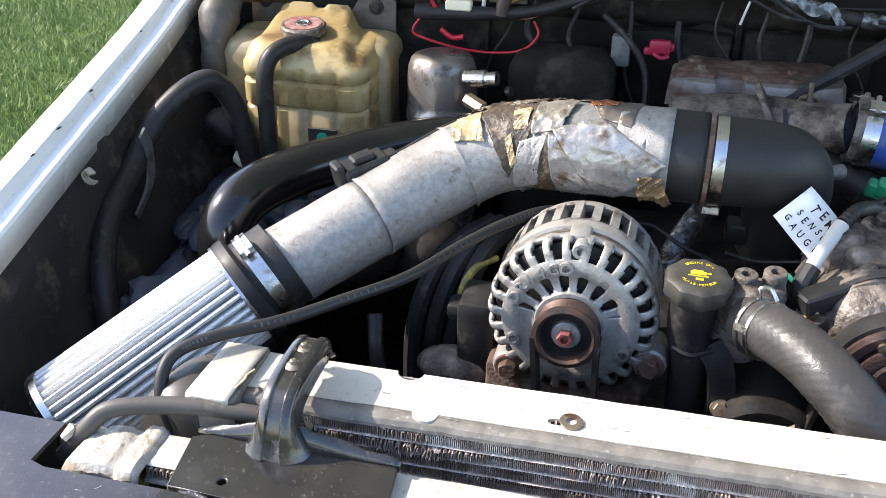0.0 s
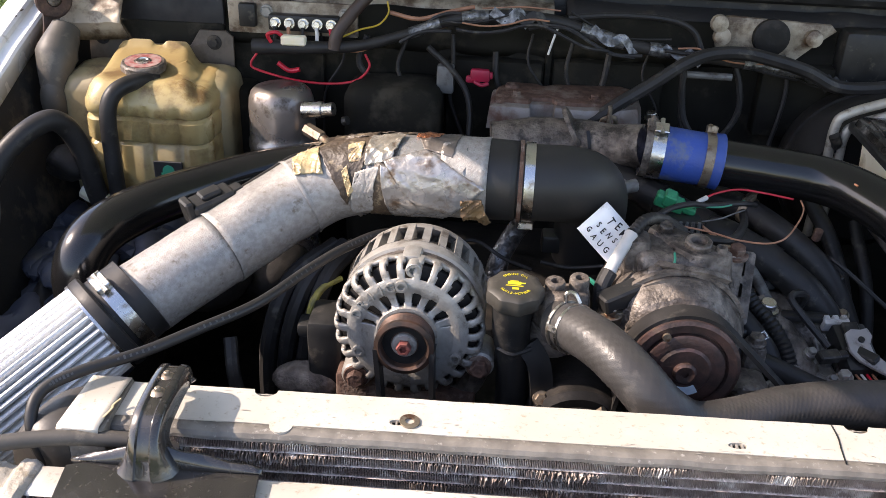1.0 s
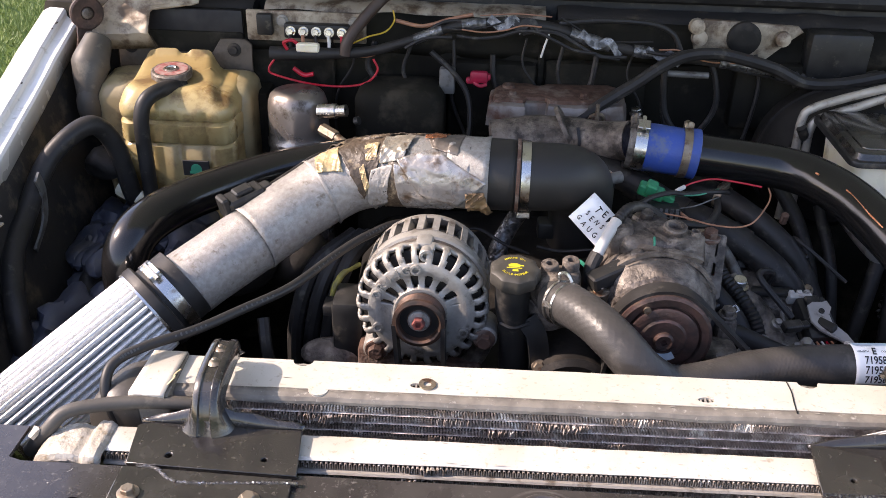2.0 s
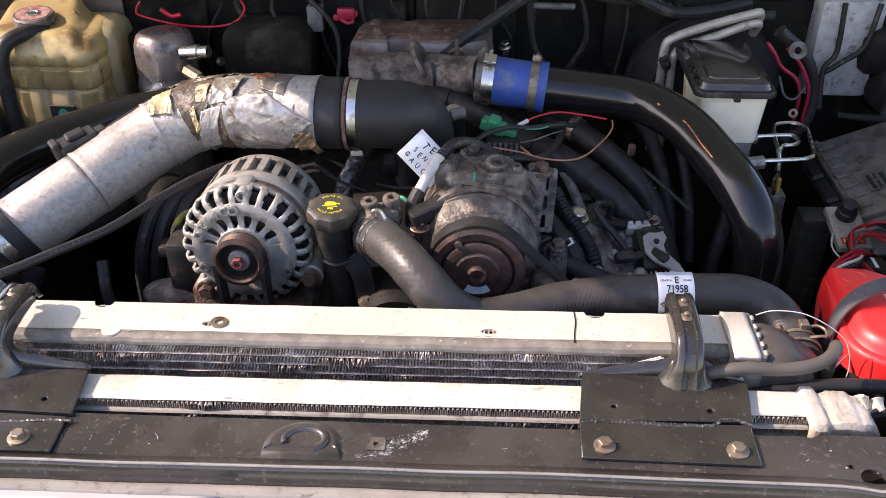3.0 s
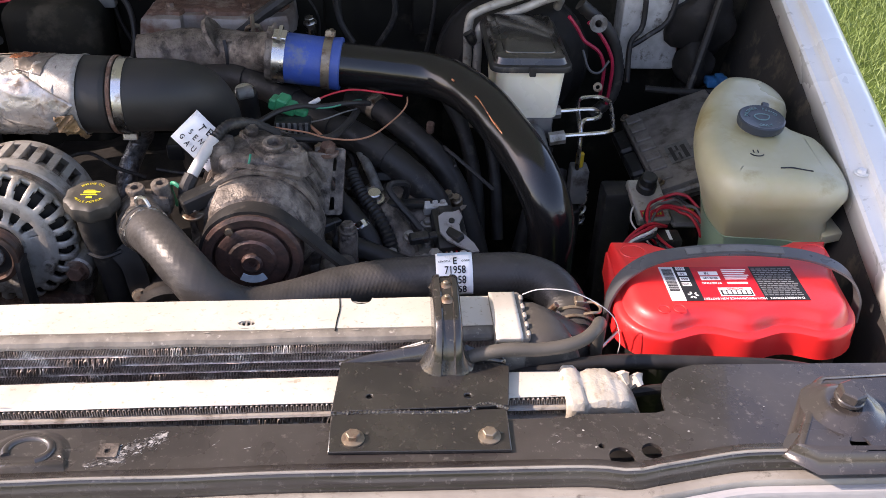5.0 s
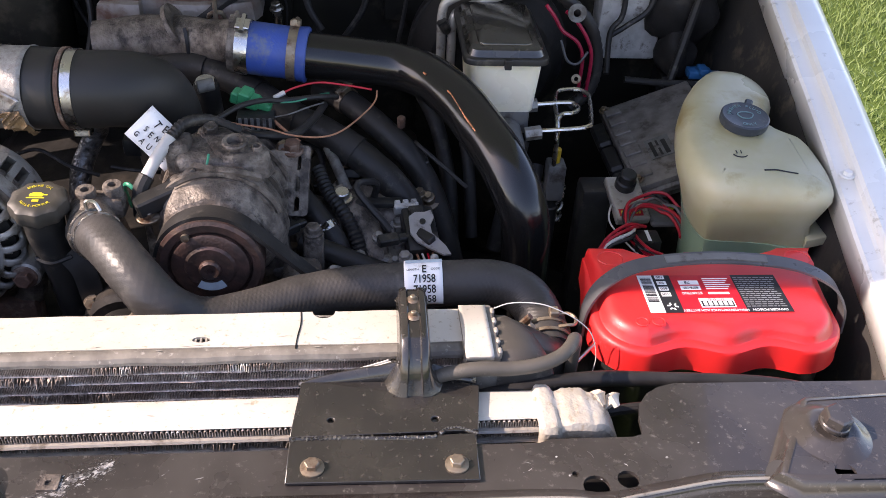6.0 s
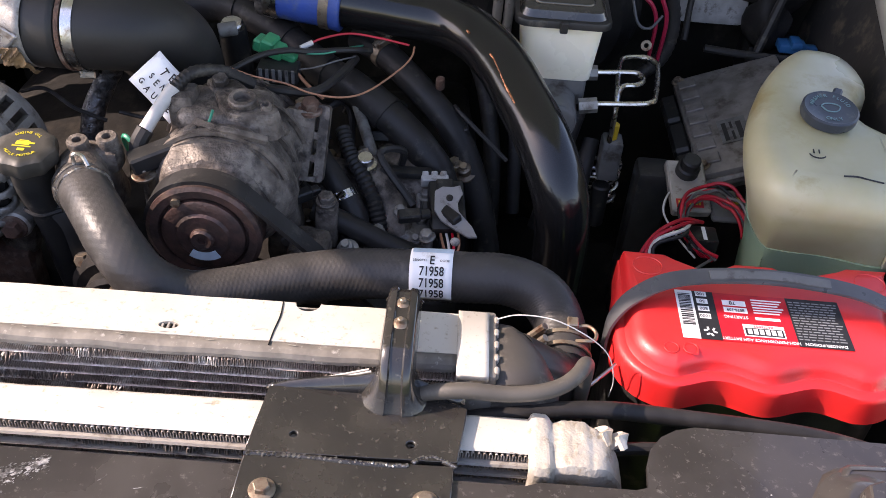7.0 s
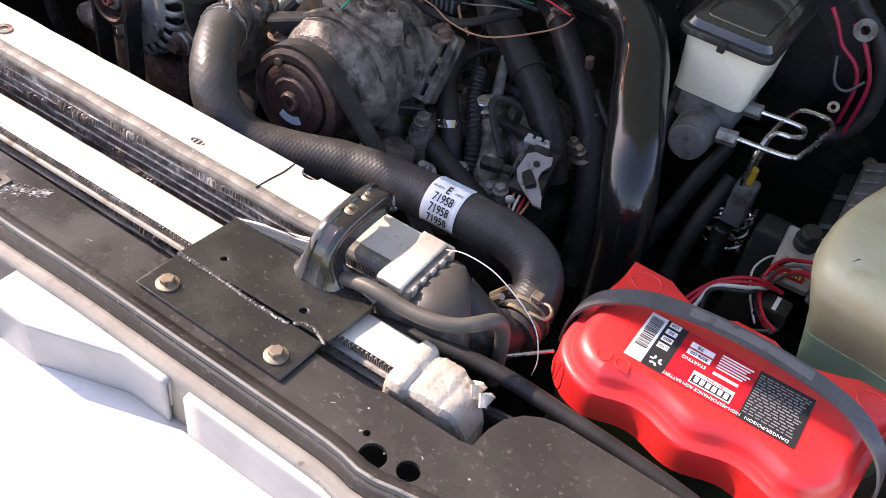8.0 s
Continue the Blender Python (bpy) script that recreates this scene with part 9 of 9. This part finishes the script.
for px, py, pz, mt, lb in ((0.535, 0.875, 0.36, RUST, "rusty red fitting"), (0.548, 0.845, 0.352, BLUEP, "tiny blue plug"), (0.575, 0.90, 0.39, RUST, "rusty red fitting")):
    bm = B()
    cyl(bm, (px, py, pz - 0.008), (px, py - 0.004, pz + 0.006), 0.005, 10, ch=0.001)
    lone("fitting", bm, mt, lb + " between the looms", "fitting")
PUMPGREY = mat("pale_pump_casting", (0.26, 0.25, 0.24), 0.5, 0.3, col2=(0.13, 0.125, 0.12), scale=60, amt=0.8, dirt=(0.05, 0.045, 0.04), dirt_amt=0.32, dirt_scale=40, bump=0.15, bscale=400)
pump = thing("injection_pump", (0.53, 0.80, 0.25), "pale grey injection pump casting with bolts and steel lines", "pump")
for lo, hi, b in (((0.500, 0.780, 0.26), (0.548, 0.828, 0.322), 0.010), ((0.540, 0.745, 0.24), (0.578, 0.790, 0.298), 0.008), ((0.475, 0.742, 0.25), (0.515, 0.775, 0.300), 0.008), ((0.552, 0.815, 0.26), (0.592, 0.860, 0.318), 0.009), ((0.430, 0.715, 0.25), (0.462, 0.735, 0.315), 0.006)):
    bm = B()
    box(bm, lo, hi, b, 2)
    bmesh.ops.subdivide_edges(bm, edges=[e for e in bm.edges if e.calc_length() > 0.012], cuts=3, use_grid_fill=True)
    for v in bm.verts:
        v.co += Vector((1, 1, 1)) * 0.004 * noise.noise(v.co * 60)
    part("casting", bm, PUMPGREY, pump, "", 50)
rng = random.Random(77)
for k in range(14):
    x, y = rng.uniform(0.44, 0.60), rng.uniform(0.725, 0.87)
    z = 0.30 + 0.012 * rng.random() + 0.10 * max(0, y - 0.80)
    bm = B()
    cyl(bm, (x, y, z - 0.03), (x, y, z), 0.006, 10)
    hexbolt(bm, (x, y, z), (rng.uniform(-0.2, 0.2), -0.15, 1), rng.uniform(0.0045, 0.007), 0.008, 1.35, k)
    part("bolt", bm, (PUMPGREY, ZINC, RUST, CAST)[k % 4], pump)
for k in range(7):
    x = 0.455 + 0.018 * k
    bm = B()
    tube(bm, [(x, 0.868, 0.300), (x + 0.006, 0.845, 0.325 + 0.004 * (k % 3)), (x + 0.016, 0.815, 0.318), (x + 0.02, 0.785, 0.295 + 0.004 * (k % 2)), (x + 0.03, 0.755, 0.262)], 0.0030, 8, 6)
    part("steel_line", bm, (PUMPGREY, DARK, PUMPGREY)[k % 3], pump)
for k in range(9):
    bm = B()
    x, y, z = rng.uniform(0.42, 0.62), rng.uniform(0.73, 0.90), rng.uniform(0.315, 0.35)
    m = Matrix.Translation((x, y, z)) @ Matrix.Rotation(rng.uniform(0, 3), 4, "Z") @ Matrix.Rotation(rng.uniform(-0.4, 0.4), 4, "X")
    box(bm, (-0.013, -0.006, -0.005), (0.010, 0.006, 0.006), 0.0015, 1, m)
    box(bm, (0.009, -0.0045, -0.0035), (0.020, 0.0045, 0.004), 0.0015, 1, m)
    lone("wire_plug", bm, PLASTIC, "small black wire plug among the looms", "connector", "loom plugs")
for k in range(10):
    bm = B()
    x, y, z = rng.uniform(0.40, 0.60), rng.uniform(0.80, 0.95), rng.uniform(0.335, 0.365)
    tube(bm, [(x, y, z - 0.04), (x + rng.uniform(-0.02, 0.02), y - 0.01, z), (x + rng.uniform(-0.05, 0.05), y - 0.03, z + 0.006), (x + rng.uniform(-0.06, 0.06), y - 0.06, z - 0.03)], rng.choice((0.0018, 0.0026, 0.004)), 7, 6)
    lone("engine_lead", bm, RUBBER, "thin black lead looping over the engine", "wire", "engine leads")
for k, (x, y, z, r) in enumerate(((0.520, 0.905, 0.335, 0.011), (0.545, 0.770, 0.305, 0.009), (0.470, 0.700, 0.305, 0.012), (0.565, 0.745, 0.290, 0.008), (0.500, 0.715, 0.300, 0.009), (0.610, 0.860, 0.300, 0.010))):
    bm = B()
    ax = (0.2 - 0.08 * k, -0.5, 1)
    lathe(bm, [(r, -0.030), (r, 0.0), (r * 1.25, 0.001), (r * 1.25, 0.004), (r * 0.8, 0.006), (r * 0.75, 0.014), (r * 0.45, 0.016)], axis_frame((x, y, z), ax), 16)
    hexbolt(bm, axis_frame((x, y, z), ax) @ Vector((0, 0, 0.014)), ax, r * 0.5, 0.006, 1.2, k)
    part("line_fitting", bm, (PUMPGREY, CAST, ZINC)[k % 3], pump, "pale cast line fitting")
# black oil-fill neck with a bright screw top
ob = thing("breather_neck", (0.347, 0.925, 0.38), "black breather neck with a bright metal top", "neck")
bm = B()
lathe(bm, [(0.0165, -0.06), (0.0150, -0.004), (0.0140, 0.0)], axis_frame((0.347, 0.924, 0.424), (0, -0.2, 1)), 20)
part("neck", bm, PLASTIC, ob)
bm = B()
lathe(bm, [(0.0118, 0), (0.0122, 0.003), (0.0105, 0.005), (0.006, 0.0052)], axis_frame((0.347, 0.924, 0.424), (0, -0.2, 1)), 24)
part("metal_top", bm, STEEL, ob)

# ---------- throttle-side connector ----------
cn = thing("latched_connector", (0.60, 0.77, 0.30), "black connector with a grey lever latch and white cap", "connector")
LM = Matrix.Translation((0.593, 0.770, 0.327)) @ Matrix.Rotation(radians(9), 4, "Z") @ Matrix.Rotation(radians(22), 4, "X")
bm = B()
box(bm, (-0.017, -0.030, -0.022), (0.019, 0.028, -0.001), 0.003, 2, LM)
box(bm, (-0.010, 0.000, -0.002), (0.008, 0.026, 0.006), 0.002, 1, LM)
part("housing", bm, PLASTIC, cn)
bm = B()
arc = [(-0.013, 0.004), (-0.012, 0.014), (-0.004, 0.019), (0.006, 0.018), (0.014, 0.020), (0.016, 0.010), (0.010, 0.000), (0.010, -0.010), (0.022, -0.028), (0.026, -0.040), (0.018, -0.040), (0.004, -0.030), (-0.008, -0.020), (-0.014, -0.008)]
vs = [LM @ Vector((x, y - 0.004, 0.004)) for x, y in arc]
f = bm.faces.new([bm.verts.new(v) for v in vs])
ext = bmesh.ops.extrude_face_region(bm, geom=[f])
for v in [g for g in ext["geom"] if isinstance(g, bmesh.types.BMVert)]:
    v.co += LM.to_3x3() @ Vector((0, 0, 0.003))
lev = part("lever", bm, MIDGREY, cn, "pale grey lever latch")
bm = B()
cyl(bm, LM @ Vector((0.002, 0.001, 0.006)), LM @ Vector((0.002, 0.001, 0.009)), 0.0035, 12)
part("pivot", bm, PLASTIC, lev)
bm = B()
box(bm, (-0.024, 0.027, -0.014), (0.004, 0.034, 0.000), 0.001, 1, LM)
for k in range(3):
    box(bm, (-0.023 + 0.0095 * k, 0.032, -0.010), (-0.0165 + 0.0095 * k, 0.038, 0.001), 0.001, 1, LM)
part("white_cap", bm, GREYWHITE, cn, "white plastic cap")
for k in range(4):
    bm = B()
    tube(bm, [LM @ Vector((-0.008 + 0.006 * k, -0.030, -0.010)), LM @ Vector((-0.006 + 0.005 * k, -0.048, -0.006)), LM @ Vector((0.0, -0.065, -0.02))], 0.0014, 6, 4)
    part("pin_wire", bm, (WIRE_TAN, WIRE_WHITE, WIRE_RED, WIRE_TAN)[k], cn)
bm = B()
blob(bm, (0.604, 0.700, 0.335), (0.0045, 0.005, 0.0035), 0.15, 60, 2)
lone("foam_ball", bm, GREYWHITE, "small pale plug behind the hose label", "plug")

# ---------- silver sleeved line below the elbow ----------
bm = B()
tube(bm, [(0.245, 0.835, 0.425), (0.238, 0.850, 0.405), (0.226, 0.850, 0.380), (0.215, 0.838, 0.356), (0.21, 0.82, 0.32)], 0.0115, 14, 8, lump=0.18)
lone("sleeved_line", bm, SLEEVE, "silver braided sleeve below the elbow", "line")
bm = B()
box(bm, (0.262, 0.845, 0.37), (0.295, 0.87, 0.392), 0.004)
lone("black_plug", bm, PLASTIC, "black plug under the elbow", "connector")
for pts in ([(0.165, 0.80, 0.40), (0.19, 0.80, 0.405), (0.22, 0.79, 0.392), (0.25, 0.79, 0.38)], [(0.26, 0.80, 0.385), (0.29, 0.80, 0.38), (0.325, 0.79, 0.39)]):
    bm = B()
    tube(bm, pts, 0.0021, 7, 6)
    lone("black_wire", bm, RUBBER, "thin black wire behind the alternator", "wire")
bm = B()
tube(bm, [(0.022, 0.735, 0.335), (0.027, 0.742, 0.352), (0.036, 0.755, 0.363), (0.052, 0.770, 0.366)], [0.0025, 0.0042, 0.0038, 0.003], 10, 6)
lone("yellow_sleeve", bm, OLIVE, "dirty yellow sleeved wire beside the alternator", "wire")
bm = B()
for k in range(3):
    tube(bm, [(-0.03 + 0.018 * k, 0.75, 0.20), (-0.022 + 0.02 * k, 0.742, 0.30), (0.0 + 0.018 * k, 0.765, 0.365), (0.04 + 0.01 * k, 0.81, 0.385)], 0.0095, 10, 6)
lone("engine_hoses", bm, RUBBER, "dark hoses under the intake duct", "hose", kind="stuff")
bm = B()
tube(bm, [(-0.05, 0.70, 0.33), (-0.042, 0.68, 0.29), (-0.03, 0.69, 0.22), (-0.03, 0.70, 0.12)], 0.007, 8, 5)
lone("dangling_lead", bm, RUBBER, "black lead hanging behind the radiator", "cable")
bm = B()
blob(bm, (0.028, 0.70, 0.285), (0.035, 0.02, 0.018), 0.25, 30, 3)
lone("tensioner", bm, CAST_OLD, "grey tensioner arm beside the alternator", "tensioner")

# ---------- back of the bay ----------
tb = thing("terminal_block", (-0.07, 1.19, 0.53), "black terminal block with five bright studs on a cream plate", "terminal block")
bm = B()
box(bm, (-0.178, 1.192, 0.505), (0.004, 1.199, 0.551), 0.002)
part("back_plate", bm, TANPAINT, tb)
bm = B()
box(bm, (-0.118, 1.176, 0.514), (-0.018, 1.192, 0.536), 0.003)
part("block", bm, PLASTIC, tb)
bm = B()
box(bm, (-0.160, 1.180, 0.516), (-0.136, 1.192, 0.548), 0.003)
part("side_relay", bm, PLASTIC, tb)
for k in range(5):
    bm = B()
    hexbolt(bm, (-0.107 + 0.0193 * k, 1.176, 0.5255), (0, -1, 0.15), 0.0055, 0.009, 1.45, k)
    part("stud", bm, STEEL, tb)
for x in (-0.122, -0.013):
    bm = B()
    hexbolt(bm, (x, 1.190, 0.537), (0, -1, 0), 0.007, 0.007, 1.3)
    part("plate_bolt", bm, CAST, tb)
for k in range(5):
    bm = B()
    x = -0.107 + 0.0193 * k
    tube(bm, [(x, 1.168, 0.522), (x + 0.002, 1.160, 0.508), (x + 0.008 - 0.004 * k, 1.155, 0.495)], 0.0026, 7, 4)
    part("stud_lead", bm, (RUBBER, WIRE_TAN, RUBBER, WIRE_WHITE, WIRE_RED)[k], tb)

lm = thing("rear_loom", (0.3, 1.16, 0.50), "long black wiring loom with torn silver sleeving across the firewall", "cable loom")
LP = [(-0.135, 1.155, 0.497), (-0.06, 1.155, 0.499), (0.015, 1.155, 0.506), (0.080, 1.158, 0.525), (0.136, 1.16, 0.545), (0.211, 1.16, 0.554), (0.278, 1.16, 0.550), (0.353, 1.16, 0.528), (0.444, 1.16, 0.515), (0.501, 1.16, 0.510), (0.607, 1.16, 0.498), (0.659, 1.16, 0.481), (0.738, 1.16, 0.475), (0.80, 1.16, 0.48)]
bm = B()
tube(bm, LP, [0.011, 0.009, 0.0075, 0.007, 0.008, 0.009, 0.0085, 0.008, 0.008, 0.0075, 0.008, 0.009, 0.0085, 0.008], 12, 8, lump=0.12)
part("loom_body", bm, RUBBER, lm)
lpath = catmull(LP, 20)
for i0, i1, rr in ((84, 96, 0.0085), (128, 146, 0.0092), (150, 158, 0.0088), (185, 203, 0.0085), (204, 214, 0.0088), (60, 78, 0.0078), (222, 232, 0.0092)):
    bm = B()
    tube(bm, [tuple(p + Vector((0, -0.0015, 0.001))) for p in lpath[i0:i1:3]], rr, 12, 3, lump=0.22)
    part("silver_sleeve", bm, SLEEVE, lm, "torn silver sleeving")
for pts, r, mt, nm, lb in (
        ([(-0.128, 1.150, 0.490), (-0.137, 1.148, 0.476), (-0.130, 1.148, 0.467), (-0.080, 1.148, 0.455), (-0.03, 1.148, 0.452), (0.008, 1.148, 0.459), (0.026, 1.150, 0.478), (0.02, 1.152, 0.495)], 0.0017, WIRE_RED, "red_wire", "red wire looping below the terminal block"),
        ([(-0.108, 1.15, 0.505), (-0.112, 1.148, 0.516), (-0.100, 1.148, 0.520), (-0.092, 1.15, 0.514)], 0.0026, WIRE_RED, "red_wire", "short red wire at the fuse holder"),
        ([(-0.100, 1.148, 0.478), (-0.085, 1.148, 0.468), (-0.07, 1.148, 0.470)], 0.0035, WIRE_RED, "red_wire", "thick red wire end"),
        ([(-0.012, 1.16, 0.515), (0.012, 1.165, 0.525), (0.035, 1.175, 0.53), (0.048, 1.18, 0.545), (0.046, 1.185, 0.56)], 0.0013, WIRE_YEL, "yellow_wire", "thin yellow wire by the terminal block"),
        ([(0.105, 1.158, 0.508), (0.140, 1.152, 0.478), (0.161, 1.148, 0.447), (0.167, 1.13, 0.41), (0.163, 1.10, 0.375)], 0.0042, RUBBER, "vacuum_line", "thin black line running down the firewall"),
        ([(0.447, 1.150, 0.508), (0.449, 1.148, 0.47), (0.456, 1.145, 0.432), (0.474, 1.135, 0.404)], 0.0046, RUBBER, "vacuum_line", "thin black line running down the firewall"),
        ([(0.235, 1.085, 0.392), (0.27, 1.085, 0.410), (0.323, 1.085, 0.440), (0.36, 1.09, 0.466), (0.40, 1.10, 0.491), (0.44, 1.115, 0.515), (0.475, 1.125, 0.527), (0.515, 1.13, 0.529), (0.552, 1.13, 0.523), (0.60, 1.13, 0.510), (0.645, 1.135, 0.490), (0.70, 1.14, 0.490), (0.76, 1.15, 0.50)], 0.0088, RUBBER, "heater_cable", "thick black cable arching over the engine"),
        ([(0.29, 1.165, 0.555), (0.35, 1.17, 0.56), (0.42, 1.17, 0.558), (0.455, 1.17, 0.545), (0.47, 1.165, 0.52)], 0.0042, RUBBER, "vacuum_line", "corrugated black line below the cowl"),
        ([(0.05, 1.185, 0.545), (0.09, 1.178, 0.54), (0.13, 1.175, 0.552), (0.165, 1.178, 0.56)], 0.003, WIRE_TAN, "tan_wire", "brown wire below the cowl"),
        ([(0.175, 1.18, 0.558), (0.23, 1.178, 0.563), (0.28, 1.18, 0.560)], 0.0010, WIRE_TAN, "tan_wire", "thin orange wire below the cowl")):
    bm = B()
    tube(bm, pts, r, 9, 7)
    lone(nm, bm, mt, lb, "wire" if "wire" in nm else "cable" if "cable" in nm else "line")
rng = random.Random(41)
lpath2 = catmull(LP, 10)
for k in range(16):
    i0 = rng.randrange(6, len(lpath2) - 34)
    n = rng.randrange(14, 32)
    dy, dz, ph = rng.uniform(-0.012, 0.006), rng.uniform(-0.012, 0.012), rng.uniform(0, 6)
    pts = [lpath2[i0 + j] + Vector((0, dy - 0.004, dz + 0.006 * math.sin(ph + j * 0.35))) for j in range(0, n, 4)]
    mt, word = ((RUBBER, "black"), (RUBBER, "black"), (WIRE_TAN, "brown"), (RUBBER, "black"), (RUBBER, "black"), (WIRE_TAN, "brown"))[k % 6]
    bm = B()
    tube(bm, pts, 0.0012 if k % 6 > 1 else 0.0026, 6, 4)
    lone("loom_wire", bm, mt, "thin " + word + " wire strayed from the loom", "wire", "stray loom wires")
for k in range(9):
    i0 = rng.randrange(20, len(lpath2) - 20)
    p, q = lpath2[i0], lpath2[i0 + 7]
    bm = B()
    strip(bm, [p + Vector((0, -0.008, 0.010)), p.lerp(q, 0.4) + Vector((0, -0.013, -0.002)), p.lerp(q, 0.7) + Vector((0, -0.010, 0.008)), q + Vector((0, -0.009, -0.010))], rng.uniform(0.006, 0.013), 0.0006, (0, 0.3, 1), 5)
    part("torn_strip", bm, SLEEVE if k % 2 else RUBBER, lm, "torn silver sleeving" if k % 2 else "torn black tape")
for k in range(12):
    x = -0.03 + 0.055 * k + rng.uniform(-0.01, 0.01)
    z0 = 0.50 + 0.03 * rng.random()
    bm = B()
    tube(bm, [(x, 1.178, z0), (x + rng.uniform(-0.02, 0.02), 1.172, z0 - 0.04), (x + rng.uniform(-0.03, 0.03), 1.170, z0 - 0.09), (x + rng.uniform(-0.03, 0.03), 1.165, z0 - 0.16)], rng.choice((0.0018, 0.003, 0.0045)), 7, 5)
    lone("firewall_lead", bm, RUBBER, "thin black lead hanging down the firewall", "wire", "firewall leads")
BROWN = mat("brown_rubber", (0.05, 0.032, 0.026), 0.55, col2=(0.07, 0.05, 0.04), scale=40, amt=0.6)
bm = B()
tube(bm, [(-0.022, 1.150, 0.500), (-0.018, 1.152, 0.520), (0.000, 1.160, 0.545), (0.028, 1.175, 0.575), (0.06, 1.20, 0.60)], 0.0085, 12, 7)
lone("brown_cable", bm, BROWN, "thick brown cable rising over the cowl", "cable")
bm = B()
box(bm, (-0.094, 1.144, 0.503), (-0.060, 1.156, 0.516), 0.002, 1)
lone("fuse_holder", bm, MILKY, "cream inline fuse holder", "fuse holder")
rc = thing("terminal_boot", (0.175, 1.16, 0.46), "red plastic terminal boot on the firewall", "terminal boot")
bm = B()
box(bm, (0.164, 1.146, 0.4655), (0.191, 1.157, 0.4835), 0.004)
box(bm, (0.158, 1.148, 0.4635), (0.170, 1.156, 0.4735), 0.003)
box(bm, (0.188, 1.148, 0.4695), (0.195, 1.156, 0.4800), 0.003)
tube(bm, [(0.170, 1.148, 0.4665), (0.180, 1.145, 0.4625), (0.189, 1.148, 0.4645)], 0.0028, 8, 4)
part("boot_body", bm, CRIMSON, rc)
bm = B()
box(bm, (0.118, 1.150, 0.445), (0.142, 1.168, 0.485), 0.004)
lone("grey_relay", bm, GREYPLA, "small grey relay on the firewall", "relay")
bm = B()
tube(bm, [(0.452, 1.152, 0.491), (0.512, 1.152, 0.490)], 0.0048, 10, 3)
lone("silver_tube", bm, GREYPLA, "dull silver tube on the firewall", "tube")
bm = B()
tube(bm, [(0.642, 1.148, 0.448), (0.622, 1.146, 0.43), (0.607, 1.145, 0.408)], 0.0068, 12, 6, lump=0.15)
lone("silver_sleeve", bm, SLEEVE, "silver sleeved wire hanging from the loom", "sleeve")
bm = B()
tube(bm, [(0.276, 1.148, 0.545), (0.270, 1.145, 0.525), (0.266, 1.143, 0.510)], 0.0016, 7, 4)
lone("cable_tie", bm, WIRE_WHITE, "white cable tie end", "cable tie")
wp = thing("wiper_linkage", (0.57, 1.19, 0.53), "dirty grey wiper motor bracket on the cowl", "bracket")
bm = B()
o = [(0.495, 0.508), (0.600, 0.505), (0.632, 0.535), (0.648, 0.548), (0.640, 0.556), (0.505, 0.562), (0.485, 0.556)]
prism(bm, o, 0, 0.006, 0.002, 0, Matrix.Translation((0, 1.196, 0)) @ Matrix.Rotation(radians(90), 4, "X"))
part("plate", bm, TANPAINT, wp)
bm = B()
lathe(bm, [(0.024, 0), (0.024, 0.012), (0.020, 0.014), (0.008, 0.014)], axis_frame((0.562, 1.192, 0.537), (0, -1, 0.1)), 24)
part("motor_cover", bm, DARK, wp)
for x, z in ((0.492, 0.552), (0.618, 0.538), (0.498, 0.535)):
    bm = B()
    lathe(bm, [(0.012, 0), (0.011, 0.010), (0.006, 0.012)], axis_frame((x, 1.190, z), (0, -1, 0.1)), 16)
    part("rubber_mount", bm, TANPAINT, wp)
bm = B()
box(bm, (0.655, 1.17, 0.48), (0.745, 1.21, 0.553), 0.008)
lone("wiper_motor", bm, PLASTIC, "black wiper motor housing", "motor")
# black slab left of the terminal block, painted shade for the cowl opening
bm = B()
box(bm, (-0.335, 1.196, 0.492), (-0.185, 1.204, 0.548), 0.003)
lone("cowl_opening_slab", bm, INK, "black slab standing in for a shaded opening in the cowl side", "opening", kind="structure")
# crumpled corner panel: a sheet that climbs to the cowl, with its front edge folded down
bm = B()
rings = []
for i in range(25):
    u = i / 24
    xa = -0.424 + 0.104 * u
    ring = [Vector((xa + 0.004, 1.172 + 0.004 * u, 0.487 + 0.006 * u)), Vector((xa + 0.001, 1.166, 0.506 + 0.005 * u))]
    for k in range(19):
        v = k / 18
        left, right = -0.424 + 0.060 * v, -0.320 + 0.072 * ease(0.42, 0.60, v)
        x = left + (right - left) * u
        p = Vector((x, 1.163 + 0.046 * v, 0.5125 + 0.005 * u + 0.068 * v))
        c = Vector((x * 26, p.z * 34, 3.0))
        crease = 0.0055 * (1 - abs(2 * noise.noise(c))) ** 2 - 0.0028 + 0.0018 * noise.noise(c * 3)
        ring.append(p + Vector((0, -0.8, 0.6)) * crease)
    rings.append(ring)
skin(bm, rings, False, False)
part("cowl_corner", bm, TANPAINT, truck, "crumpled rusty cream cowl corner panel", 40).modifiers.new("thick", "SOLIDIFY").thickness = 0.0022

# hood latch parts in the gap of the header panel
lt = thing("hood_latch", (0.30, 0.30, 0.33), "rusty hood latch in the gap of the header", "hood latch")
bm = B()
box(bm, (0.215, 0.278, 0.330), (0.375, 0.305, 0.338), 0.003)
part("base", bm, SUPPORT, lt)
for x in (0.285, 0.325):
    bm = B()
    hexbolt(bm, (x, 0.290, 0.338), (0, -0.2, 1), 0.007, 0.009, 1.5, x * 7)
    part("latch_bolt", bm, RUST, lt)
bm = B()
tube(bm, [(0.27, 0.30, 0.345), (0.30, 0.296, 0.352), (0.335, 0.297, 0.35), (0.35, 0.30, 0.34)], 0.004, 8, 5)
part("latch_bar", bm, ZINC, lt)
